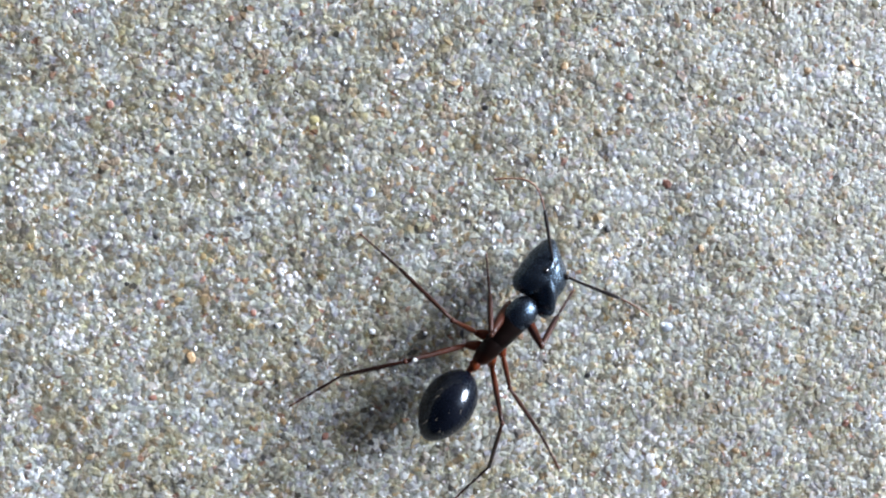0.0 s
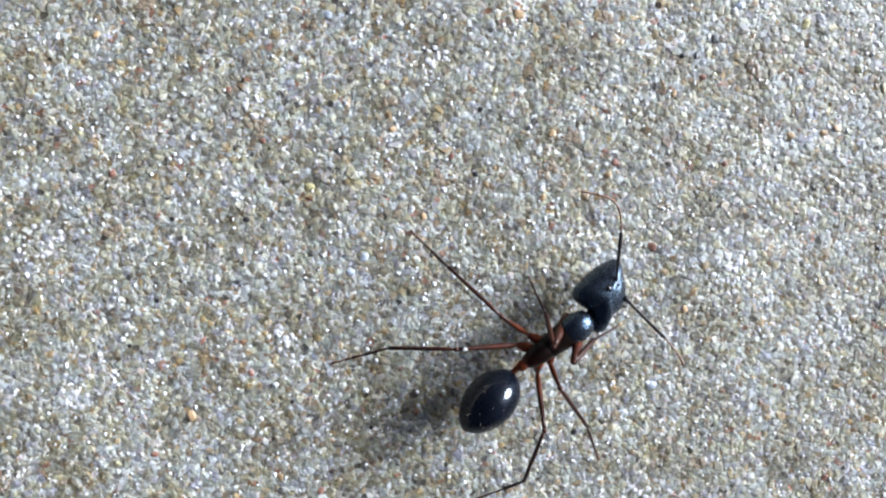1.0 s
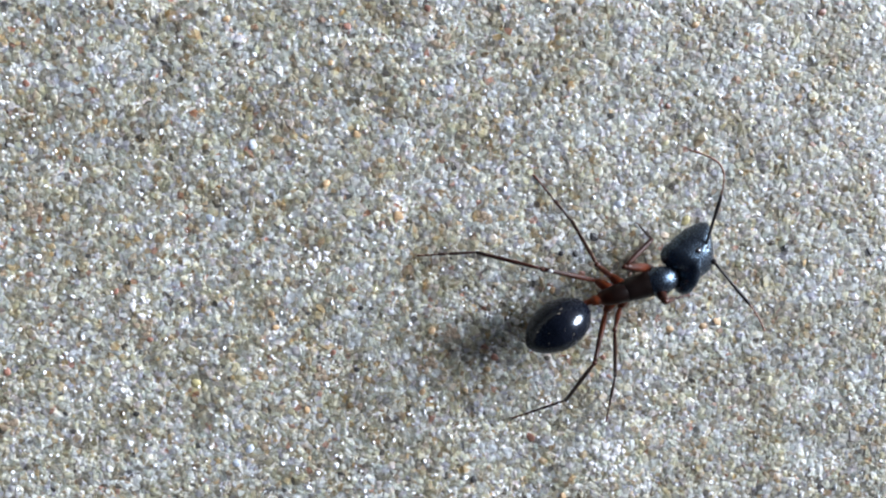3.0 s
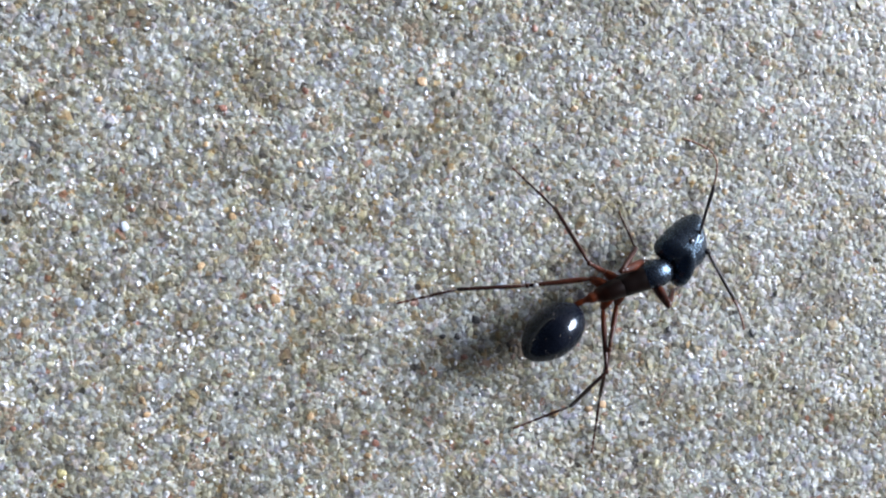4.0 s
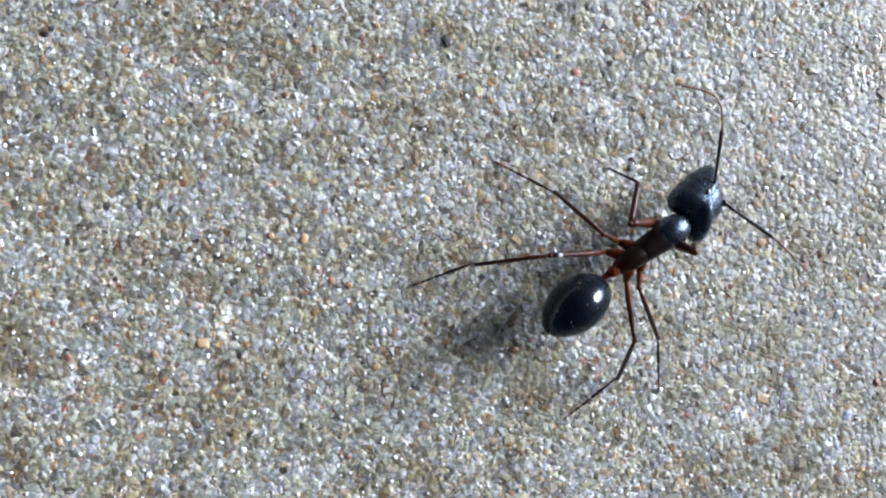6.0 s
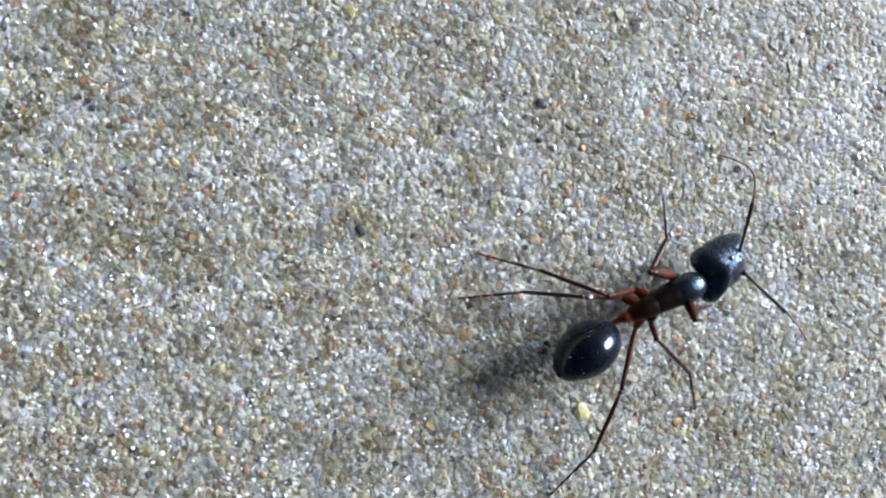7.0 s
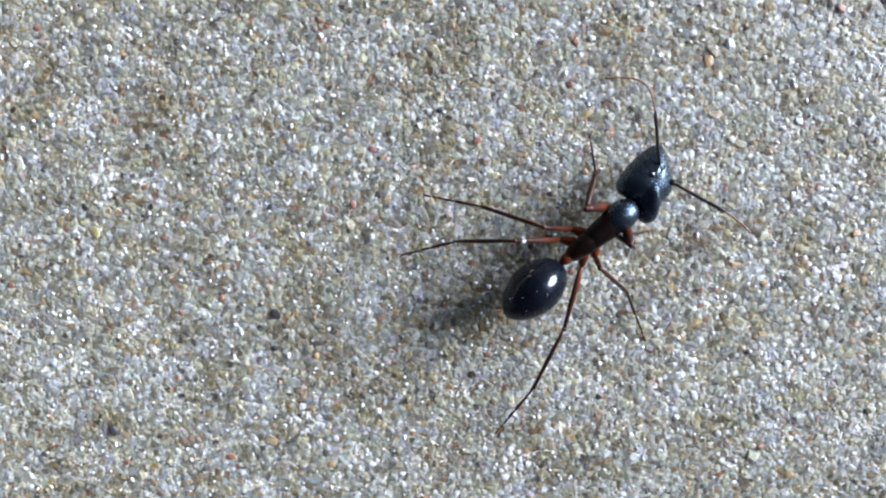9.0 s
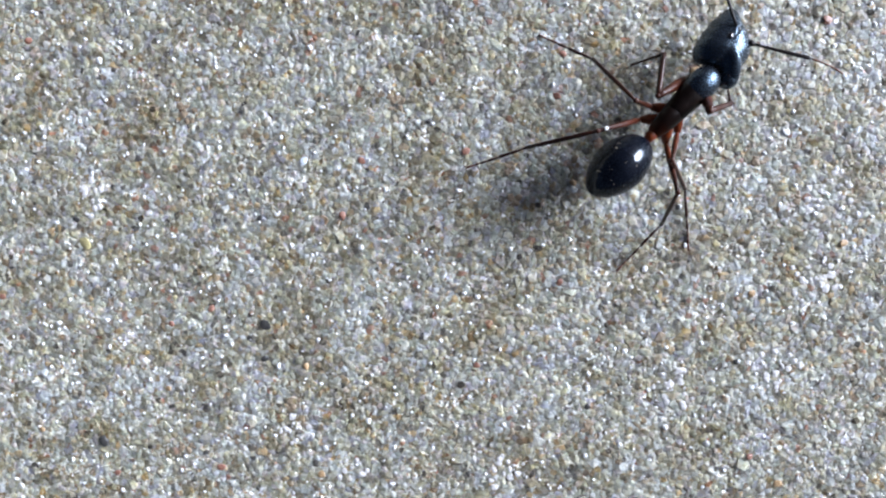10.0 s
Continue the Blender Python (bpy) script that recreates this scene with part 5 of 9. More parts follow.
    walk(P["left_front_tarsus"], [
        (0, pose(0.00082, 0.00148, 0.002, 0, 43.6, 39.7)), (0.2, pose(0.00112, 0.00146, 0.0018, 0, 48.6, 22.7)), (0.3, pose(0.00165, 0.00162, 0.00197, 0, 41.9, 31.2)),
        (0.5, pose(0.00141, 0.00187, 0.00214, 0, 44.5, 43.6)), (0.7, pose(0.0007, 0.00166, 0.002, 0, 49.4, 55.5)), (0.8, pose(0.00064, 0.00159, 0.0021, 0, 57.5, 53.3)),
        (1, pose(0.00036, 0.00117, 0.00169, 0, 44.7, 71.9)), (1.2, pose(0.0016, 0.00165, 0.00187, 0, 32.9, 38.7)), (1.3, pose(0.00148, 0.00167, 0.00206, 0, 37.8, 38.7)),
        (1.5, pose(0.00089, 0.00091, 0.0016, 0, 41.7, 56.4)), (1.7, pose(0.0011, 0.0007, 0.00192, 0, 53.4, 122.4)), (1.8, pose(0.00111, 0.00089, 0.00171, 0, 45.5, 67.1)),
        (2, pose(0.00162, 0.00191, 0.00204, 0, 35.3, 45.5)), (2.2, pose(0.00128, 0.00173, 0.00232, 0, 77, 40.1)), (2.3, pose(0.00119, 0.0021, 0.00238, 0, 87, 109.3)),
        (2.5, pose(0.00095, 0.00142, 0.00158, 0, 39.2, 76.4)), (2.7, pose(0.00136, 0.00204, 0.00191, 0, 33.8, 47)), (2.85, pose(0.00144, 0.00186, 0.00217, 0, 55, 43)),
        (3, pose(0.00123, 0.0019, 0.00229, 0, 75.5, 69.7)), (3.15, pose(0.00106, 0.00172, 0.00186, 0, 55, 82.3)), (3.3, pose(0.00094, 0.00141, 0.00171, 0, 41.8, 70)),
        (3.45, pose(0.00114, 0.00142, 0.00187, 0, 42.1, 51.5)), (3.6, pose(0.00135, 0.00196, 0.0021, 0, 36.5, 47.7)), (3.8, pose(0.00095, 0.00207, 0.00175, 0, 37.2, 51)),
        (4, pose(0.0008, 0.00129, 0.00171, 0, 44.7, 76.7)), (4.2, pose(0.0011, 0.00123, 0.00186, 0, 44.7, 52.9)), (4.3, pose(0.0014, 0.002, 0.0021, 0, 30.7, 48.5)),
        (4.5, pose(0.00116, 0.00182, 0.00205, 0, 46.7, 47.2)), (4.7, pose(0.00084, 0.00097, 0.00164, 0, 42.9, 134)),
        (4.8, pose(0.0011, 0.00123, 0.00205, 0, 59.3, 141.1)), (5, pose(0.00148, 0.00238, 0.00204, 0, 30.1, 45.6)), (5.2, pose(0.00143, 0.00206, 0.00193, 0, 47.6, 65.6)),
        (5.35, pose(0.00104, 0.00141, 0.00184, 0, 45.4, 90.9)), (5.5, pose(0.00104, 0.00129, 0.00186, 0, 47.6, 122.4)),
        (5.65, pose(0.00118, 0.00177, 0.00201, 0, 43.7, 73.4)), (5.8, pose(0.00121, 0.00217, 0.00208, 0, 43.2, 52.1)),
        (5.95, pose(0.00101, 0.00249, 0.00223, 0, 66.6, 65.2)), (6.1, pose(0.001, 0.00217, 0.0021, 0, 55.4, 95.9)), (6.3, pose(0.00106, 0.00149, 0.0018, 0, 42, 30.2)),
        (6.5, pose(0.00105, 0.0018, 0.00208, 0, 41.9, 47.4)), (6.7, pose(0.0009, 0.00267, 0.00229, 0, 74.2, 70.8)),
        (6.8, pose(0.00092, 0.00225, 0.00216, 0, 64.7, 110.4)), (7, pose(0.00115, 0.00222, 0.00203, 0, 31.7, 54.5)),
        (7.2, pose(0.00107, 0.00231, 0.00208, 0, 56.8, 59.3)), (7.3, pose(0.00105, 0.00259, 0.00232, 0, 77, 78.6)), (7.5, pose(0.00085, 0.00131, 0.00148, 0, 32.9, 81.9)),
        (7.7, pose(0.00153, 0.00216, 0.00183, 0, 36.8, 50.5)), (7.8, pose(0.00137, 0.0018, 0.00179, 0, 47.3, 48.2)), (8, pose(0.0012, 0.00235, 0.00233, 0, 78.2, 78)),
        (8.2, pose(0.00109, 0.00137, 0.00194, 0, 54.2, 136.9)), (8.3, pose(0.00108, 0.00184, 0.00183, 0, 41.5, 61.3)),
        (8.5, pose(0.00122, 0.00179, 0.00193, 0, 41.3, 60.7)), (8.7, pose(0.00072, 0.00245, 0.00227, 0, 72.7, 158.7)),
        (8.8, pose(0.00088, 0.0022, 0.00199, 0, 56.4, 158.4)), (9, pose(0.00138, 0.00206, 0.00218, 0, 42.3, 51.2)), (9.2, pose(0.00123, 0.00184, 0.0021, 0, 61.7, 65.1)),
        (9.3, pose(0.00099, 0.00238, 0.00231, 0, 75.6, 118.2)), (9.5, pose(0.00078, 0.00118, 0.00169, 0, 38.3, 76.1)),
        (9.7, pose(0.00127, 0.00183, 0.00226, 0, 55.1, 52.9)), (9.8, pose(0.00116, 0.002, 0.00232, 0, 67.5, 78.3)), (10, pose(0.00086, 0.00199, 0.00224, 0, 69.6, 135.3)),
    ])
    walk(P["left_middle_femur"], [
        (0, pose(-0.00075, 0.00075, 0.0013, 0, -50.9, 97.8)), (0.2, pose(-0.00075, 0.00075, 0.0013, 0, -61.6, 122)),
        (0.3, pose(-0.00075, 0.00075, 0.0013, 0, -58.2, 136.4)), (0.5, pose(-0.00075, 0.00075, 0.0013, 0, -27.4, 131.6)),
        (0.7, pose(-0.00075, 0.00075, 0.0013, 0, -61.7, 120.7)), (0.8, pose(-0.00075, 0.00075, 0.0013, 0, -63, 111.4)),
        (1, pose(-0.00075, 0.00075, 0.0013, 0, -36.3, 107.8)), (1.2, pose(-0.00075, 0.00075, 0.0013, 0, -43, 136.8)),
        (1.3, pose(-0.00075, 0.00075, 0.0013, 0, -37.5, 136.7)), (1.5, pose(-0.00075, 0.00075, 0.0013, 0, -62, 131.6)),
        (1.7, pose(-0.00075, 0.00075, 0.0013, 0, -57.7, 110.4)), (1.8, pose(-0.00075, 0.00075, 0.0013, 0, -50.1, 119.6)),
        (2, pose(-0.00075, 0.00075, 0.0013, 0, -51, 143.9)), (2.2, pose(-0.00075, 0.00075, 0.0013, 0, -62.4, 143.4)),
        (2.3, pose(-0.00075, 0.00075, 0.0013, 0, -50.4, 106.8)), (2.5, pose(-0.00075, 0.00075, 0.0013, 0, -47.7, 137.4)),
        (2.7, pose(-0.00075, 0.00075, 0.0013, 0, -47.1, 151)), (2.85, pose(-0.00075, 0.00075, 0.0013, 0, -55.9, 143.7)),
        (3, pose(-0.00075, 0.00075, 0.0013, 0, -54.4, 128.8)), (3.15, pose(-0.00075, 0.00075, 0.0013, 0, -49.6, 129.1)),
        (3.3, pose(-0.00075, 0.00075, 0.0013, 0, -49.2, 138)), (3.45, pose(-0.00075, 0.00075, 0.0013, 0, -42.5, 139)),
        (3.6, pose(-0.00075, 0.00075, 0.0013, 0, -41.5, 144.9)), (3.8, pose(-0.00075, 0.00075, 0.0013, 0, -47.6, 146.6)),
        (4, pose(-0.00075, 0.00075, 0.0013, 0, -53.6, 136.1)), (4.2, pose(-0.00075, 0.00075, 0.0013, 0, -41, 135.2)),
        (4.3, pose(-0.00075, 0.00075, 0.0013, 0, -38.3, 144.9)), (4.5, pose(-0.00075, 0.00075, 0.0013, 0, -45.5, 145.1)),
        (4.7, pose(-0.00075, 0.00075, 0.0013, 0, -54.7, 122.4)), (4.8, pose(-0.00075, 0.00075, 0.0013, 0, -52.7, 135.2)),
        (5, pose(-0.00075, 0.00075, 0.0013, 0, -43, 142.4)), (5.2, pose(-0.00075, 0.00075, 0.0013, 0, -48.7, 141.5)),
        (5.35, pose(-0.00075, 0.00075, 0.0013, 0, -50, 134.2)), (5.5, pose(-0.00075, 0.00075, 0.0013, 0, -51.3, 134.5)),
        (5.65, pose(-0.00075, 0.00075, 0.0013, 0, -47.4, 145.2)), (5.8, pose(-0.00075, 0.00075, 0.0013, 0, -44.4, 147.1)),
        (5.95, pose(-0.00075, 0.00075, 0.0013, 0, -54.8, 132.7)), (6.1, pose(-0.00075, 0.00075, 0.0013, 0, -49.6, 140.7)),
        (6.3, pose(-0.00075, 0.00075, 0.0013, 0, -53.7, 154.3)), (6.5, pose(-0.00075, 0.00075, 0.0013, 0, -39.7, 158.2)),
        (6.7, pose(-0.00075, 0.00075, 0.0013, 0, -58.3, 128.8)), (6.8, pose(-0.00075, 0.00075, 0.0013, 0, -52.5, 135.1)),
        (7, pose(-0.00075, 0.00075, 0.0013, 0, -40.4, 160.1)), (7.2, pose(-0.00075, 0.00075, 0.0013, 0, -60.6, 146.4)),
        (7.3, pose(-0.00075, 0.00075, 0.0013, 0, -61.8, 141.8)), (7.5, pose(-0.00075, 0.00075, 0.0013, 0, -42.6, 134.3)),
        (7.7, pose(-0.00075, 0.00075, 0.0013, 0, -41.6, 144.3)), (7.8, pose(-0.00075, 0.00075, 0.0013, 0, -38.7, 142.8)),
        (8, pose(-0.00075, 0.00075, 0.0013, 0, -53.6, 126.3)), (8.2, pose(-0.00075, 0.00075, 0.0013, 0, -47.8, 134.1)),
        (8.3, pose(-0.00075, 0.00075, 0.0013, 0, -36, 140.7)), (8.5, pose(-0.00075, 0.00075, 0.0013, 0, -43.8, 136.9)),
        (8.7, pose(-0.00075, 0.00075, 0.0013, 0, -63.2, 117.2)), (8.8, pose(-0.00075, 0.00075, 0.0013, 0, -62, 111.5)),
        (9, pose(-0.00075, 0.00075, 0.0013, 0, -50.2, 133.7)), (9.2, pose(-0.00075, 0.00075, 0.0013, 0, -63.8, 144.4)),
        (9.3, pose(-0.00075, 0.00075, 0.0013, 0, -66.8, 121.8)), (9.5, pose(-0.00075, 0.00075, 0.0013, 0, -55.6, 134.4)),
        (9.7, pose(-0.00075, 0.00075, 0.0013, 0, -52.8, 154.4)), (9.8, pose(-0.00075, 0.00075, 0.0013, 0, -52.3, 148.6)),
        (10, pose(-0.00075, 0.00075, 0.0013, 0, -59.7, 132.4)),
    ])
    walk(P["left_middle_tibia"], [
        (0, pose(-0.00094, 0.00212, 0.00301, 0, 19.2, 87.2)), (0.2, pose(-0.0013, 0.00164, 0.00324, 0, 37.5, 108.7)),
        (0.3, pose(-0.00159, 0.00155, 0.00317, 0, 35.5, 115.4)), (0.5, pose(-0.00205, 0.00221, 0.00231, 0, 1.9, 126.9)),
        (0.7, pose(-0.00128, 0.00165, 0.00324, 0, 35.5, 111.9)), (0.8, pose(-0.00111, 0.00168, 0.00326, 0, 39.3, 93.7)),
        (1, pose(-0.00129, 0.00244, 0.0026, 0, 14, 100.8)), (1.2, pose(-0.00192, 0.00185, 0.0028, 0, 7.1, 127.7)), (1.3, pose(-0.00202, 0.00195, 0.00264, 0, -1, 130.3)),
        (1.5, pose(-0.00144, 0.00152, 0.00324, 0, 7.6, 118)), (1.7, pose(-0.00116, 0.00185, 0.00316, 0, 36.8, 94.2)),
        (1.8, pose(-0.00145, 0.00198, 0.00299, 0, 31.9, 109.8)), (2, pose(-0.00187, 0.00157, 0.00301, 0, 23.4, 131.6)),
        (2.2, pose(-0.00157, 0.00136, 0.00325, 0, 70.1, 89.2)), (2.3, pose(-0.00115, 0.00209, 0.00299, 0, 46.9, 81.9)),
        (2.5, pose(-0.00184, 0.00175, 0.00293, 0, 26.5, 112.9)), (2.7, pose(-0.00206, 0.00148, 0.00291, 0, 12.5, 134.7)),
        (2.85, pose(-0.00175, 0.00148, 0.00312, 0, 46.1, 110.7)), (3, pose(-0.00155, 0.00175, 0.00309, 0, 54.6, 89.3)),
        (3.15, pose(-0.00165, 0.00186, 0.00298, 0, 39.6, 94)), (3.3, pose(-0.00182, 0.00171, 0.00296, 0, 28.4, 106)),
        (3.45, pose(-0.00197, 0.00181, 0.00279, 0, 25.8, 114.3)), (3.6, pose(-0.0021, 0.0017, 0.00276, 0, 36.3, 114.4)),
        (3.8, pose(-0.00199, 0.00157, 0.00292, 0, 55.6, 83.2)), (4, pose(-0.00169, 0.00166, 0.00307, 0, 33.4, 92.9)),
        (4.2, pose(-0.00193, 0.00192, 0.00274, 0, 29.9, 107.8)), (4.3, pose(-0.00216, 0.00174, 0.00266, 0, 34.6, 117.6)),
        (4.5, pose(-0.00202, 0.00163, 0.00287, 0, 37.2, 106.3)), (4.7, pose(-0.00143, 0.00182, 0.0031, 0, 42.4, 93.9)),
        (4.8, pose(-0.0017, 0.00169, 0.00305, 0, 47, 103)), (5, pose(-0.00202, 0.00173, 0.0028, 0, 31.8, 112.4)), (5.2, pose(-0.00189, 0.00165, 0.00295, 0, 27.1, 124.3)),
        (5.35, pose(-0.00173, 0.00176, 0.00299, 0, 40, 99.9)), (5.5, pose(-0.00172, 0.00173, 0.00302, 0, 42.3, 104.6)),
        (5.65, pose(-0.00197, 0.0016, 0.00292, 0, 30.9, 114.8)), (5.8, pose(-0.00207, 0.0016, 0.00284, 0, 24.1, 118.5)),
        (5.95, pose(-0.00161, 0.00168, 0.0031, 0, 40.5, 91.5)), (6.1, pose(-0.00185, 0.00165, 0.00297, 0, 42.4, 96.4)),
        (6.3, pose(-0.00192, 0.00131, 0.00307, 0, 20.8, 122)), (6.5, pose(-0.00232, 0.00138, 0.0027, 0, 11.7, 132.5)),
        (6.7, pose(-0.00147, 0.00165, 0.00317, 0, 41.7, 85.9)), (6.8, pose(-0.0017, 0.0017, 0.00305, 0, 46.2, 84)), (7, pose(-0.00232, 0.00132, 0.00273, 0, 31.7, 132.3)),
        (7.2, pose(-0.00165, 0.00135, 0.00322, 0, 46.1, 113.4)), (7.3, pose(-0.00157, 0.00139, 0.00324, 0, 49.6, 76.1)),
        (7.5, pose(-0.00188, 0.00191, 0.00279, 0, 52, 103.4)), (7.7, pose(-0.00209, 0.00171, 0.00276, 0, 51.5, 126.4)),
        (7.8, pose(-0.00212, 0.00179, 0.00268, 0, 48.6, 138.9)), (8, pose(-0.00152, 0.0018, 0.00307, 0, 31.9, 92.3)),
        (8.2, pose(-0.00178, 0.00181, 0.00293, 0, 41.2, 111.7)), (8.3, pose(-0.00213, 0.00188, 0.00259, 0, 42.3, 130.2)),
        (8.5, pose(-0.00191, 0.00184, 0.00282, 0, 22.1, 135.7)), (8.7, pose(-0.0012, 0.00163, 0.00326, 0, 41.7, 98.4)),
        (8.8, pose(-0.00113, 0.00171, 0.00324, 0, 45, 102.2)), (9, pose(-0.00172, 0.00177, 0.00299, 0, 31.8, 122.4)),
        (9.2, pose(-0.00154, 0.00131, 0.00327, 0, 57.8, 95)), (9.3, pose(-0.00121, 0.00149, 0.00332, 0, 49.9, 86)),
        (9.5, pose(-0.00162, 0.00164, 0.00312, 0, 46.7, 103.2)), (9.7, pose(-0.00195, 0.00133, 0.00305, 0, 52.7, 108.2)),
        (9.8, pose(-0.0019, 0.00145, 0.00304, 0, 57.6, 87.5)), (10, pose(-0.0015, 0.00157, 0.0032, 0, 38.5, 77.9)),
    ])
    walk(P["left_middle_tarsus"], [
        (0, pose(-0.0008, 0.00505, 0.00199, 0, 37.2, 91.1)), (0.2, pose(-0.00209, 0.00397, 0.00135, 0, 24.4, 110.8)),
        (0.3, pose(-0.00267, 0.00383, 0.00137, 0, 25.2, 114.4)), (0.5, pose(-0.00391, 0.00469, 0.00221, 0, 50.5, 108.9)),
        (0.7, pose(-0.00222, 0.00399, 0.00144, 0, 28.9, 120)), (0.8, pose(-0.00127, 0.00408, 0.0013, 0, 26.4, 105.8)),
        (1, pose(-0.00186, 0.00539, 0.00185, 0, 38.8, 99.7)), (1.2, pose(-0.0038, 0.00429, 0.00242, 0, 57.8, 105.1)),
        (1.3, pose(-0.00402, 0.00431, 0.00269, 0, 69.6, 108.4)), (1.5, pose(-0.00288, 0.00424, 0.00283, 0, 83.6, 106.8)),
        (1.7, pose(-0.00134, 0.00433, 0.0013, 0, 26.6, 118.7)), (1.8, pose(-0.00234, 0.00445, 0.00135, 0, 21.2, 123.8)),
        (2, pose(-0.00376, 0.00369, 0.00178, 0, 35.7, 137.5)), (2.2, pose(-0.00156, 0.00241, 0.00033, 0, 5.3, 109.5)),
        (2.3, pose(-0.00086, 0.00419, 0.00073, 0, 14.1, 101.6)), (2.5, pose(-0.00292, 0.00431, 0.00154, 0, 32.2, 117.9)),
        (2.7, pose(-0.00419, 0.00363, 0.00224, 0, 51.5, 142.1)), (2.85, pose(-0.0025, 0.00349, 0.00089, 0, 20.3, 123.7)),
        (3, pose(-0.00153, 0.00355, 0.00056, 0, 11.5, 110.3)), (3.15, pose(-0.00182, 0.00424, 0.001, 0, 20.5, 111.2)),
        (3.3, pose(-0.00257, 0.00433, 0.00149, 0, 29.3, 117.6)), (3.45, pose(-0.00312, 0.00436, 0.00144, 0, 25.3, 124.7)),
        (3.6, pose(-0.00313, 0.00397, 0.00092, 0, 15.9, 126.3)), (3.8, pose(-0.00178, 0.00331, 0.00037, 0, 6.5, 116.5)),
        (4, pose(-0.00182, 0.00424, 0.00136, 0, 25.4, 110.7)), (4.2, pose(-0.00275, 0.00448, 0.0012, 0, 17.1, 119.2)), (4.3, pose(-0.00334, 0.004, 0.0009, 0, 14.1, 125)),
        (4.5, pose(-0.00271, 0.004, 0.00099, 0, 19.7, 131.3)), (4.7, pose(-0.00159, 0.00411, 0.001, 0, 19.9, 109.9)),
        (4.8, pose(-0.00217, 0.00375, 0.00078, 0, 13.4, 112)), (5, pose(-0.00303, 0.00417, 0.00117, 0, 17.8, 121.2)),
        (5.2, pose(-0.00344, 0.00393, 0.00154, 0, 22.7, 135.6)), (5.35, pose(-0.00214, 0.0041, 0.001, 0, 19.7, 120.5)),
        (5.5, pose(-0.00229, 0.00395, 0.00093, 0, 17.4, 115.9)), (5.65, pose(-0.00309, 0.00401, 0.00133, 0, 26.3, 119.1)),
        (5.8, pose(-0.00342, 0.00409, 0.00157, 0, 31.1, 123.7)), (5.95, pose(-0.00167, 0.00404, 0.00109, 0, 21.3, 112.5)),
        (6.1, pose(-0.00211, 0.00393, 0.00089, 0, 17.2, 120.1)), (6.3, pose(-0.00346, 0.00377, 0.00197, 0, 43.3, 119)),
        (6.5, pose(-0.00437, 0.00362, 0.00208, 0, 46.4, 128.2)), (6.7, pose(-0.00131, 0.00396, 0.00111, 0, 22.2, 107.1)),
        (6.8, pose(-0.00147, 0.00383, 0.00081, 0, 15.7, 113.9)), (7, pose(-0.0041, 0.00327, 0.0011, 0, 20.6, 138.4)),
        (7.2, pose(-0.0025, 0.00332, 0.00098, 0, 17.8, 123.6)), (7.3, pose(-0.00109, 0.00334, 0.00088, 0, 17.2, 103)),
        (7.5, pose(-0.00232, 0.00376, 0.00034, 0, 3.6, 119.5)), (7.7, pose(-0.00323, 0.00326, 0.00033, 0, 4.6, 141.8)),
        (7.8, pose(-0.00366, 0.00313, 0.00035, 0, 6.1, 142.2)), (8, pose(-0.00163, 0.00443, 0.00143, 0, 29.5, 113.6)),
        (8.2, pose(-0.00264, 0.00398, 0.00089, 0, 15, 125.3)), (8.3, pose(-0.00361, 0.00363, 0.00051, 0, 8.1, 139.3)),
        (8.5, pose(-0.00397, 0.00384, 0.00166, 0, 32, 140)), (8.7, pose(-0.00154, 0.00392, 0.0012, 0, 18.9, 109.4)),
        (8.8, pose(-0.00159, 0.00385, 0.00105, 0, 15.9, 113)), (9, pose(-0.00313, 0.00399, 0.00136, 0, 23.7, 129.2)),
        (9.2, pose(-0.00168, 0.00296, 0.00065, 0, 12.4, 124)), (9.3, pose(-0.00107, 0.00348, 0.00095, 0, 18.3, 110.3)),
        (9.5, pose(-0.0021, 0.00371, 0.00086, 0, 16, 114.7)), (9.7, pose(-0.00254, 0.00311, 0.00059, 0, 9.8, 134.4)),
        (9.8, pose(-0.00183, 0.00311, 0.00042, 0, 7.3, 125.2)), (10, pose(-0.00099, 0.00394, 0.00127, 0, 25.8, 102.6)),
    ])
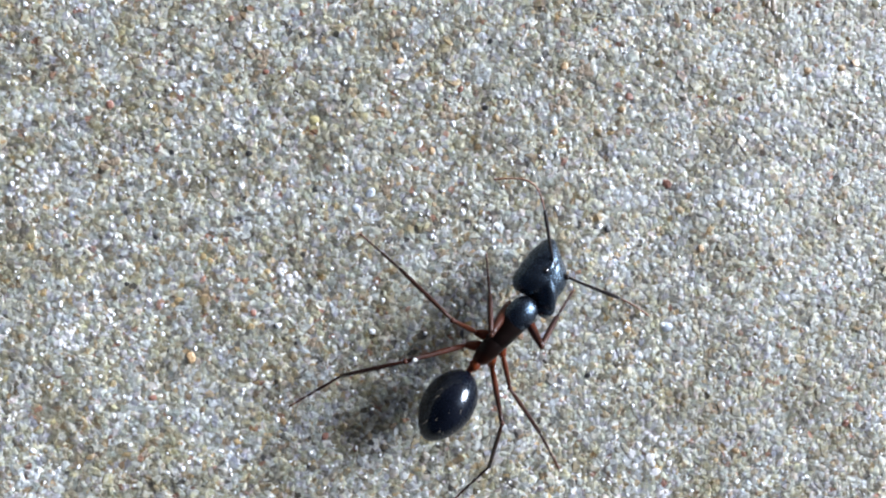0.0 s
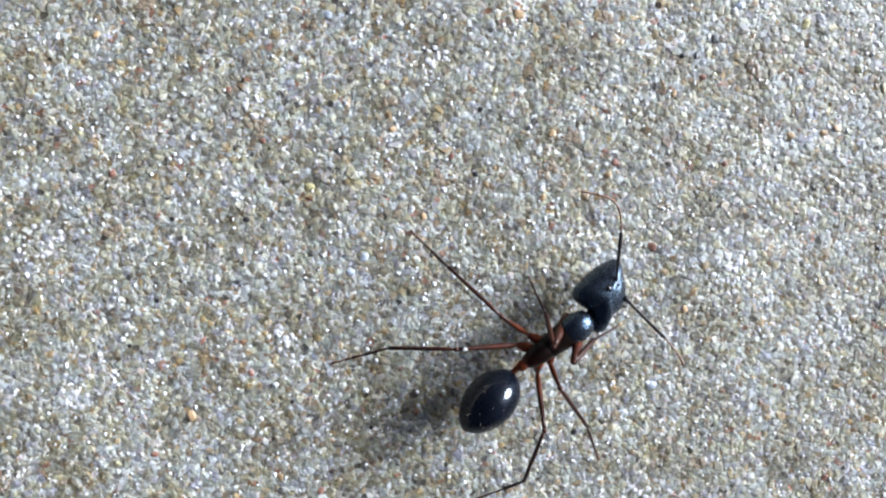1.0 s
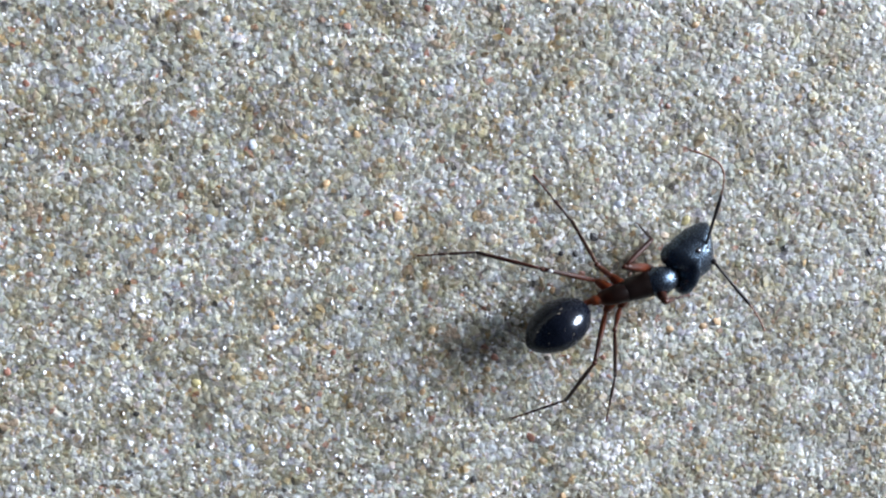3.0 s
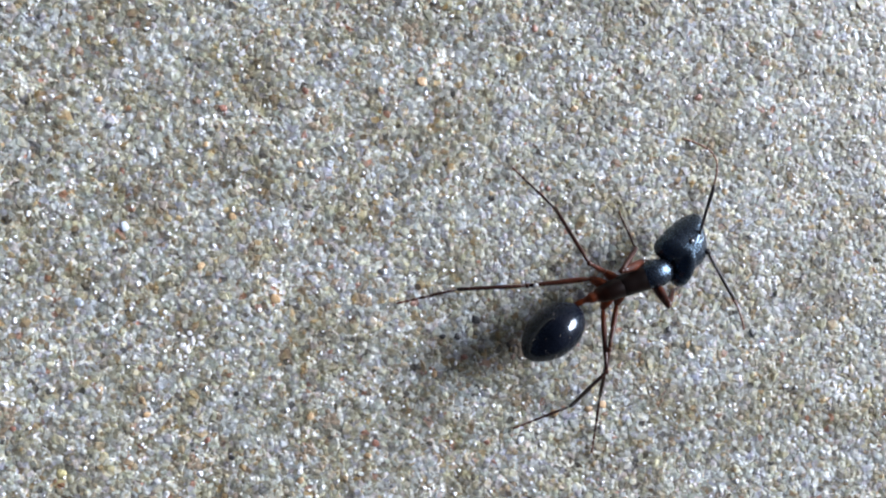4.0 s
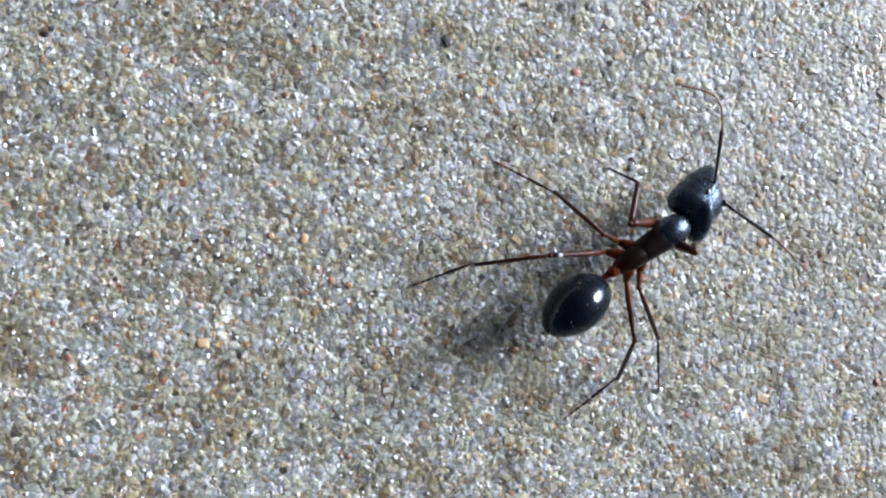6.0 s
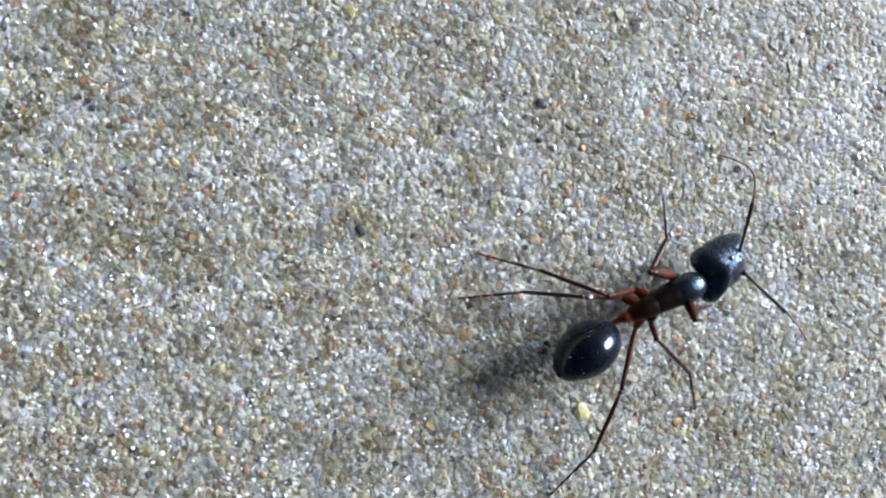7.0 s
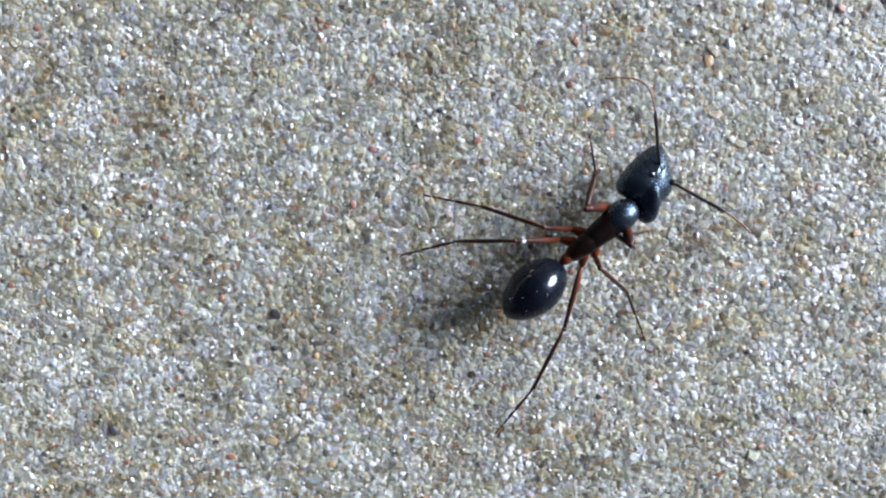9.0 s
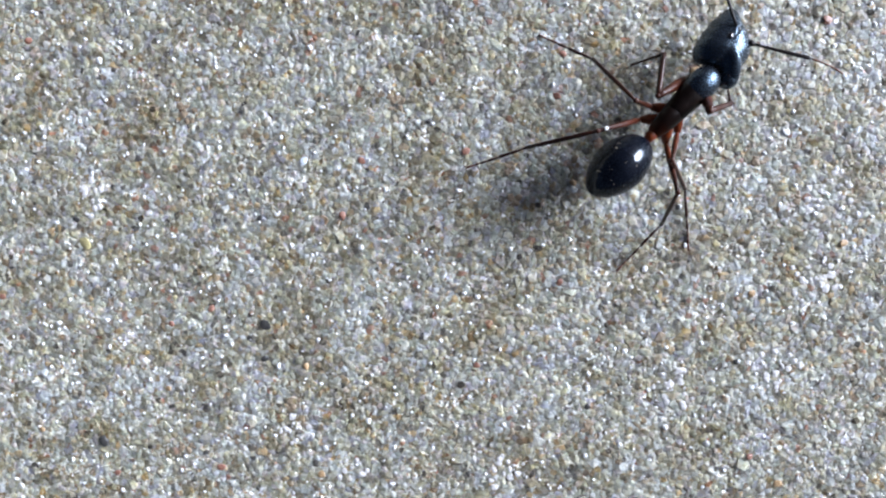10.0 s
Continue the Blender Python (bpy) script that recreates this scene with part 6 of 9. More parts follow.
    walk(P["left_hind_femur"], [
        (0, pose(-0.0014, 0.0007, 0.00125, 0, -21.4, 141.6)), (0.2, pose(-0.0014, 0.0007, 0.00125, 0, 1.2, 160.5)), (0.3, pose(-0.0014, 0.0007, 0.00125, 0, 1.4, 172.7)),
        (0.5, pose(-0.0014, 0.0007, 0.00125, 0, -44.4, 136.4)), (0.7, pose(-0.0014, 0.0007, 0.00125, 0, -39.9, 145.1)),
        (0.8, pose(-0.0014, 0.0007, 0.00125, 0, -32.7, 142.2)), (1, pose(-0.0014, 0.0007, 0.00125, 0, -13.3, 144.4)),
        (1.2, pose(-0.0014, 0.0007, 0.00125, 0, -46.1, 149.4)), (1.3, pose(-0.0014, 0.0007, 0.00125, 0, -46.1, 137)),
        (1.5, pose(-0.0014, 0.0007, 0.00125, 0, -22.5, 142)), (1.7, pose(-0.0014, 0.0007, 0.00125, 0, 1.3, 158.4)), (1.8, pose(-0.0014, 0.0007, 0.00125, 0, 1, 165.4)),
        (2, pose(-0.0014, 0.0007, 0.00125, 0, -46.6, 144.4)), (2.2, pose(-0.0014, 0.0007, 0.00125, 0, -25.2, 148)), (2.3, pose(-0.0014, 0.0007, 0.00125, 0, -11, 146.9)),
        (2.5, pose(-0.0014, 0.0007, 0.00125, 0, -24.8, 151.1)), (2.7, pose(-0.0014, 0.0007, 0.00125, 0, -42.7, 140.5)),
        (2.85, pose(-0.0014, 0.0007, 0.00125, 0, -36, 146.3)), (3, pose(-0.0014, 0.0007, 0.00125, 0, -19.7, 147.3)),
        (3.15, pose(-0.0014, 0.0007, 0.00125, 0, -16.4, 152.1)), (3.3, pose(-0.0014, 0.0007, 0.00125, 0, -17.4, 154.7)),
        (3.45, pose(-0.0014, 0.0007, 0.00125, 0, -38.2, 144)), (3.6, pose(-0.0014, 0.0007, 0.00125, 0, -37.4, 147.8)),
        (3.8, pose(-0.0014, 0.0007, 0.00125, 0, -29, 150.8)), (4, pose(-0.0014, 0.0007, 0.00125, 0, 1.2, 164.3)), (4.2, pose(-0.0014, 0.0007, 0.00125, 0, -36.7, 145.1)),
        (4.3, pose(-0.0014, 0.0007, 0.00125, 0, -41, 148.4)), (4.5, pose(-0.0014, 0.0007, 0.00125, 0, -27.2, 146.8)),
        (4.7, pose(-0.0014, 0.0007, 0.00125, 0, 1.2, 159.9)), (4.8, pose(-0.0014, 0.0007, 0.00125, 0, 1.7, 164)), (5, pose(-0.0014, 0.0007, 0.00125, 0, -38.1, 144.1)),
        (5.2, pose(-0.0014, 0.0007, 0.00125, 0, -32.4, 148.6)), (5.35, pose(-0.0014, 0.0007, 0.00125, 0, -13.6, 153.2)),
        (5.5, pose(-0.0014, 0.0007, 0.00125, 0, -5.7, 159.8)), (5.65, pose(-0.0014, 0.0007, 0.00125, 0, -23.6, 152.3)),
        (5.8, pose(-0.0014, 0.0007, 0.00125, 0, -33.3, 146.2)), (5.95, pose(-0.0014, 0.0007, 0.00125, 0, -20.9, 148.4)),
        (6.1, pose(-0.0014, 0.0007, 0.00125, 0, -23.3, 150.4)), (6.3, pose(-0.0014, 0.0007, 0.00125, 0, -31.2, 152.4)),
        (6.5, pose(-0.0014, 0.0007, 0.00125, 0, -35, 146.3)), (6.7, pose(-0.0014, 0.0007, 0.00125, 0, -17.9, 148.8)),
        (6.8, pose(-0.0014, 0.0007, 0.00125, 0, -19.9, 150.1)), (7, pose(-0.0014, 0.0007, 0.00125, 0, -37.5, 150.2)),
        (7.2, pose(-0.0014, 0.0007, 0.00125, 0, -28.3, 149.3)), (7.3, pose(-0.0014, 0.0007, 0.00125, 0, -23, 149.1)),
        (7.5, pose(-0.0014, 0.0007, 0.00125, 0, -28.3, 149.6)), (7.7, pose(-0.0014, 0.0007, 0.00125, 0, -40.5, 133.1)),
        (7.8, pose(-0.0014, 0.0007, 0.00125, 0, -43.5, 134.5)), (8, pose(-0.0014, 0.0007, 0.00125, 0, -20.5, 144.1)),
        (8.2, pose(-0.0014, 0.0007, 0.00125, 0, -23.5, 150.1)), (8.3, pose(-0.0014, 0.0007, 0.00125, 0, -41.6, 143.7)),
        (8.5, pose(-0.0014, 0.0007, 0.00125, 0, -41.8, 133.1)), (8.7, pose(-0.0014, 0.0007, 0.00125, 0, -27.8, 149.9)),
        (8.8, pose(-0.0014, 0.0007, 0.00125, 0, -29.3, 147.9)), (9, pose(-0.0014, 0.0007, 0.00125, 0, -43.1, 138.4)),
        (9.2, pose(-0.0014, 0.0007, 0.00125, 0, -31.5, 138.2)), (9.3, pose(-0.0014, 0.0007, 0.00125, 0, -18.4, 148.2)),
        (9.5, pose(-0.0014, 0.0007, 0.00125, 0, -42.9, 145.7)), (9.7, pose(-0.0014, 0.0007, 0.00125, 0, -46.5, 137.2)),
        (9.8, pose(-0.0014, 0.0007, 0.00125, 0, -43.6, 139.8)), (10, pose(-0.0014, 0.0007, 0.00125, 0, -39.2, 150.1)),
    ])
    walk(P["left_hind_tibia"], [
        (0, pose(-0.00352, 0.00238, 0.00231, 0, 24.1, 147.6)), (0.2, pose(-0.00413, 0.00167, 0.00119, 0, 15.5, 166.1)),
        (0.3, pose(-0.00428, 0.00107, 0.00118, 0, 6.3, 166.8)), (0.5, pose(-0.0029, 0.00213, 0.00328, 0, 33.5, 149.4)),
        (0.7, pose(-0.00322, 0.00197, 0.00311, 0, 31.4, 151.7)), (0.8, pose(-0.00333, 0.00219, 0.00282, 0, 27.8, 149.8)),
        (1, pose(-0.00369, 0.00234, 0.00192, 0, 19.9, 145.7)), (1.2, pose(-0.00313, 0.00172, 0.00334, 0, 35.2, 152.6)),
        (1.3, pose(-0.00287, 0.00207, 0.00334, 0, 51.7, 148.7)), (1.5, pose(-0.00351, 0.00235, 0.00236, 0, 21.6, 144.8)),
        (1.7, pose(-0.0041, 0.00177, 0.00119, 0, 7.2, 153.1)), (1.8, pose(-0.00421, 0.00143, 0.0012, 0, 9.3, 148.2)),
        (2, pose(-0.00302, 0.00186, 0.00336, 0, 40.6, 139.3)), (2.2, pose(-0.00363, 0.00209, 0.00248, 0, 24.3, 146.5)),
        (2.3, pose(-0.00378, 0.00226, 0.0018, 0, 14.1, 149.8)), (2.5, pose(-0.00371, 0.00197, 0.00247, 0, 21.6, 152.8)),
        (2.7, pose(-0.00304, 0.00205, 0.00322, 0, 23.4, 158.5)), (2.85, pose(-0.00335, 0.002, 0.00295, 0, 32.8, 143.4)),
        (3, pose(-0.0037, 0.00217, 0.00223, 0, 24.1, 149.2)), (3.15, pose(-0.00386, 0.002, 0.00207, 0, 18.3, 156)),
        (3.3, pose(-0.0039, 0.00188, 0.00212, 0, 17.1, 157.2)), (3.45, pose(-0.00325, 0.00204, 0.00304, 0, 24.6, 153.5)),
        (3.6, pose(-0.00335, 0.00193, 0.00301, 0, 40.3, 153.1)), (3.8, pose(-0.00361, 0.00194, 0.00266, 0, 28.4, 166.3)),
        (4, pose(-0.00419, 0.00148, 0.00119, 0, 9.6, 162)), (4.2, pose(-0.00331, 0.00203, 0.00298, 0, 25, 151.9)),
        (4.3, pose(-0.00326, 0.00185, 0.00315, 0, 39.4, 154.2)), (4.5, pose(-0.00356, 0.00211, 0.00258, 0, 45.9, 153.8)),
        (4.7, pose(-0.00412, 0.00169, 0.00119, 0, 9.5, 156.7)), (4.8, pose(-0.00419, 0.0015, 0.00117, 0, 6, 163.6)),
        (5, pose(-0.00325, 0.00204, 0.00304, 0, 45.4, 143.8)), (5.2, pose(-0.00349, 0.00198, 0.0028, 0, 26.7, 149.8)),
        (5.35, pose(-0.00392, 0.00197, 0.00193, 0, 27.6, 155.2)), (5.5, pose(-0.00411, 0.00169, 0.00154, 0, 16.2, 158.9)),
        (5.65, pose(-0.00375, 0.00193, 0.00241, 0, 35.8, 148)), (5.8, pose(-0.00341, 0.00205, 0.00284, 0, 43.4, 141)),
        (5.95, pose(-0.00371, 0.00212, 0.00229, 0, 21.4, 149.5)), (6.1, pose(-0.00372, 0.00202, 0.0024, 0, 25.9, 154.2)),
        (6.3, pose(-0.0036, 0.00185, 0.00275, 0, 51, 141.8)), (6.5, pose(-0.00337, 0.00202, 0.00291, 0, 55.9, 134.2)),
        (6.7, pose(-0.00376, 0.00213, 0.00214, 0, 14.2, 148.1)), (6.8, pose(-0.00376, 0.00206, 0.00224, 0, 16.3, 154.4)),
        (7, pose(-0.0034, 0.00184, 0.00302, 0, 53.9, 153.3)), (7.2, pose(-0.0036, 0.002, 0.00262, 0, 15, 148.2)), (7.3, pose(-0.00369, 0.00207, 0.00238, 0, 20.1, 150.6)),
        (7.5, pose(-0.0036, 0.00199, 0.00262, 0, 23.9, 157.3)), (7.7, pose(-0.00291, 0.00231, 0.00314, 0, 64, 161.2)),
        (7.8, pose(-0.00287, 0.0022, 0.00325, 0, 69.8, 175.3)), (8, pose(-0.0036, 0.00229, 0.00227, 0, 27, 150.5)),
        (8.2, pose(-0.00371, 0.00203, 0.0024, 0, 24.4, 152.2)), (8.3, pose(-0.00315, 0.00198, 0.00318, 0, 37.6, 151.4)),
        (8.5, pose(-0.00288, 0.00228, 0.00318, 0, 42.4, 147.7)), (8.7, pose(-0.00362, 0.00199, 0.0026, 0, 16.8, 149.9)),
        (8.8, pose(-0.00354, 0.00204, 0.00267, 0, 23.1, 152.3)), (9, pose(-0.00298, 0.00211, 0.00323, 0, 40.6, 143.9)),
        (9.2, pose(-0.00324, 0.00235, 0.00277, 0, 33.2, 144.6)), (9.3, pose(-0.00374, 0.00215, 0.00216, 0, 23.5, 147.4)),
        (9.5, pose(-0.00316, 0.0019, 0.00322, 0, 34, 142.6)), (9.7, pose(-0.00286, 0.00206, 0.00335, 0, 57.5, 136.5)),
        (9.8, pose(-0.003, 0.00206, 0.00325, 0, 48.9, 136.7)), (10, pose(-0.00335, 0.00182, 0.00308, 0, 28.7, 144.7)),
    ])
    walk(P["left_hind_tarsus"], [
        (0, pose(-0.00591, 0.00389, 0.00104, 0, 15.6, 163.3)), (0.2, pose(-0.00703, 0.00238, 0.00037, 0, 5.8, 179.1)),
        (0.3, pose(-0.00728, 0.00177, 0.00084, 0, 9.1, 180.5)), (0.5, pose(-0.00513, 0.00344, 0.00157, 0, 31.4, 155.8)),
        (0.7, pose(-0.00555, 0.00323, 0.0015, 0, 24.8, 167)), (0.8, pose(-0.0057, 0.00357, 0.00137, 0, 21.4, 166.7)), (1, pose(-0.0061, 0.00399, 0.00086, 0, 14, 160.7)),
        (1.2, pose(-0.00538, 0.00289, 0.00155, 0, 29, 161.2)), (1.3, pose(-0.00451, 0.00307, 0.00091, 0, 17.6, 159.5)),
        (1.5, pose(-0.00587, 0.00401, 0.00122, 0, 22, 165.9)), (1.7, pose(-0.00684, 0.00316, 0.0008, 0, 9.3, 163.8)),
        (1.8, pose(-0.00681, 0.00304, 0.0007, 0, 11.4, 164)), (2, pose(-0.00481, 0.0034, 0.00134, 0, 26.9, 159.8)), (2.2, pose(-0.00598, 0.00365, 0.00121, 0, 22.4, 165)),
        (2.3, pose(-0.00638, 0.00377, 0.00105, 0, 16.8, 162.7)), (2.5, pose(-0.00627, 0.00329, 0.00132, 0, 25, 163.1)),
        (2.7, pose(-0.00569, 0.0031, 0.00199, 0, 42.7, 173.3)), (2.85, pose(-0.00544, 0.00355, 0.00127, 0, 24.3, 162.5)),
        (3, pose(-0.00613, 0.00363, 0.00096, 0, 17.1, 166.4)), (3.15, pose(-0.00655, 0.0032, 0.0011, 0, 18.5, 167.9)),
        (3.3, pose(-0.00663, 0.00303, 0.0012, 0, 20.9, 168.1)), (3.45, pose(-0.00577, 0.0033, 0.00175, 0, 34.8, 166.1)),
        (3.6, pose(-0.00546, 0.003, 0.00101, 0, 18.5, 165.3)), (3.8, pose(-0.00626, 0.00258, 0.00118, 0, 20.3, 181.4)), (4, pose(-0.0071, 0.00243, 0.00068, 0, 8.5, 172)),
        (4.2, pose(-0.00579, 0.00335, 0.00167, 0, 32.4, 163.8)), (4.3, pose(-0.00542, 0.00289, 0.00119, 0, 21.9, 161.5)),
        (4.5, pose(-0.00549, 0.00306, 0.00035, 0, 6, 177.6)), (4.7, pose(-0.00693, 0.0029, 0.00068, 0, 9.6, 174.6)),
        (4.8, pose(-0.00714, 0.00237, 0.00084, 0, 6.2, 169.2)), (5, pose(-0.00501, 0.00332, 0.00083, 0, 15.9, 158.5)),
        (5.2, pose(-0.00588, 0.00337, 0.00141, 0, 24.8, 175.7)), (5.35, pose(-0.00641, 0.00312, 0.00049, 0, 8.5, 175.3)),
        (5.5, pose(-0.00689, 0.00277, 0.00067, 0, 8.2, 169.8)), (5.65, pose(-0.00588, 0.00327, 0.0006, 0, 9.1, 162)),
        (5.8, pose(-0.00516, 0.00347, 0.00071, 0, 14.1, 163.3)), (5.95, pose(-0.00619, 0.00358, 0.00115, 0, 22.2, 167.1)),
        (6.1, pose(-0.00623, 0.00323, 0.00105, 0, 19.9, 161.4)), (6.3, pose(-0.00513, 0.00306, 0.00034, 0, 5.7, 153.9)),
        (6.5, pose(-0.00458, 0.00327, 0.00035, 0, 6, 163.4)), (6.7, pose(-0.00631, 0.00372, 0.00138, 0, 26, 165)), (6.8, pose(-0.00645, 0.00335, 0.00137, 0, 25, 160)),
        (7, pose(-0.00503, 0.00266, 0.00051, 0, 9.2, 160)), (7.2, pose(-0.00614, 0.00358, 0.00182, 0, 38, 174)), (7.3, pose(-0.00623, 0.0035, 0.00131, 0, 21, 167.7)),
        (7.5, pose(-0.00622, 0.00309, 0.00137, 0, 23.3, 163)), (7.7, pose(-0.00419, 0.00275, 0.00035, 0, 5.5, 145)),
        (7.8, pose(-0.00394, 0.00229, 0.00034, 0, 4.4, 146.6)), (8, pose(-0.006, 0.00366, 0.00086, 0, 15.3, 165.7)),
        (8.2, pose(-0.0062, 0.00334, 0.00112, 0, 21.1, 159.1)), (8.3, pose(-0.0053, 0.00316, 0.00128, 0, 25.6, 157.8)),
        (8.5, pose(-0.00481, 0.0035, 0.00109, 0, 21.5, 162.3)), (8.7, pose(-0.00619, 0.00347, 0.00171, 0, 25.1, 161.8)),
        (8.8, pose(-0.00607, 0.00337, 0.00145, 0, 20.5, 159.8)), (9, pose(-0.00488, 0.0035, 0.00121, 0, 19.9, 155.4)),
        (9.2, pose(-0.00536, 0.00385, 0.00107, 0, 14.6, 161.3)), (9.3, pose(-0.00613, 0.00368, 0.00093, 0, 11.8, 164.2)),
        (9.5, pose(-0.0052, 0.00346, 0.00149, 0, 21.3, 153.2)), (9.7, pose(-0.00407, 0.0032, 0.00074, 0, 12, 155)), (9.8, pose(-0.00449, 0.00345, 0.00092, 0, 16.8, 160)),
        (10, pose(-0.00557, 0.00339, 0.00159, 0, 17.5, 150.8)),
    ])
    walk(P["right_front_femur"], [
        (0, pose(0.0011, -0.0005, 0.00135, 0, -68.8, -124.9)), (0.2, pose(0.0011, -0.0005, 0.00135, 0, -54.3, -161.5)),
        (0.3, pose(0.0011, -0.0005, 0.00135, 0, -41.6, -153.5)), (0.5, pose(0.0011, -0.0005, 0.00135, 0, -48.2, -172.2)),
        (0.7, pose(0.0011, -0.0005, 0.00135, 0, -80.7, -109.3)), (0.8, pose(0.0011, -0.0005, 0.00135, 0, -77.5, -147.1)),
        (1, pose(0.0011, -0.0005, 0.00135, 0, -59.9, -166.8)), (1.2, pose(0.0011, -0.0005, 0.00135, 0, -53.1, -182)),
        (1.3, pose(0.0011, -0.0005, 0.00135, 0, -52.9, -190.9)), (1.5, pose(0.0011, -0.0005, 0.00135, 0, -43.2, -179.8)),
        (1.7, pose(0.0011, -0.0005, 0.00135, 0, -81.3, -147.6)), (1.8, pose(0.0011, -0.0005, 0.00135, 0, -75.3, -127.2)),
        (2, pose(0.0011, -0.0005, 0.00135, 0, -65.3, -145.2)), (2.2, pose(0.0011, -0.0005, 0.00135, 0, -66.2, -172.3)),
        (2.3, pose(0.0011, -0.0005, 0.00135, 0, -101, -168.5)), (2.5, pose(0.0011, -0.0005, 0.00135, 0, -74.6, -152.4)),
        (2.7, pose(0.0011, -0.0005, 0.00135, 0, -69.9, -178.2)), (2.85, pose(0.0011, -0.0005, 0.00135, 0, -65.5, -159.5)),
        (3, pose(0.0011, -0.0005, 0.00135, 0, -78.2, -171.3)), (3.15, pose(0.0011, -0.0005, 0.00135, 0, -78.4, -158.5)),
        (3.3, pose(0.0011, -0.0005, 0.00135, 0, -71.1, -144.6)), (3.45, pose(0.0011, -0.0005, 0.00135, 0, -67.1, -173.1)),
        (3.6, pose(0.0011, -0.0005, 0.00135, 0, -61.9, -171.9)), (3.8, pose(0.0011, -0.0005, 0.00135, 0, -53.8, -189)),
        (4, pose(0.0011, -0.0005, 0.00135, 0, -70.4, -121.1)), (4.2, pose(0.0011, -0.0005, 0.00135, 0, -66.2, -171.5)),
        (4.3, pose(0.0011, -0.0005, 0.00135, 0, -64.1, -172.5)), (4.5, pose(0.0011, -0.0005, 0.00135, 0, -53.8, -175.2)),
        (4.7, pose(0.0011, -0.0005, 0.00135, 0, -82.8, -135.9)), (4.8, pose(0.0011, -0.0005, 0.00135, 0, -74.8, -151.8)),
        (5, pose(0.0011, -0.0005, 0.00135, 0, -67.2, -164)), (5.2, pose(0.0011, -0.0005, 0.00135, 0, -65.8, -189.8)),
        (5.35, pose(0.0011, -0.0005, 0.00135, 0, -68.7, -154.7)), (5.5, pose(0.0011, -0.0005, 0.00135, 0, -76.5, -145.5)),
        (5.65, pose(0.0011, -0.0005, 0.00135, 0, -67.6, -160.1)), (5.8, pose(0.0011, -0.0005, 0.00135, 0, -66.4, -159.9)),
        (5.95, pose(0.0011, -0.0005, 0.00135, 0, -78, -128.8)), (6.1, pose(0.0011, -0.0005, 0.00135, 0, -75.1, -140)),
        (6.3, pose(0.0011, -0.0005, 0.00135, 0, -63.5, -163.5)), (6.5, pose(0.0011, -0.0005, 0.00135, 0, -59.8, -164.3)),
        (6.7, pose(0.0011, -0.0005, 0.00135, 0, -84.9, -114.4)), (6.8, pose(0.0011, -0.0005, 0.00135, 0, -79, -133.8)),
        (7, pose(0.0011, -0.0005, 0.00135, 0, -66.3, -152.7)), (7.2, pose(0.0011, -0.0005, 0.00135, 0, -72, -165.4)),
        (7.3, pose(0.0011, -0.0005, 0.00135, 0, -75.1, -167.8)), (7.5, pose(0.0011, -0.0005, 0.00135, 0, -74.3, -194.1)),
        (7.7, pose(0.0011, -0.0005, 0.00135, 0, -67.6, -193.5)), (7.8, pose(0.0011, -0.0005, 0.00135, 0, -66.4, -188.4)),
        (8, pose(0.0011, -0.0005, 0.00135, 0, -103.4, -77.2)), (8.2, pose(0.0011, -0.0005, 0.00135, 0, -104.1, 13.8)),
        (8.3, pose(0.0011, -0.0005, 0.00135, 0, -103.3, 10.1)), (8.5, pose(0.0011, -0.0005, 0.00135, 0, -103.1, 40.7)),
        (8.7, pose(0.0011, -0.0005, 0.00135, 0, -73.6, -54.1)), (8.8, pose(0.0011, -0.0005, 0.00135, 0, -77.6, -76.8)),
        (9, pose(0.0011, -0.0005, 0.00135, 0, -70.8, -147.4)), (9.2, pose(0.0011, -0.0005, 0.00135, 0, -65.1, -167.9)),
        (9.3, pose(0.0011, -0.0005, 0.00135, 0, -80.4, -127.9)), (9.5, pose(0.0011, -0.0005, 0.00135, 0, -71.7, -157.9)),
        (9.7, pose(0.0011, -0.0005, 0.00135, 0, -62.7, -148.4)), (9.8, pose(0.0011, -0.0005, 0.00135, 0, -63.1, -157.1)),
        (10, pose(0.0011, -0.0005, 0.00135, 0, -63.6, -162.3)),
    ])
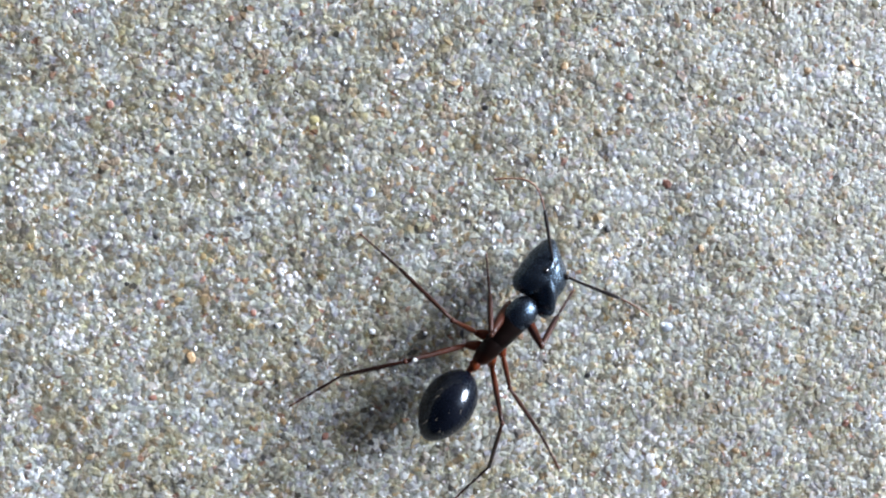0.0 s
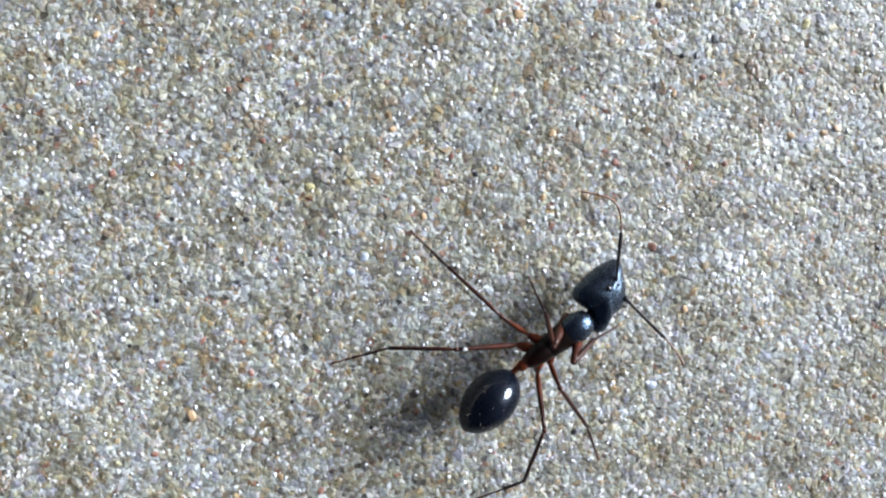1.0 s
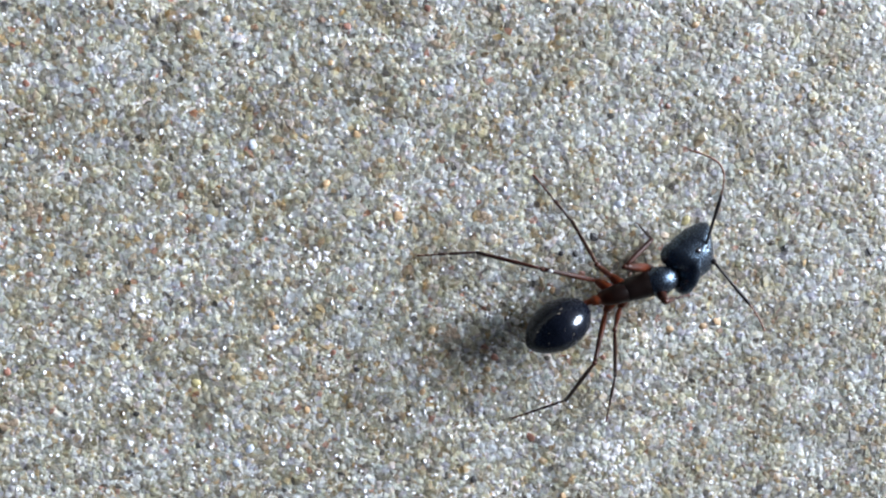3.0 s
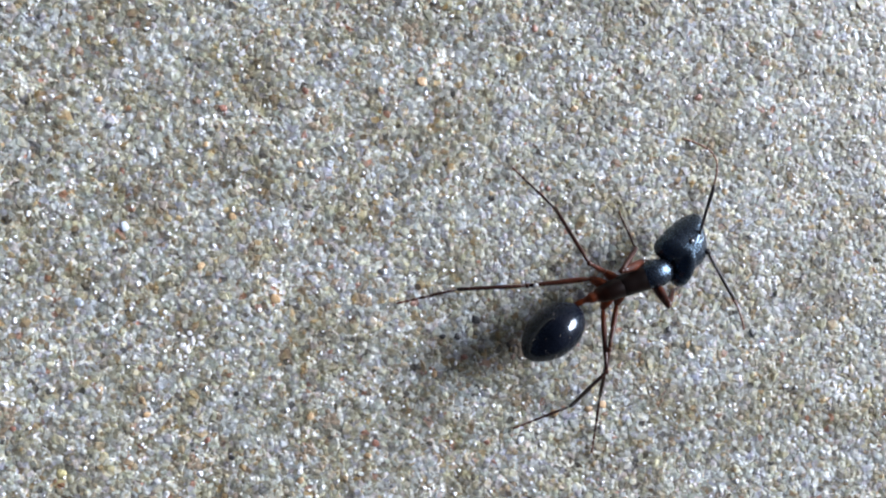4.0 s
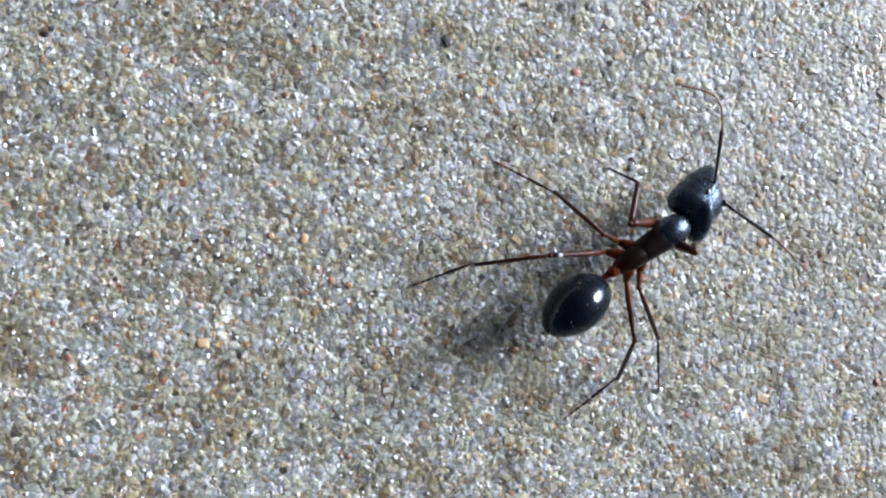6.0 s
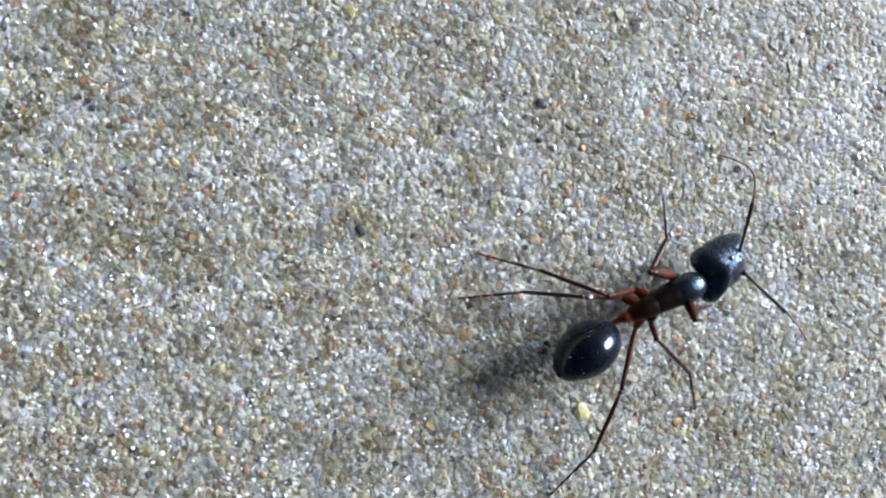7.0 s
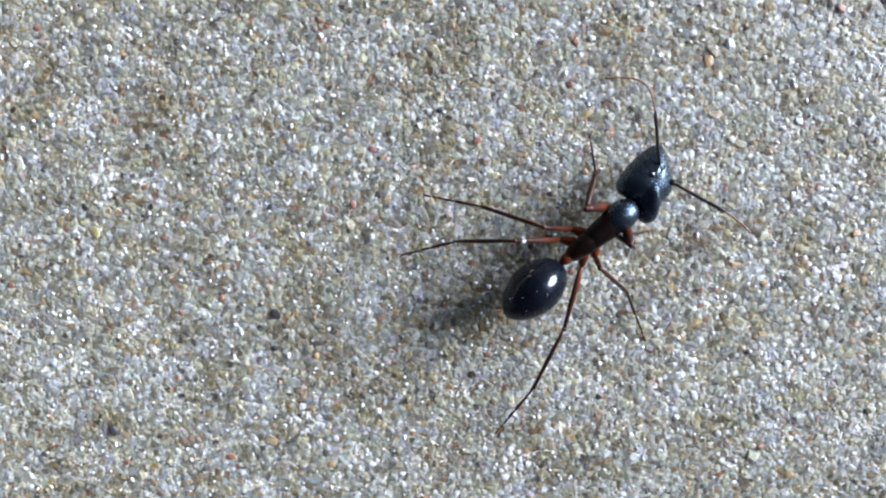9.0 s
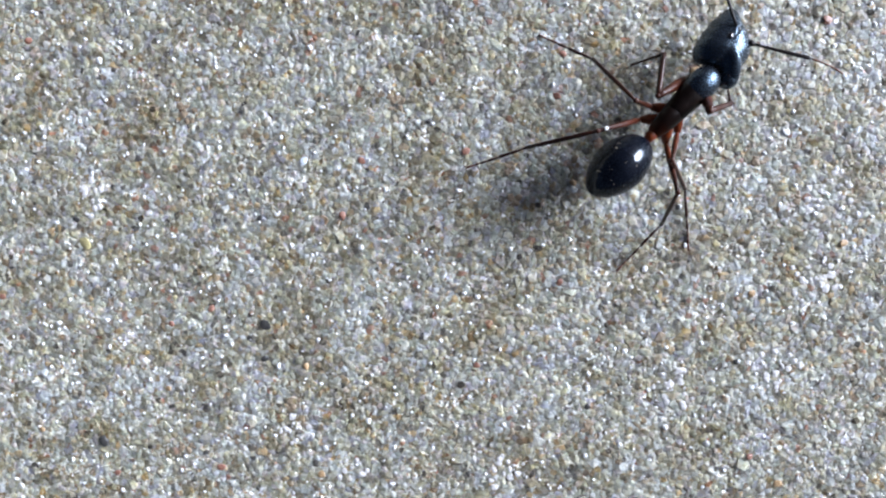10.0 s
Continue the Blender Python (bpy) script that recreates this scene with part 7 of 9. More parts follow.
    walk(P["right_front_tibia"], [
        (0, pose(0.00062, -0.00118, 0.00349, 0, 45.6, -2.6)), (0.2, pose(-0.00017, -0.00093, 0.00322, 0, 31.4, -0.4)),
        (0.3, pose(-0.00044, -0.00127, 0.00288, 0, 18.7, 8.8)), (0.5, pose(-0.00042, -0.00071, 0.00306, 0, 30.4, -17.1)),
        (0.7, pose(0.00098, -0.00085, 0.00362, 0, 47.4, -8.3)), (0.8, pose(0.00068, -0.00077, 0.0036, 0, 44.6, -7)),
        (1, pose(-0.00002, -0.00076, 0.00334, 0, 43.5, -6.4)), (1.2, pose(-0.00028, -0.00045, 0.00319, 0, 73.5, -42.1)),
        (1.3, pose(-0.00026, -0.00024, 0.00319, 0, 67, -57.5)), (1.5, pose(-0.00058, -0.0005, 0.00292, 0, 38.7, -31.8)),
        (1.7, pose(0.00081, -0.00069, 0.00362, 0, 66.9, -24.5)), (1.8, pose(0.00075, -0.00096, 0.00357, 0, 59.1, 1.9)),
        (2, pose(0.00031, -0.00105, 0.00344, 0, 95.7, -54.2)), (2.2, pose(0.00018, -0.00062, 0.00345, 0, 55.9, -23)),
        (2.3, pose(0.00153, -0.00041, 0.00361, 0, 74.6, -34.4)), (2.5, pose(0.00056, -0.00078, 0.00357, 0, 55.2, 10)),
        (2.7, pose(0.00031, -0.00053, 0.00351, 0, 77.4, -58.3)), (2.85, pose(0.00021, -0.00083, 0.00344, 0, 75.7, -37.7)),
        (3, pose(0.00063, -0.00057, 0.0036, 0, 60.5, -28)), (3.15, pose(0.00067, -0.00067, 0.0036, 0, 67.8, -13.2)),
        (3.3, pose(0.00049, -0.00093, 0.00353, 0, 62.6, -0.3)), (3.45, pose(0.00021, -0.00061, 0.00347, 0, 75.1, -16.4)),
        (3.6, pose(0.00003, -0.00065, 0.00338, 0, 74, -22.6)), (3.8, pose(-0.00024, -0.00029, 0.00321, 0, 84.8, -37)), (4, pose(0.0007, -0.00116, 0.00352, 0, 60.6, 7.4)),
        (4.2, pose(0.00018, -0.00064, 0.00345, 0, 74.4, -3.2)), (4.3, pose(0.0001, -0.00063, 0.00342, 0, 85.3, -19.9)),
        (4.5, pose(-0.00025, -0.00061, 0.00321, 0, 39.4, -24.8)), (4.7, pose(0.00089, -0.0007, 0.00363, 0, 57.2, -20.1)),
        (4.8, pose(0.00057, -0.00079, 0.00357, 0, 74.8, -9.4)), (5, pose(0.00024, -0.00075, 0.00347, 0, 60.9, -4.1)),
        (5.2, pose(0.00017, -0.00034, 0.00345, 0, 72.8, -66.4)), (5.35, pose(0.00034, -0.00086, 0.00349, 0, 49.4, -21.7)),
        (5.5, pose(0.00066, -0.0008, 0.00359, 0, 65.3, -12.9)), (5.65, pose(0.00027, -0.0008, 0.00348, 0, 65.2, -6.7)),
        (5.8, pose(0.00024, -0.00082, 0.00346, 0, 64.5, -13.3)), (5.95, pose(0.0008, -0.00087, 0.0036, 0, 63.8, -10.7)),
        (6.1, pose(0.00065, -0.00088, 0.00357, 0, 67.7, -8.5)), (6.3, pose(0.00012, -0.00079, 0.00341, 0, 57, -4.4)), (6.5, pose(-0.00002, -0.00081, 0.00334, 0, 64, -9)),
        (6.7, pose(0.00101, -0.00069, 0.00364, 0, 67.8, -6.6)), (6.8, pose(0.0008, -0.00082, 0.00361, 0, 72.1, -8)), (7, pose(0.00028, -0.00092, 0.00346, 0, 62.2, -4.5)),
        (7.2, pose(0.00041, -0.00068, 0.00354, 0, 70, -33.4)), (7.3, pose(0.00052, -0.00062, 0.00357, 0, 69, -34.9)),
        (7.5, pose(0.0005, -0.00035, 0.00356, 0, 52.6, -15.4)), (7.7, pose(0.00025, -0.0003, 0.00348, 0, 68.7, -56.5)),
        (7.8, pose(0.00019, -0.00037, 0.00346, 0, 69.5, -59)), (8, pose(0.00098, 0.00002, 0.00359, 0, 50.4, -46.2)),
        (8.2, pose(0.00056, -0.00063, 0.00358, 0, 70.9, -35.3)), (8.3, pose(0.00058, -0.00059, 0.00359, 0, 80.5, -88.2)),
        (8.5, pose(0.0007, -0.00084, 0.00359, 0, 96.4, -59.6)), (8.7, pose(0.00148, -0.00102, 0.00356, 0, 117.5, -81)),
        (8.8, pose(0.00121, -0.00098, 0.0036, 0, 109.4, -66.6)), (9, pose(0.00046, -0.00091, 0.00352, 0, 97.9, -95.2)),
        (9.2, pose(0.00015, -0.0007, 0.00344, 0, 106, -33.9)), (9.3, pose(0.00086, -0.0008, 0.00362, 0, 63.1, 44.1)),
        (9.5, pose(0.00043, -0.00077, 0.00353, 0, 63.3, -47.5)), (9.7, pose(0.0002, -0.00105, 0.00339, 0, 112.2, -101.7)),
        (9.8, pose(0.00014, -0.0009, 0.0034, 0, 108.2, -118.2)), (10, pose(0.00013, -0.00081, 0.00341, 0, 45, -26.7)),
    ])
    walk(P["right_front_tarsus"], [
        (0, pose(0.00193, -0.00124, 0.00216, 0, 47.8, -6.8)), (0.2, pose(0.00142, -0.00094, 0.00224, 0, 70.6, -27)),
        (0.3, pose(0.00131, -0.001, 0.00228, 0, 73.3, -36.8)), (0.5, pose(0.00112, -0.00118, 0.00212, 0, 62.6, -31.3)),
        (0.7, pose(0.00223, -0.00103, 0.00224, 0, 52.5, -13.1)), (0.8, pose(0.002, -0.00093, 0.00228, 0, 47.1, -10.5)),
        (1, pose(0.00133, -0.00091, 0.00205, 0, 43.6, -22.6)), (1.2, pose(0.00012, -0.00081, 0.0014, 0, 35.4, -16.4)),
        (1.3, pose(0.00013, -0.00085, 0.00146, 0, 37.5, -12.3)), (1.5, pose(0.00066, -0.00127, 0.00175, 0, 47, -33)),
        (1.7, pose(0.00147, -0.00099, 0.0019, 0, 52.8, -17.6)), (1.8, pose(0.00171, -0.00093, 0.00197, 0, 55.7, -30.9)),
        (2, pose(0.0002, -0.0009, 0.00158, 0, 41.2, -19.5)), (2.2, pose(0.00114, -0.00103, 0.0019, 0, 52.9, -23.2)), (2.3, pose(0.00194, -0.00069, 0.0018, 0, 49, -21.5)),
        (2.5, pose(0.00161, -0.0006, 0.00203, 0, 58.2, -20.4)), (2.7, pose(0.00052, -0.00087, 0.00168, 0, 44.7, -9.8)),
        (2.85, pose(0.00057, -0.00112, 0.00163, 0, 46.9, -21.1)), (3, pose(0.00145, -0.001, 0.00197, 0, 52.2, -22)),
        (3.15, pose(0.00136, -0.00083, 0.00187, 0, 49.7, -15.9)), (3.3, pose(0.00135, -0.00094, 0.00187, 0, 52.1, -16.1)),
        (3.45, pose(0.00067, -0.00074, 0.00166, 0, 43.8, -18.4)), (3.6, pose(0.0005, -0.00085, 0.00158, 0, 44.9, -17.5)),
        (3.8, pose(-0.00011, -0.00039, 0.00134, 0, 33.8, -1.3)), (4, pose(0.00161, -0.00104, 0.00189, 0, 52, -12.8)),
        (4.2, pose(0.00068, -0.00067, 0.00165, 0, 43.6, -21.1)), (4.3, pose(0.00025, -0.00068, 0.00156, 0, 40.4, -16)),
        (4.5, pose(0.00106, -0.00122, 0.00202, 0, 57.7, -20.6)), (4.7, pose(0.00184, -0.00105, 0.00206, 0, 59.6, -20.8)),
        (4.8, pose(0.00105, -0.00087, 0.00176, 0, 47.5, -23.3)), (5, pose(0.00115, -0.00081, 0.00184, 0, 50.2, -30.5)),
        (5.2, pose(0.00039, -0.00085, 0.00166, 0, 44, -5.8)), (5.35, pose(0.00147, -0.00131, 0.00207, 0, 58.2, -20.6)),
        (5.5, pose(0.00142, -0.00098, 0.00189, 0, 52.5, -22.9)), (5.65, pose(0.00105, -0.00089, 0.00178, 0, 48, -21.5)),
        (5.8, pose(0.00102, -0.001, 0.00177, 0, 47.1, -16.9)), (5.95, pose(0.00161, -0.00102, 0.00192, 0, 52.4, -21.3)),
        (6.1, pose(0.00135, -0.00098, 0.00184, 0, 50.1, -19.8)), (6.3, pose(0.00113, -0.00087, 0.00184, 0, 49.3, -16.2)),
        (6.5, pose(0.0008, -0.00094, 0.00166, 0, 43.8, -7.8)), (6.7, pose(0.00172, -0.00077, 0.00191, 0, 52.1, -21.9)),
        (6.8, pose(0.00137, -0.0009, 0.00183, 0, 49.8, -17.5)), (7, pose(0.00115, -0.00099, 0.0018, 0, 48, -26.5)), (7.2, pose(0.00094, -0.00103, 0.00178, 0, 48, -22)),
        (7.3, pose(0.00107, -0.00101, 0.00183, 0, 48.5, -32.9)), (7.5, pose(0.00159, -0.00065, 0.00208, 0, 54.1, -20)),
        (7.7, pose(0.00062, -0.00086, 0.00173, 0, 46.4, -33.6)), (7.8, pose(0.00053, -0.00093, 0.00171, 0, 45.4, -31.2)),
        (8, pose(0.00181, -0.00084, 0.00215, 0, 49.6, -25)), (8.2, pose(0.00106, -0.00099, 0.00181, 0, 49.5, -25.9)),
        (8.3, pose(0.00059, -0.0009, 0.00174, 0, 46.9, -13)), (8.5, pose(0.0006, -0.00066, 0.00173, 0, 46.3, -43)), (8.7, pose(0.00135, -0.00017, 0.0019, 0, 52.7, -39)),
        (8.8, pose(0.00097, -0.00041, 0.00183, 0, 50.1, -33.4)), (9, pose(0.00049, -0.00065, 0.00167, 0, 44.2, -34.7)),
        (9.2, pose(-0.00027, -0.00042, 0.00164, 0, 43.2, -19.5)), (9.3, pose(0.00147, -0.00021, 0.00195, 0, 54.9, -35.7)),
        (9.5, pose(0.001, -0.00139, 0.00186, 0, 51.4, -6.4)), (9.7, pose(0.00034, -0.00036, 0.00166, 0, 44, -28)),
        (9.8, pose(0.00042, -0.00039, 0.00163, 0, 42.7, -21.1)), (10, pose(0.00131, -0.00141, 0.00209, 0, 61.4, 12.3)),
    ])
    walk(P["right_middle_femur"], [
        (0, pose(-0.00075, -0.00075, 0.0013, 0, -63.3, -138.6)), (0.2, pose(-0.00075, -0.00075, 0.0013, 0, -78.9, -56.8)),
        (0.3, pose(-0.00075, -0.00075, 0.0013, 0, -83.4, -114)), (0.5, pose(-0.00075, -0.00075, 0.0013, 0, -72.1, -171.1)),
        (0.7, pose(-0.00075, -0.00075, 0.0013, 0, -67.9, -161.8)), (0.8, pose(-0.00075, -0.00075, 0.0013, 0, -64.6, -153.6)),
        (1, pose(-0.00075, -0.00075, 0.0013, 0, -72.6, -124.6)), (1.2, pose(-0.00075, -0.00075, 0.0013, 0, -84.9, -73.8)),
        (1.3, pose(-0.00075, -0.00075, 0.0013, 0, -86.7, -37.7)), (1.5, pose(-0.00075, -0.00075, 0.0013, 0, -52.5, -176.2)),
        (1.7, pose(-0.00075, -0.00075, 0.0013, 0, -53.4, -171.7)), (1.8, pose(-0.00075, -0.00075, 0.0013, 0, -70.2, -111.1)),
        (2, pose(-0.00075, -0.00075, 0.0013, 0, -74.1, -141.9)), (2.2, pose(-0.00075, -0.00075, 0.0013, 0, -62.3, -151.3)),
        (2.3, pose(-0.00075, -0.00075, 0.0013, 0, -57.1, -168.9)), (2.5, pose(-0.00075, -0.00075, 0.0013, 0, -67.9, -150.2)),
        (2.7, pose(-0.00075, -0.00075, 0.0013, 0, -73.6, -185.3)), (2.85, pose(-0.00075, -0.00075, 0.0013, 0, -68.8, -145.6)),
        (3, pose(-0.00075, -0.00075, 0.0013, 0, -62.5, -157.9)), (3.15, pose(-0.00075, -0.00075, 0.0013, 0, -55.7, -155.2)),
        (3.3, pose(-0.00075, -0.00075, 0.0013, 0, -51.3, -139.6)), (3.45, pose(-0.00075, -0.00075, 0.0013, 0, -75, -129)),
        (3.6, pose(-0.00075, -0.00075, 0.0013, 0, -79.6, -128.2)), (3.8, pose(-0.00075, -0.00075, 0.0013, 0, -62.8, -165.9)),
        (4, pose(-0.00075, -0.00075, 0.0013, 0, -25, -129.4)), (4.2, pose(-0.00075, -0.00075, 0.0013, 0, -75.4, -111.3)),
        (4.3, pose(-0.00075, -0.00075, 0.0013, 0, -82.7, -119.4)), (4.5, pose(-0.00075, -0.00075, 0.0013, 0, -74.9, -147.8)),
        (4.7, pose(-0.00075, -0.00075, 0.0013, 0, -54.3, -170.7)), (4.8, pose(-0.00075, -0.00075, 0.0013, 0, -55, -141.9)),
        (5, pose(-0.00075, -0.00075, 0.0013, 0, -74.1, -125.7)), (5.2, pose(-0.00075, -0.00075, 0.0013, 0, -65.5, -143.2)),
        (5.35, pose(-0.00075, -0.00075, 0.0013, 0, -64.3, -159.8)), (5.5, pose(-0.00075, -0.00075, 0.0013, 0, -57.5, -157.9)),
        (5.65, pose(-0.00075, -0.00075, 0.0013, 0, -65, -145.5)), (5.8, pose(-0.00075, -0.00075, 0.0013, 0, -67.1, -155.5)),
        (5.95, pose(-0.00075, -0.00075, 0.0013, 0, -65.3, -179.1)), (6.1, pose(-0.00075, -0.00075, 0.0013, 0, -60.1, -170.2)),
        (6.3, pose(-0.00075, -0.00075, 0.0013, 0, -67.8, -162.1)), (6.5, pose(-0.00075, -0.00075, 0.0013, 0, -63.9, -169.5)),
        (6.7, pose(-0.00075, -0.00075, 0.0013, 0, -61.6, -191.2)), (6.8, pose(-0.00075, -0.00075, 0.0013, 0, -56.2, -173.2)),
        (7, pose(-0.00075, -0.00075, 0.0013, 0, -70.2, -165.3)), (7.2, pose(-0.00075, -0.00075, 0.0013, 0, -73.2, -181)),
        (7.3, pose(-0.00075, -0.00075, 0.0013, 0, -67.7, -174.9)), (7.5, pose(-0.00075, -0.00075, 0.0013, 0, -64.2, -203.7)),
        (7.7, pose(-0.00075, -0.00075, 0.0013, 0, -64.5, -231.1)), (7.8, pose(-0.00075, -0.00075, 0.0013, 0, -66.2, -219)),
        (8, pose(-0.00075, -0.00075, 0.0013, 0, -62.6, -195.6)), (8.2, pose(-0.00075, -0.00075, 0.0013, 0, -67.3, -174.8)),
        (8.3, pose(-0.00075, -0.00075, 0.0013, 0, -87.1, -151.6)), (8.5, pose(-0.00075, -0.00075, 0.0013, 0, -84.6, -72.7)),
        (8.7, pose(-0.00075, -0.00075, 0.0013, 0, -68.8, -169.9)), (8.8, pose(-0.00075, -0.00075, 0.0013, 0, -70.6, -172.8)),
        (9, pose(-0.00075, -0.00075, 0.0013, 0, -81.5, -155.9)), (9.2, pose(-0.00075, -0.00075, 0.0013, 0, -70.3, -164.8)),
        (9.3, pose(-0.00075, -0.00075, 0.0013, 0, -64.5, -177.6)), (9.5, pose(-0.00075, -0.00075, 0.0013, 0, -70.2, -174.4)),
        (9.7, pose(-0.00075, -0.00075, 0.0013, 0, -74.5, -149.4)), (9.8, pose(-0.00075, -0.00075, 0.0013, 0, -76.7, -167.1)),
        (10, pose(-0.00075, -0.00075, 0.0013, 0, -48.4, -163.1)),
    ])
    walk(P["right_middle_tibia"], [
        (0, pose(-0.00149, -0.0014, 0.00326, 0, 30, -104.8)), (0.2, pose(-0.00052, -0.0011, 0.00346, 0, 41.3, -75.9)),
        (0.3, pose(-0.00085, -0.00098, 0.00349, 0, 31.2, -76.2)), (0.5, pose(-0.00142, -0.00085, 0.00339, 0, 36.8, -86.3)),
        (0.7, pose(-0.00154, -0.00101, 0.00334, 0, 33.6, -90.4)), (0.8, pose(-0.0016, -0.00117, 0.00329, 0, 35.7, -100.2)),
        (1, pose(-0.00112, -0.00129, 0.0034, 0, 31.6, -89.6)), (1.2, pose(-0.0007, -0.00094, 0.00349, 0, 31.1, -62)),
        (1.3, pose(-0.00065, -0.00083, 0.0035, 0, 28.7, -77.3)), (1.5, pose(-0.00209, -0.00084, 0.00304, 0, 33, -98.9)),
        (1.7, pose(-0.00205, -0.00094, 0.00307, 0, 31.4, -105)), (1.8, pose(-0.00102, -0.00144, 0.00337, 0, 29.9, -94.1)),
        (2, pose(-0.00123, -0.00112, 0.00342, 0, 39.6, -72.2)), (2.2, pose(-0.00165, -0.00124, 0.00325, 0, 33.9, -96.3)),
        (2.3, pose(-0.00192, -0.00098, 0.00315, 0, 34.4, -103.4)), (2.5, pose(-0.00147, -0.00116, 0.00334, 0, 40.1, -75.9)),
        (2.7, pose(-0.00137, -0.00069, 0.00341, 0, 37, -65.5)), (2.85, pose(-0.00141, -0.0012, 0.00335, 0, 36.8, -83.3)),
        (3, pose(-0.00169, -0.00113, 0.00325, 0, 35.3, -95.4)), (3.15, pose(-0.00188, -0.00127, 0.00312, 0, 36.9, -90.9)),
        (3.3, pose(-0.0018, -0.00164, 0.00302, 0, 37.4, -88.1)), (3.45, pose(-0.00111, -0.00119, 0.00343, 0, 33, -72)),
        (3.6, pose(-0.001, -0.00106, 0.00346, 0, 37.3, -67.6)), (3.8, pose(-0.00172, -0.00099, 0.00326, 0, 35.1, -78.3)),
        (4, pose(-0.00202, -0.00229, 0.00223, 0, 37.3, -107.8)), (4.2, pose(-0.00095, -0.00127, 0.00343, 0, 31.8, -74)),
        (4.3, pose(-0.00089, -0.00099, 0.00348, 0, 36.4, -62.9)), (4.5, pose(-0.00124, -0.00106, 0.00342, 0, 40.5, -75.6)),
        (4.7, pose(-0.00202, -0.00096, 0.00309, 0, 29.4, -99.3)), (4.8, pose(-0.00174, -0.00153, 0.0031, 0, 29.5, -91)),
        (5, pose(-0.0011, -0.00124, 0.00342, 0, 39.9, -76.8)), (5.2, pose(-0.00148, -0.0013, 0.0033, 0, 36.3, -83.7)),
        (5.35, pose(-0.00164, -0.00108, 0.00328, 0, 34.9, -87.6)), (5.5, pose(-0.00185, -0.00119, 0.00315, 0, 29.6, -89.5)),
        (5.65, pose(-0.00152, -0.00128, 0.00329, 0, 36.4, -76.7)), (5.8, pose(-0.00153, -0.00111, 0.00333, 0, 39.2, -74.8)),
        (5.95, pose(-0.00167, -0.00076, 0.0033, 0, 33.2, -89.9)), (6.1, pose(-0.00183, -0.00094, 0.00321, 0, 33.5, -89.6)),
        (6.3, pose(-0.00154, -0.00101, 0.00334, 0, 36.6, -64.5)), (6.5, pose(-0.0017, -0.00093, 0.00328, 0, 42, -64.1)),
        (6.7, pose(-0.00178, -0.00055, 0.00324, 0, 31.3, -95.4)), (6.8, pose(-0.00197, -0.0009, 0.00313, 0, 34.5, -98.3)),
        (7, pose(-0.00147, -0.00094, 0.00337, 0, 30.2, -64.4)), (7.2, pose(-0.00139, -0.00074, 0.00341, 0, 39.9, -72.3)),
        (7.3, pose(-0.00158, -0.00082, 0.00334, 0, 35, -89.8)), (7.5, pose(-0.00163, -0.00036, 0.00328, 0, 32, -79.3)),
        (7.7, pose(-0.00134, -0.00001, 0.00329, 0, 30.1, -74.4)), (7.8, pose(-0.00144, -0.00019, 0.00331, 0, 35.3, -78.1)),
        (8, pose(-0.00173, -0.00048, 0.00325, 0, 39.3, -91.1)), (8.2, pose(-0.00159, -0.00083, 0.00333, 0, 33.8, -85.9)),
        (8.3, pose(-0.00085, -0.0008, 0.0035, 0, 35.9, -77)), (8.5, pose(-0.00069, -0.00095, 0.00349, 0, 45.2, -85.6)),
        (8.7, pose(-0.00153, -0.00089, 0.00335, 0, 38.7, -106.7)), (8.8, pose(-0.00148, -0.00084, 0.00337, 0, 44, -109)),
        (9, pose(-0.00105, -0.00088, 0.00348, 0, 48.6, -78.8)), (9.2, pose(-0.00147, -0.00094, 0.00337, 0, 52.8, -81.5)),
        (9.3, pose(-0.00169, -0.00079, 0.00329, 0, 43.4, -98.8)), (9.5, pose(-0.00149, -0.00082, 0.00337, 0, 39.1, -74.9)),
        (9.7, pose(-0.00126, -0.00105, 0.00342, 0, 58, -53.4)), (9.8, pose(-0.00124, -0.00086, 0.00344, 0, 53.9, -68.6)),
        (10, pose(-0.00215, -0.00118, 0.00294, 0, 57, -86.4)),
    ])
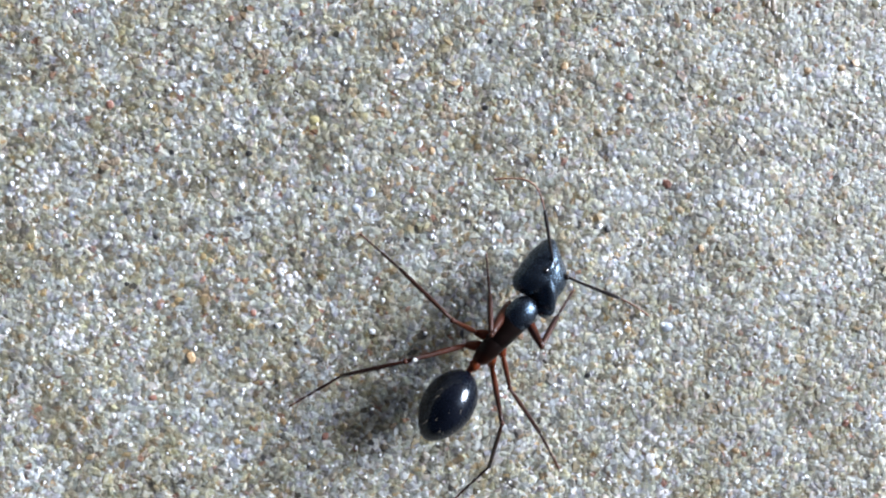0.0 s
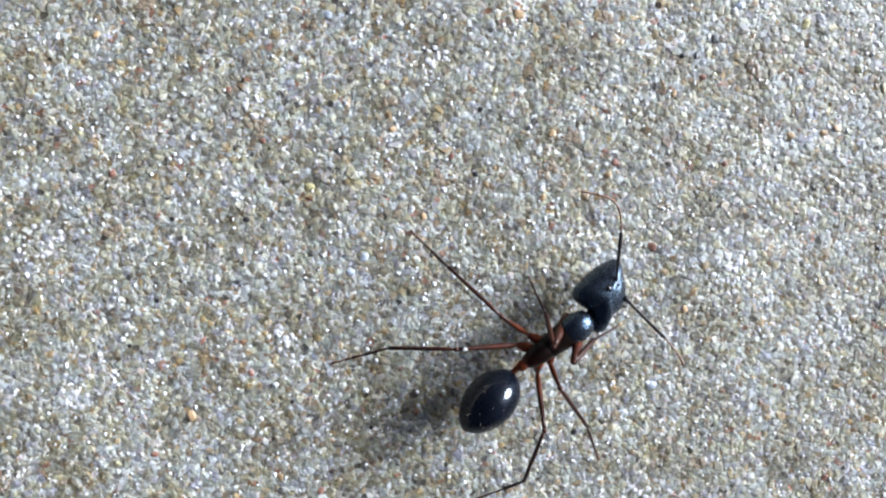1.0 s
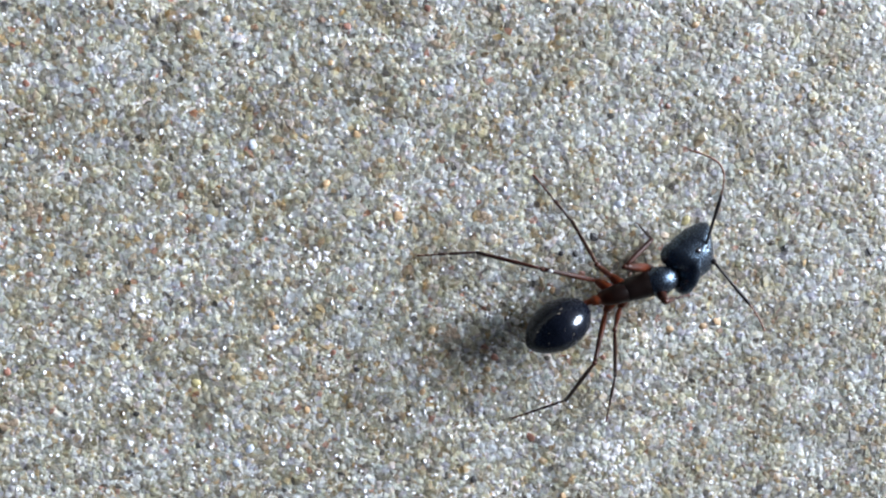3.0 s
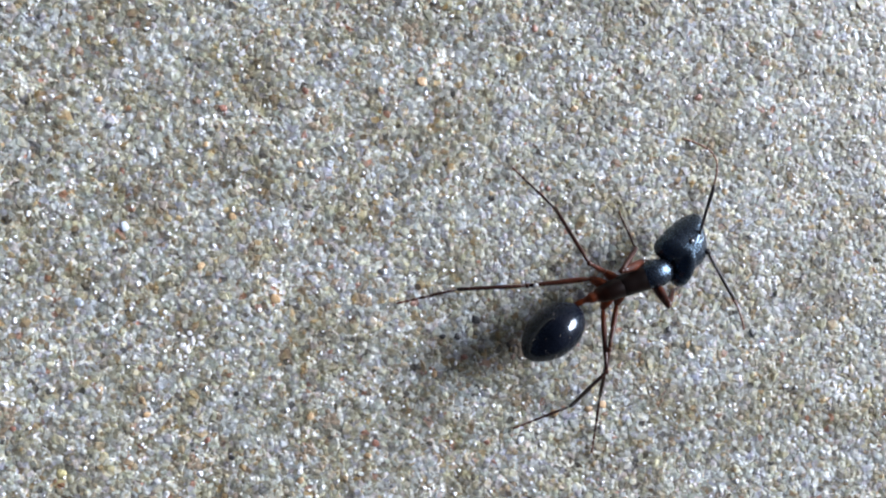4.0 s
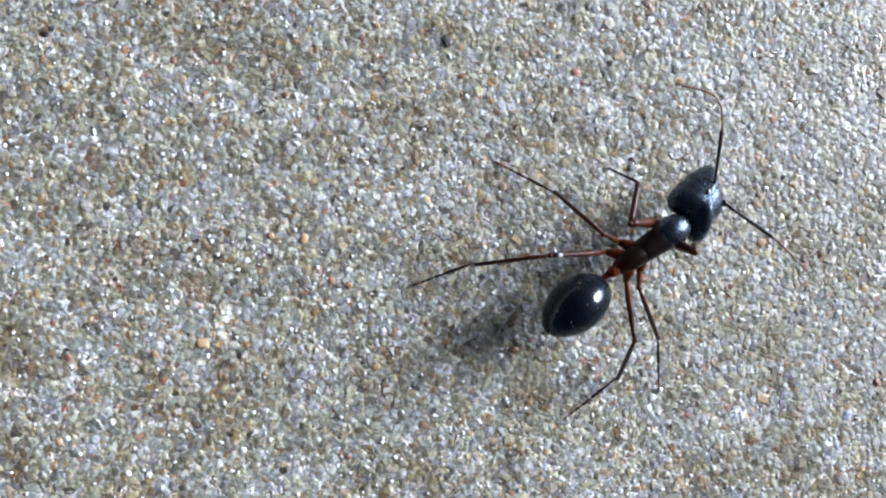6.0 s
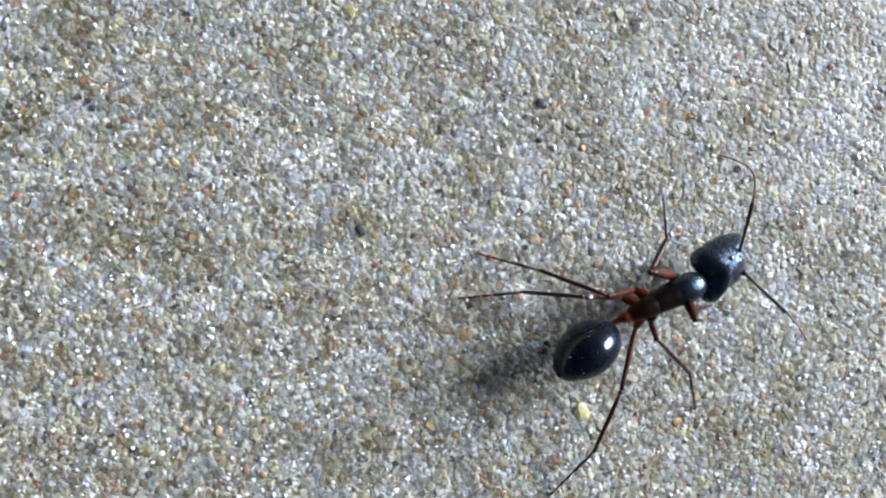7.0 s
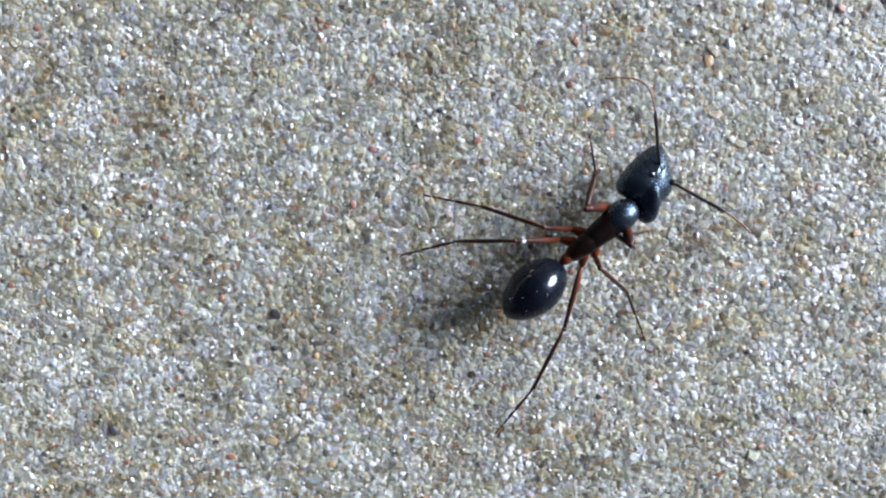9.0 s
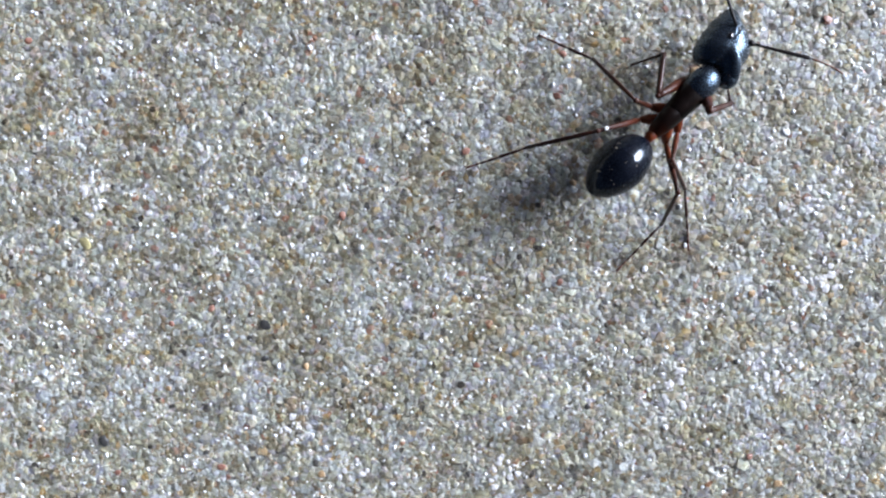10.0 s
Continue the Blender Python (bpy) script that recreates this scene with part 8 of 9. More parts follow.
    walk(P["right_middle_tarsus"], [
        (0, pose(-0.00218, -0.004, 0.00172, 0, 32.1, -109)), (0.2, pose(0.00005, -0.00336, 0.00141, 0, 25.2, -89.7)),
        (0.3, pose(-0.00022, -0.00356, 0.00188, 0, 30.6, -83.9)), (0.5, pose(-0.00126, -0.00333, 0.00154, 0, 25.3, -95.6)),
        (0.7, pose(-0.00156, -0.00359, 0.00162, 0, 21.1, -103.1)), (0.8, pose(-0.00204, -0.00365, 0.00148, 0, 22.1, -106.7)),
        (1, pose(-0.00111, -0.00393, 0.00178, 0, 35.4, -101.1)), (1.2, pose(0.00055, -0.00328, 0.00189, 0, 40, -74.7)),
        (1.3, pose(-0.00005, -0.00348, 0.00201, 0, 43.3, -77.6)), (1.5, pose(-0.00249, -0.00341, 0.00136, 0, 23.6, -109.8)),
        (1.7, pose(-0.00273, -0.0035, 0.00145, 0, 21.1, -121.2)), (1.8, pose(-0.00121, -0.00413, 0.00183, 0, 35, -105.5)),
        (2, pose(-0.00049, -0.0034, 0.00144, 0, 29.8, -91.5)), (2.2, pose(-0.00193, -0.0038, 0.00152, 0, 27.6, -108.8)),
        (2.3, pose(-0.00252, -0.00347, 0.00139, 0, 27.1, -114)), (2.5, pose(-0.00089, -0.00346, 0.00134, 0, 22.5, -96.2)),
        (2.7, pose(-0.00034, -0.00294, 0.00154, 0, 24.9, -93)), (2.85, pose(-0.00112, -0.00367, 0.0015, 0, 28.8, -99.9)),
        (3, pose(-0.00193, -0.00365, 0.00146, 0, 25.8, -109.1)), (3.15, pose(-0.00191, -0.00375, 0.00126, 0, 20.5, -106.9)),
        (3.3, pose(-0.00172, -0.0041, 0.00113, 0, 17.4, -104.3)), (3.45, pose(-0.0003, -0.00366, 0.00174, 0, 31.6, -91.5)),
        (3.6, pose(-0.00006, -0.00334, 0.00158, 0, 30.6, -95.2)), (3.8, pose(-0.00121, -0.00348, 0.00147, 0, 20, -102.2)),
        (4, pose(-0.00277, -0.00464, 0.00035, 0, 6.2, -117.8)), (4.2, pose(-0.00023, -0.0038, 0.0018, 0, 33.7, -91.1)),
        (4.3, pose(0.00025, -0.00322, 0.00164, 0, 34.7, -93.4)), (4.5, pose(-0.00065, -0.00334, 0.00141, 0, 19, -98.8)),
        (4.7, pose(-0.00245, -0.00362, 0.00156, 0, 30.1, -110.1)), (4.8, pose(-0.00179, -0.00423, 0.00158, 0, 20.3, -115)),
        (5, pose(-0.00056, -0.00355, 0.00143, 0, 29.5, -109.9)), (5.2, pose(-0.00121, -0.00378, 0.00147, 0, 27.7, -106.8)),
        (5.35, pose(-0.00154, -0.00362, 0.00151, 0, 24.9, -104.5)), (5.5, pose(-0.00183, -0.00389, 0.00162, 0, 27.7, -107.5)),
        (5.65, pose(-0.00094, -0.00371, 0.00146, 0, 25.9, -107.2)), (5.8, pose(-0.0009, -0.00342, 0.00137, 0, 27.8, -105.3)),
        (5.95, pose(-0.00167, -0.00336, 0.0016, 0, 31.6, -109.7)), (6.1, pose(-0.00181, -0.00352, 0.00149, 0, 30.3, -106.1)),
        (6.3, pose(-0.00047, -0.00325, 0.00149, 0, 30.9, -97.5)), (6.5, pose(-0.00069, -0.003, 0.0012, 0, 24.4, -98.7)),
        (6.7, pose(-0.00203, -0.00319, 0.00163, 0, 34.4, -113.5)), (6.8, pose(-0.00233, -0.00342, 0.00137, 0, 28.2, -113.4)),
        (7, pose(-0.00032, -0.00336, 0.00181, 0, 39, -84.9)), (7.2, pose(-0.00066, -0.00301, 0.00142, 0, 29.3, -100.9)),
        (7.3, pose(-0.00157, -0.00336, 0.00156, 0, 32.6, -109.5)), (7.5, pose(-0.00114, -0.00295, 0.00164, 0, 31.8, -94)),
        (7.7, pose(-0.00062, -0.0026, 0.00173, 0, 31.7, -95.3)), (7.8, pose(-0.00092, -0.00267, 0.00152, 0, 31.8, -94.6)),
        (8, pose(-0.00177, -0.00288, 0.00129, 0, 18.7, -115.8)), (8.2, pose(-0.00141, -0.0034, 0.0016, 0, 25, -107.5)),
        (8.3, pose(-0.00028, -0.00325, 0.00168, 0, 27.3, -92.1)), (8.5, pose(-0.00052, -0.00312, 0.00129, 0, 26.3, -104.3)),
        (8.7, pose(-0.00223, -0.00321, 0.00141, 0, 29.1, -119.9)), (8.8, pose(-0.0022, -0.00295, 0.00122, 0, 24.8, -126.3)),
        (9, pose(-0.00065, -0.00289, 0.00115, 0, 23.2, -104.9)), (9.2, pose(-0.00119, -0.0028, 0.0009, 0, 17.7, -119)),
        (9.3, pose(-0.00204, -0.00302, 0.00116, 0, 23.4, -119.1)), (9.5, pose(-0.00086, -0.00314, 0.00141, 0, 29.2, -102.9)),
        (9.7, pose(-0.00028, -0.00237, 0.00079, 0, 15.5, -100.9)), (9.8, pose(-0.00058, -0.00256, 0.00093, 0, 18.5, -115)),
        (10, pose(-0.00204, -0.00286, 0.00034, 0, 6, -130)),
    ])
    walk(P["right_hind_femur"], [
        (0, pose(-0.0014, -0.0007, 0.00125, 0, -49.3, -135.3)), (0.2, pose(-0.0014, -0.0007, 0.00125, 0, -56.2, -122.4)),
        (0.3, pose(-0.0014, -0.0007, 0.00125, 0, -53.6, -118)), (0.5, pose(-0.0014, -0.0007, 0.00125, 0, -41.5, -139.2)),
        (0.7, pose(-0.0014, -0.0007, 0.00125, 0, -43.7, -120.9)), (0.8, pose(-0.0014, -0.0007, 0.00125, 0, -44.3, -113.7)),
        (1, pose(-0.0014, -0.0007, 0.00125, 0, -42.6, -127.4)), (1.2, pose(-0.0014, -0.0007, 0.00125, 0, -37.1, -125.6)),
        (1.3, pose(-0.0014, -0.0007, 0.00125, 0, -45.5, -138.2)), (1.5, pose(-0.0014, -0.0007, 0.00125, 0, -45.6, -151.4)),
        (1.7, pose(-0.0014, -0.0007, 0.00125, 0, -43.2, -129.9)), (1.8, pose(-0.0014, -0.0007, 0.00125, 0, -36.4, -130.2)),
        (2, pose(-0.0014, -0.0007, 0.00125, 0, 1.2, -134.2)), (2.2, pose(-0.0014, -0.0007, 0.00125, 0, -47.1, -134.1)),
        (2.3, pose(-0.0014, -0.0007, 0.00125, 0, -42.9, -133.4)), (2.5, pose(-0.0014, -0.0007, 0.00125, 0, -9.5, -127.9)),
        (2.7, pose(-0.0014, -0.0007, 0.00125, 0, 1.2, -128)), (2.85, pose(-0.0014, -0.0007, 0.00125, 0, -22.3, -134.2)),
        (3, pose(-0.0014, -0.0007, 0.00125, 0, -41.6, -134.3)), (3.15, pose(-0.0014, -0.0007, 0.00125, 0, -27.2, -128.9)),
        (3.3, pose(-0.0014, -0.0007, 0.00125, 0, -14.4, -122.4)), (3.45, pose(-0.0014, -0.0007, 0.00125, 0, -4.6, -126.7)),
        (3.6, pose(-0.0014, -0.0007, 0.00125, 0, -10.9, -133.6)), (3.8, pose(-0.0014, -0.0007, 0.00125, 0, -33.4, -136.1)),
        (4, pose(-0.0014, -0.0007, 0.00125, 0, -24.8, -115.5)), (4.2, pose(-0.0014, -0.0007, 0.00125, 0, -6.4, -126.2)),
        (4.3, pose(-0.0014, -0.0007, 0.00125, 0, -4.2, -132.5)), (4.5, pose(-0.0014, -0.0007, 0.00125, 0, -26.4, -136.5)),
        (4.7, pose(-0.0014, -0.0007, 0.00125, 0, -29.9, -123.9)), (4.8, pose(-0.0014, -0.0007, 0.00125, 0, -17.1, -124.7)),
        (5, pose(-0.0014, -0.0007, 0.00125, 0, -4, -143.9)), (5.2, pose(-0.0014, -0.0007, 0.00125, 0, -24.9, -132.6)),
        (5.35, pose(-0.0014, -0.0007, 0.00125, 0, -28.4, -130.3)), (5.5, pose(-0.0014, -0.0007, 0.00125, 0, -22.2, -126.3)),
        (5.65, pose(-0.0014, -0.0007, 0.00125, 0, -14.6, -136.9)), (5.8, pose(-0.0014, -0.0007, 0.00125, 0, -18.8, -139.8)),
        (5.95, pose(-0.0014, -0.0007, 0.00125, 0, -36.8, -132.2)), (6.1, pose(-0.0014, -0.0007, 0.00125, 0, -31.6, -132.9)),
        (6.3, pose(-0.0014, -0.0007, 0.00125, 0, -22.6, -141.7)), (6.5, pose(-0.0014, -0.0007, 0.00125, 0, -20.8, -141.3)),
        (6.7, pose(-0.0014, -0.0007, 0.00125, 0, -41.8, -131.2)), (6.8, pose(-0.0014, -0.0007, 0.00125, 0, -37.2, -132.3)),
        (7, pose(-0.0014, -0.0007, 0.00125, 0, -16, -135.6)), (7.2, pose(-0.0014, -0.0007, 0.00125, 0, -46.4, -130.1)),
        (7.3, pose(-0.0014, -0.0007, 0.00125, 0, -44.8, -131.4)), (7.5, pose(-0.0014, -0.0007, 0.00125, 0, -40.4, -133.9)),
        (7.7, pose(-0.0014, -0.0007, 0.00125, 0, -47.4, -183.5)), (7.8, pose(-0.0014, -0.0007, 0.00125, 0, -51.2, -191.9)),
        (8, pose(-0.0014, -0.0007, 0.00125, 0, -48.7, -120.5)), (8.2, pose(-0.0014, -0.0007, 0.00125, 0, -47.8, -139.7)),
        (8.3, pose(-0.0014, -0.0007, 0.00125, 0, -34.7, -138.4)), (8.5, pose(-0.0014, -0.0007, 0.00125, 0, -29.1, -143)),
        (8.7, pose(-0.0014, -0.0007, 0.00125, 0, -48.7, -122.4)), (8.8, pose(-0.0014, -0.0007, 0.00125, 0, -40.2, -123.3)),
        (9, pose(-0.0014, -0.0007, 0.00125, 0, -0.9, -144.4)), (9.2, pose(-0.0014, -0.0007, 0.00125, 0, -42.6, -137.3)),
        (9.3, pose(-0.0014, -0.0007, 0.00125, 0, -44.6, -127.4)), (9.5, pose(-0.0014, -0.0007, 0.00125, 0, -25, -135.1)),
        (9.7, pose(-0.0014, -0.0007, 0.00125, 0, -28.3, -142.5)), (9.8, pose(-0.0014, -0.0007, 0.00125, 0, -34.7, -136.3)),
        (10, pose(-0.0014, -0.0007, 0.00125, 0, -42.3, -136)),
    ])
    walk(P["right_hind_tibia"], [
        (0, pose(-0.00274, -0.00203, 0.00345, 0, 39.6, -145.2)), (0.2, pose(-0.00226, -0.00206, 0.00366, 0, 33.6, -128.8)),
        (0.3, pose(-0.00221, -0.00222, 0.00358, 0, 24.3, -132)), (0.5, pose(-0.00305, -0.00212, 0.00317, 0, 37.6, -131.9)),
        (0.7, pose(-0.00248, -0.0025, 0.00325, 0, 35.1, -132.2)), (0.8, pose(-0.00223, -0.0026, 0.00327, 0, 39.5, -137.4)),
        (1, pose(-0.0027, -0.00239, 0.00321, 0, 27.8, -139.2)), (1.2, pose(-0.00275, -0.00258, 0.003, 0, 18.3, -124.7)),
        (1.3, pose(-0.00292, -0.00205, 0.00332, 0, 16.6, -133.1)), (1.5, pose(-0.00318, -0.00167, 0.00332, 0, 28.8, -136.4)),
        (1.7, pose(-0.00276, -0.00232, 0.00324, 0, 45.7, -124.4)), (1.8, pose(-0.00291, -0.00248, 0.00297, 0, 35.8, -128.2)),
        (2, pose(-0.00342, -0.00278, 0.00119, 0, 15.8, -138.9)), (2.2, pose(-0.00278, -0.00212, 0.00337, 0, 41.7, -119)),
        (2.3, pose(-0.00286, -0.00224, 0.00322, 0, 47.1, -127.2)), (2.5, pose(-0.00316, -0.00296, 0.00173, 0, 15.5, -141.2)),
        (2.7, pose(-0.00319, -0.00298, 0.00119, 0, 13.1, -130.8)), (2.85, pose(-0.00327, -0.00263, 0.00235, 0, 27.7, -129.9)),
        (3, pose(-0.00292, -0.00225, 0.00317, 0, 40.5, -127.7)), (3.15, pose(-0.00302, -0.00271, 0.00258, 0, 32.6, -135.1)),
        (3.3, pose(-0.00291, -0.00307, 0.00197, 0, 26.6, -139.6)), (3.45, pose(-0.00313, -0.00302, 0.00148, 0, 13.4, -141.2)),
        (3.6, pose(-0.00336, -0.00276, 0.0018, 0, 9.9, -146.1)), (3.8, pose(-0.00314, -0.00238, 0.00285, 0, 27.1, -134.2)),
        (4, pose(-0.00253, -0.00308, 0.00247, 0, 42.7, -138.9)), (4.2, pose(-0.0031, -0.00302, 0.00157, 0, 13.5, -144.5)),
        (4.3, pose(-0.00335, -0.00283, 0.00146, 0, 3.1, -147.7)), (4.5, pose(-0.00329, -0.00249, 0.00254, 0, 23, -148.1)),
        (4.7, pose(-0.0028, -0.00279, 0.0027, 0, 49.3, -129.4)), (4.8, pose(-0.00298, -0.00298, 0.0021, 0, 34.5, -133.7)),
        (5, pose(-0.00374, -0.0024, 0.00145, 0, 4.2, -155.7)), (5.2, pose(-0.00318, -0.00264, 0.00247, 0, 43.2, -142.9)),
        (5.35, pose(-0.00305, -0.00264, 0.00263, 0, 36.8, -137.7)), (5.5, pose(-0.00299, -0.00286, 0.00234, 0, 38.2, -131.5)),
        (5.65, pose(-0.00345, -0.00262, 0.00198, 0, 20.6, -141.5)), (5.8, pose(-0.0035, -0.00247, 0.00218, 0, 17.6, -144.7)),
        (5.95, pose(-0.00296, -0.00242, 0.00299, 0, 54.6, -122.8)), (6.1, pose(-0.00308, -0.00251, 0.00277, 0, 48.6, -119.3)),
        (6.3, pose(-0.0035, -0.00236, 0.00237, 0, 40.6, -125.1)), (6.5, pose(-0.00352, -0.00239, 0.00228, 0, 5.2, -146.7)),
        (6.7, pose(-0.00282, -0.00233, 0.00318, 0, 66.1, -114.9)), (6.8, pose(-0.00296, -0.00241, 0.003, 0, 59.1, -112.8)),
        (7, pose(-0.00339, -0.00265, 0.00205, 0, 21.6, -131.2)), (7.2, pose(-0.00269, -0.00223, 0.00335, 0, 13.9, -149.3)),
        (7.3, pose(-0.00276, -0.00224, 0.00329, 0, 60.8, -108.6)), (7.5, pose(-0.00293, -0.00229, 0.00313, 0, 27.2, -117.6)),
        (7.7, pose(-0.00336, -0.00058, 0.00339, 0, 36.5, -114.5)), (7.8, pose(-0.00318, -0.00033, 0.00351, 0, 37.4, -105.1)),
        (8, pose(-0.00237, -0.00235, 0.00343, 0, 22.7, -181.7)), (8.2, pose(-0.00289, -0.00196, 0.0034, 0, 33, -126.6)),
        (8.3, pose(-0.00318, -0.00228, 0.0029, 0, 32.9, -127.7)), (8.5, pose(-0.00342, -0.00222, 0.00266, 0, 27.6, -148.4)),
        (8.7, pose(-0.00243, -0.00232, 0.00343, 0, 51.5, -143.4)), (8.8, pose(-0.00262, -0.00255, 0.00312, 0, 52.5, -144.5)),
        (9, pose(-0.00376, -0.00239, 0.0013, 0, 8.3, -154.4)), (9.2, pose(-0.00297, -0.00215, 0.00321, 0, 56.2, -127.3)),
        (9.3, pose(-0.00266, -0.00234, 0.00329, 0, 53.4, -144.8)), (9.5, pose(-0.00326, -0.00256, 0.00247, 0, 43.3, -137.9)),
        (9.7, pose(-0.00343, -0.00225, 0.00263, 0, 47.2, -135.1)), (9.8, pose(-0.00313, -0.00235, 0.0029, 0, 55.6, -123.1)),
        (10, pose(-0.00294, -0.00219, 0.0032, 0, 63.6, -132.1)),
    ])
    walk(P["right_hind_tarsus"], [
        (0, pose(-0.0047, -0.0034, 0.00147, 0, 30, -175.3)), (0.2, pose(-0.00388, -0.00408, 0.00194, 0, 41.8, -147.2)),
        (0.3, pose(-0.0041, -0.00432, 0.00231, 0, 52.6, -123.4)), (0.5, pose(-0.00469, -0.00395, 0.00128, 0, 25.5, -147.1)),
        (0.7, pose(-0.00418, -0.00438, 0.00147, 0, 29.9, -160.8)), (0.8, pose(-0.004, -0.00422, 0.0013, 0, 26.1, -169)),
        (1, pose(-0.00477, -0.00419, 0.00177, 0, 37.1, -178.4)), (1.2, pose(-0.00442, -0.005, 0.00203, 0, 43.9, -120.3)),
        (1.3, pose(-0.00495, -0.00422, 0.00243, 0, 56.8, -117.8)), (1.5, pose(-0.00515, -0.00354, 0.00183, 0, 38.6, -172.4)),
        (1.7, pose(-0.00398, -0.00411, 0.00102, 0, 19.9, -168.2)), (1.8, pose(-0.00446, -0.00446, 0.00116, 0, 22.9, -167.2)),
        (2, pose(-0.00567, -0.00474, 0.00035, 0, 4.7, -152.3)), (2.2, pose(-0.0039, -0.00414, 0.00131, 0, 26.3, -167.4)),
        (2.3, pose(-0.00414, -0.00392, 0.00095, 0, 18.5, -174.5)), (2.5, pose(-0.00549, -0.00483, 0.0009, 0, 16.7, -165.2)),
        (2.7, pose(-0.00516, -0.00527, 0.00048, 0, 5.8, -152)), (2.85, pose(-0.00503, -0.00473, 0.00091, 0, 15.7, -160.5)),
        (3, pose(-0.00436, -0.00412, 0.00116, 0, 23.2, -170.8)), (3.15, pose(-0.00487, -0.00455, 0.00091, 0, 16.7, -169.4)),
        (3.3, pose(-0.00502, -0.00487, 0.00058, 0, 10.7, -172.7)), (3.45, pose(-0.00548, -0.00491, 0.00076, 0, 12.5, -178.5)),
        (3.6, pose(-0.0059, -0.00446, 0.00127, 0, 18.7, -171.4)), (3.8, pose(-0.00507, -0.00436, 0.00143, 0, 24.2, -158)),
        (4, pose(-0.00425, -0.00458, 0.00036, 0, 6, -179)), (4.2, pose(-0.00556, -0.00477, 0.00085, 0, 14.6, -186.8)),
        (4.3, pose(-0.00597, -0.00449, 0.0013, 0, 16.4, -173.3)), (4.5, pose(-0.00571, -0.00399, 0.00133, 0, 26.6, -170.1)),
        (4.7, pose(-0.00408, -0.00435, 0.00035, 0, 6, -192.4)), (4.8, pose(-0.00474, -0.00483, 0.00035, 0, 6, -195.2)),
        (5, pose(-0.00656, -0.00368, 0.00123, 0, 16.9, -173.2)), (5.2, pose(-0.00498, -0.004, 0.00035, 0, 6, -179.8)),
        (5.35, pose(-0.00489, -0.00432, 0.00077, 0, 15.9, -181)), (5.5, pose(-0.00461, -0.00469, 0.00043, 0, 8.1, -186.6)),
        (5.65, pose(-0.00572, -0.00442, 0.00089, 0, 16.2, -176.6)), (5.8, pose(-0.00591, -0.00418, 0.00125, 0, 25.3, -164.8)),
        (5.95, pose(-0.00393, -0.00393, 0.00046, 0, 10.3, -171.7)), (6.1, pose(-0.00408, -0.0043, 0.00044, 0, 9.4, -176.5)),
        (6.3, pose(-0.00485, -0.00428, 0.00035, 0, 6, -174.3)), (6.5, pose(-0.0061, -0.00409, 0.002, 0, 43.1, -152.2)),
        (6.7, pose(-0.00335, -0.00347, 0.00035, 0, 6, -171.9)), (6.8, pose(-0.00357, -0.00387, 0.00034, 0, 5.9, -183.2)),
        (7, pose(-0.00529, -0.00482, 0.00091, 0, 17.5, -154.5)), (7.2, pose(-0.00528, -0.00377, 0.00261, 0, 64, -121.3)),
        (7.3, pose(-0.00324, -0.00368, 0.00059, 0, 10.9, -172.8)), (7.5, pose(-0.00421, -0.00474, 0.00171, 0, 35.7, -135.7)),
        (7.7, pose(-0.00439, -0.00285, 0.00154, 0, 31.6, -129.6)), (7.8, pose(-0.00382, -0.0027, 0.00163, 0, 33.6, -125.8)),
        (8, pose(-0.00523, -0.00226, 0.00223, 0, 50, -123.3)), (8.2, pose(-0.00444, -0.00405, 0.00171, 0, 35.5, -188.2)),
        (8.3, pose(-0.00477, -0.00434, 0.00122, 0, 24.2, -173)), (8.5, pose(-0.00576, -0.00366, 0.00122, 0, 24.3, -166.9)),
        (8.7, pose(-0.00398, -0.00347, 0.001, 0, 19.6, -174)), (8.8, pose(-0.00415, -0.00365, 0.00067, 0, 12.5, -181.4)),
        (9, pose(-0.00652, -0.00372, 0.00085, 0, 11.5, -165.7)), (9.2, pose(-0.00402, -0.00352, 0.00064, 0, 11.9, -181.4)),
        (9.3, pose(-0.00416, -0.0034, 0.0008, 0, 15.2, -176.4)), (9.5, pose(-0.00493, -0.00407, 0.00035, 0, 6, -180.8)),
        (9.7, pose(-0.00492, -0.00374, 0.00035, 0, 6.1, -161.4)), (9.8, pose(-0.00408, -0.00381, 0.00034, 0, 5.9, -179.6)),
        (10, pose(-0.00386, -0.00321, 0.00043, 0, 7.6, -177.6)),
    ])
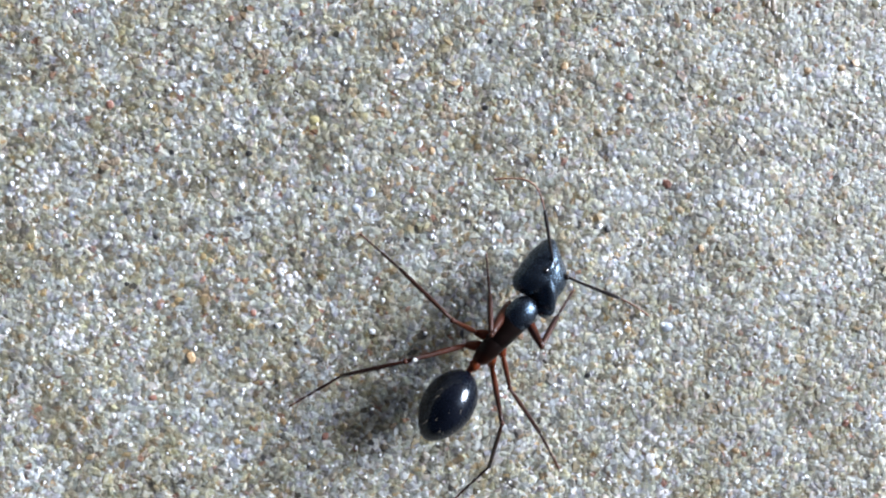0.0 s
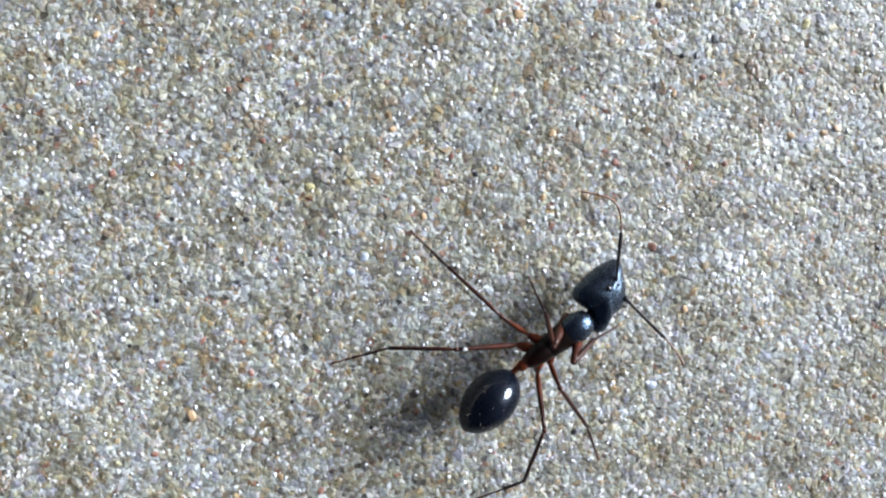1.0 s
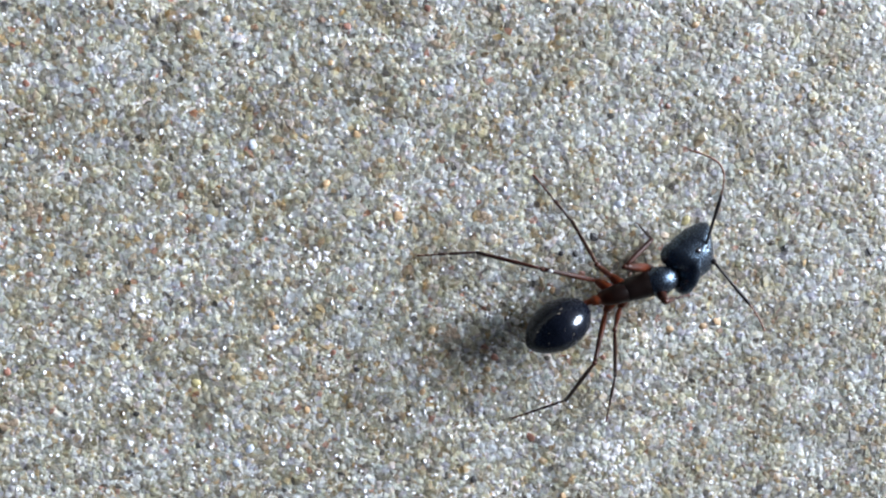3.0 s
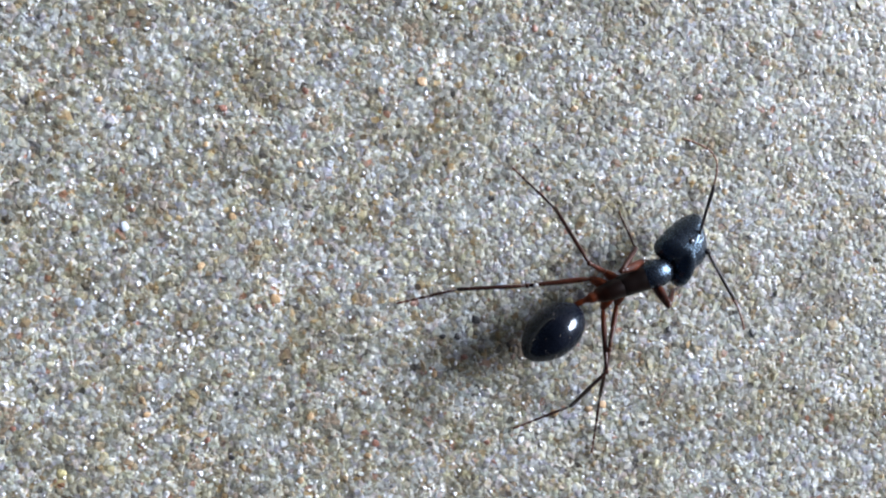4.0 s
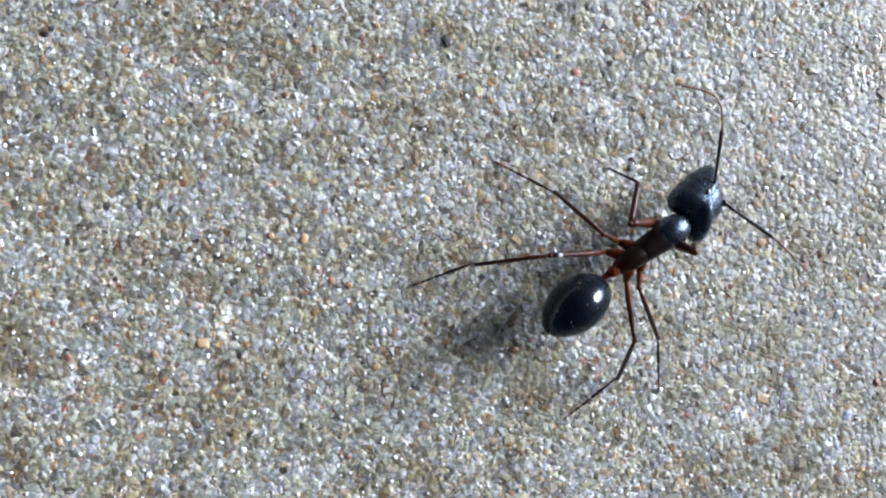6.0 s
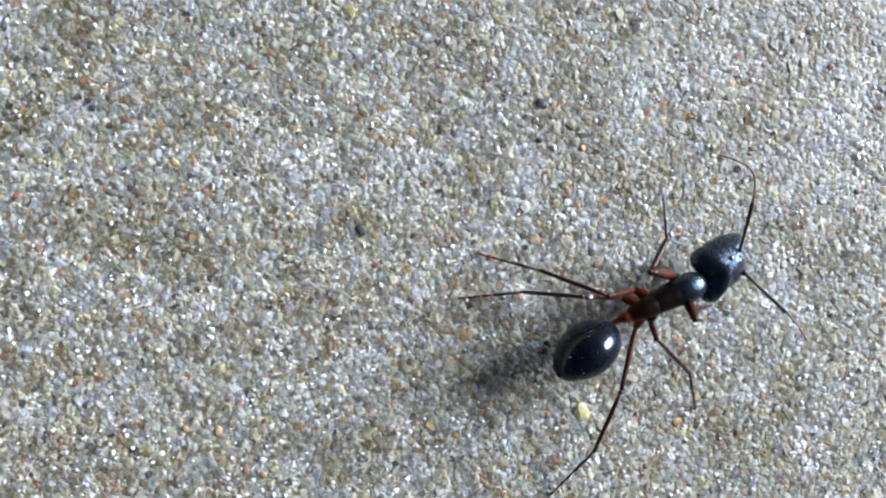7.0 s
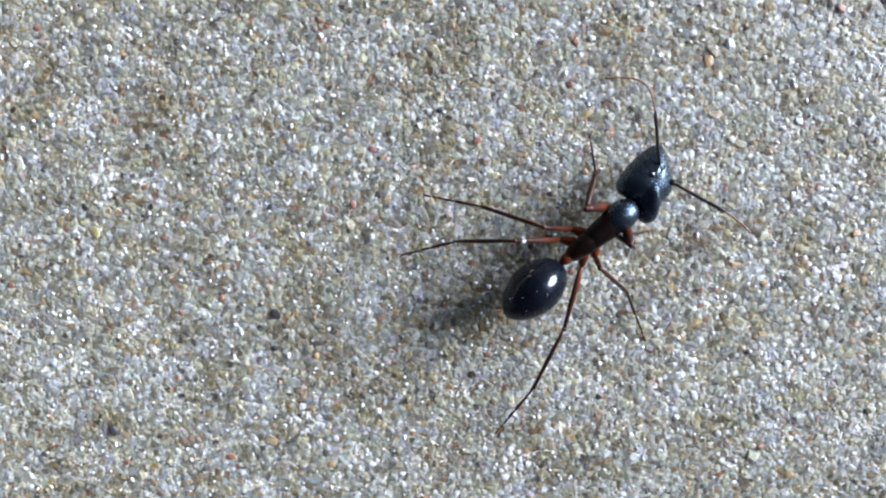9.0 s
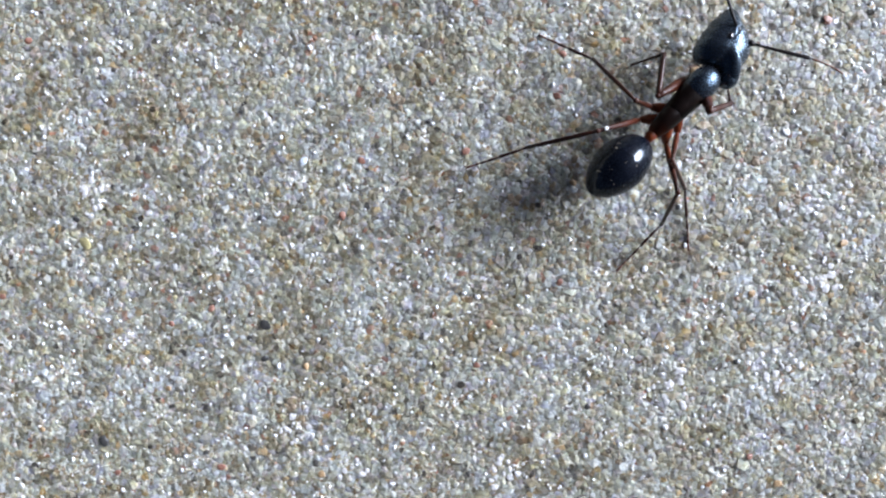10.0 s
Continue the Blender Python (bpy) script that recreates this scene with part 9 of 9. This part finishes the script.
    walk(P["speck"], [
        (0, pose(-0.0014, 0.0007, 0.00125, 0, -21.4, 141.6)), (0.2, pose(-0.0014, 0.0007, 0.00125, 0, 1.2, 160.5)), (0.3, pose(-0.0014, 0.0007, 0.00125, 0, 1.4, 172.7)),
        (0.5, pose(-0.0014, 0.0007, 0.00125, 0, -44.4, 136.4)), (0.7, pose(-0.0014, 0.0007, 0.00125, 0, -39.9, 145.1)),
        (0.8, pose(-0.0014, 0.0007, 0.00125, 0, -32.7, 142.2)), (1, pose(-0.0014, 0.0007, 0.00125, 0, -13.3, 144.4)),
        (1.2, pose(-0.0014, 0.0007, 0.00125, 0, -46.1, 149.4)), (1.3, pose(-0.0014, 0.0007, 0.00125, 0, -46.1, 137)),
        (1.5, pose(-0.0014, 0.0007, 0.00125, 0, -22.5, 142)), (1.7, pose(-0.0014, 0.0007, 0.00125, 0, 1.3, 158.4)), (1.8, pose(-0.0014, 0.0007, 0.00125, 0, 1, 165.4)),
        (2, pose(-0.0014, 0.0007, 0.00125, 0, -46.6, 144.4)), (2.2, pose(-0.0014, 0.0007, 0.00125, 0, -25.2, 148)), (2.3, pose(-0.0014, 0.0007, 0.00125, 0, -11, 146.9)),
        (2.5, pose(-0.0014, 0.0007, 0.00125, 0, -24.8, 151.1)), (2.7, pose(-0.0014, 0.0007, 0.00125, 0, -42.7, 140.5)),
        (2.85, pose(-0.0014, 0.0007, 0.00125, 0, -36, 146.3)), (3, pose(-0.0014, 0.0007, 0.00125, 0, -19.7, 147.3)),
        (3.15, pose(-0.0014, 0.0007, 0.00125, 0, -16.4, 152.1)), (3.3, pose(-0.0014, 0.0007, 0.00125, 0, -17.4, 154.7)),
        (3.45, pose(-0.0014, 0.0007, 0.00125, 0, -38.2, 144)), (3.6, pose(-0.0014, 0.0007, 0.00125, 0, -37.4, 147.8)),
        (3.8, pose(-0.0014, 0.0007, 0.00125, 0, -29, 150.8)), (4, pose(-0.0014, 0.0007, 0.00125, 0, 1.2, 164.3)), (4.2, pose(-0.0014, 0.0007, 0.00125, 0, -36.7, 145.1)),
        (4.3, pose(-0.0014, 0.0007, 0.00125, 0, -41, 148.4)), (4.5, pose(-0.0014, 0.0007, 0.00125, 0, -27.2, 146.8)),
        (4.7, pose(-0.0014, 0.0007, 0.00125, 0, 1.2, 159.9)), (4.8, pose(-0.0014, 0.0007, 0.00125, 0, 1.7, 164)), (5, pose(-0.0014, 0.0007, 0.00125, 0, -38.1, 144.1)),
        (5.2, pose(-0.0014, 0.0007, 0.00125, 0, -32.4, 148.6)), (5.35, pose(-0.0014, 0.0007, 0.00125, 0, -13.6, 153.2)),
        (5.5, pose(-0.0014, 0.0007, 0.00125, 0, -5.7, 159.8)), (5.65, pose(-0.0014, 0.0007, 0.00125, 0, -23.6, 152.3)),
        (5.8, pose(-0.0014, 0.0007, 0.00125, 0, -33.3, 146.2)), (5.95, pose(-0.0014, 0.0007, 0.00125, 0, -20.9, 148.4)),
        (6.1, pose(-0.0014, 0.0007, 0.00125, 0, -23.3, 150.4)), (6.3, pose(-0.0014, 0.0007, 0.00125, 0, -31.2, 152.4)),
        (6.5, pose(-0.0014, 0.0007, 0.00125, 0, -35, 146.3)), (6.7, pose(-0.0014, 0.0007, 0.00125, 0, -17.9, 148.8)),
        (6.8, pose(-0.0014, 0.0007, 0.00125, 0, -19.9, 150.1)), (7, pose(-0.0014, 0.0007, 0.00125, 0, -37.5, 150.2)),
        (7.2, pose(-0.0014, 0.0007, 0.00125, 0, -28.3, 149.3)), (7.3, pose(-0.0014, 0.0007, 0.00125, 0, -23, 149.1)),
        (7.5, pose(-0.0014, 0.0007, 0.00125, 0, -28.3, 149.6)), (7.7, pose(-0.0014, 0.0007, 0.00125, 0, -40.5, 133.1)),
        (7.8, pose(-0.0014, 0.0007, 0.00125, 0, -43.5, 134.5)), (8, pose(-0.0014, 0.0007, 0.00125, 0, -20.5, 144.1)),
        (8.2, pose(-0.0014, 0.0007, 0.00125, 0, -23.5, 150.1)), (8.3, pose(-0.0014, 0.0007, 0.00125, 0, -41.6, 143.7)),
        (8.5, pose(-0.0014, 0.0007, 0.00125, 0, -41.8, 133.1)), (8.7, pose(-0.0014, 0.0007, 0.00125, 0, -27.8, 149.9)),
        (8.8, pose(-0.0014, 0.0007, 0.00125, 0, -29.3, 147.9)), (9, pose(-0.0014, 0.0007, 0.00125, 0, -43.1, 138.4)),
        (9.2, pose(-0.0014, 0.0007, 0.00125, 0, -31.5, 138.2)), (9.3, pose(-0.0014, 0.0007, 0.00125, 0, -18.4, 148.2)),
        (9.5, pose(-0.0014, 0.0007, 0.00125, 0, -42.9, 145.7)), (9.7, pose(-0.0014, 0.0007, 0.00125, 0, -46.5, 137.2)),
        (9.8, pose(-0.0014, 0.0007, 0.00125, 0, -43.6, 139.8)), (10, pose(-0.0014, 0.0007, 0.00125, 0, -39.2, 150.1)),
    ])


motions()
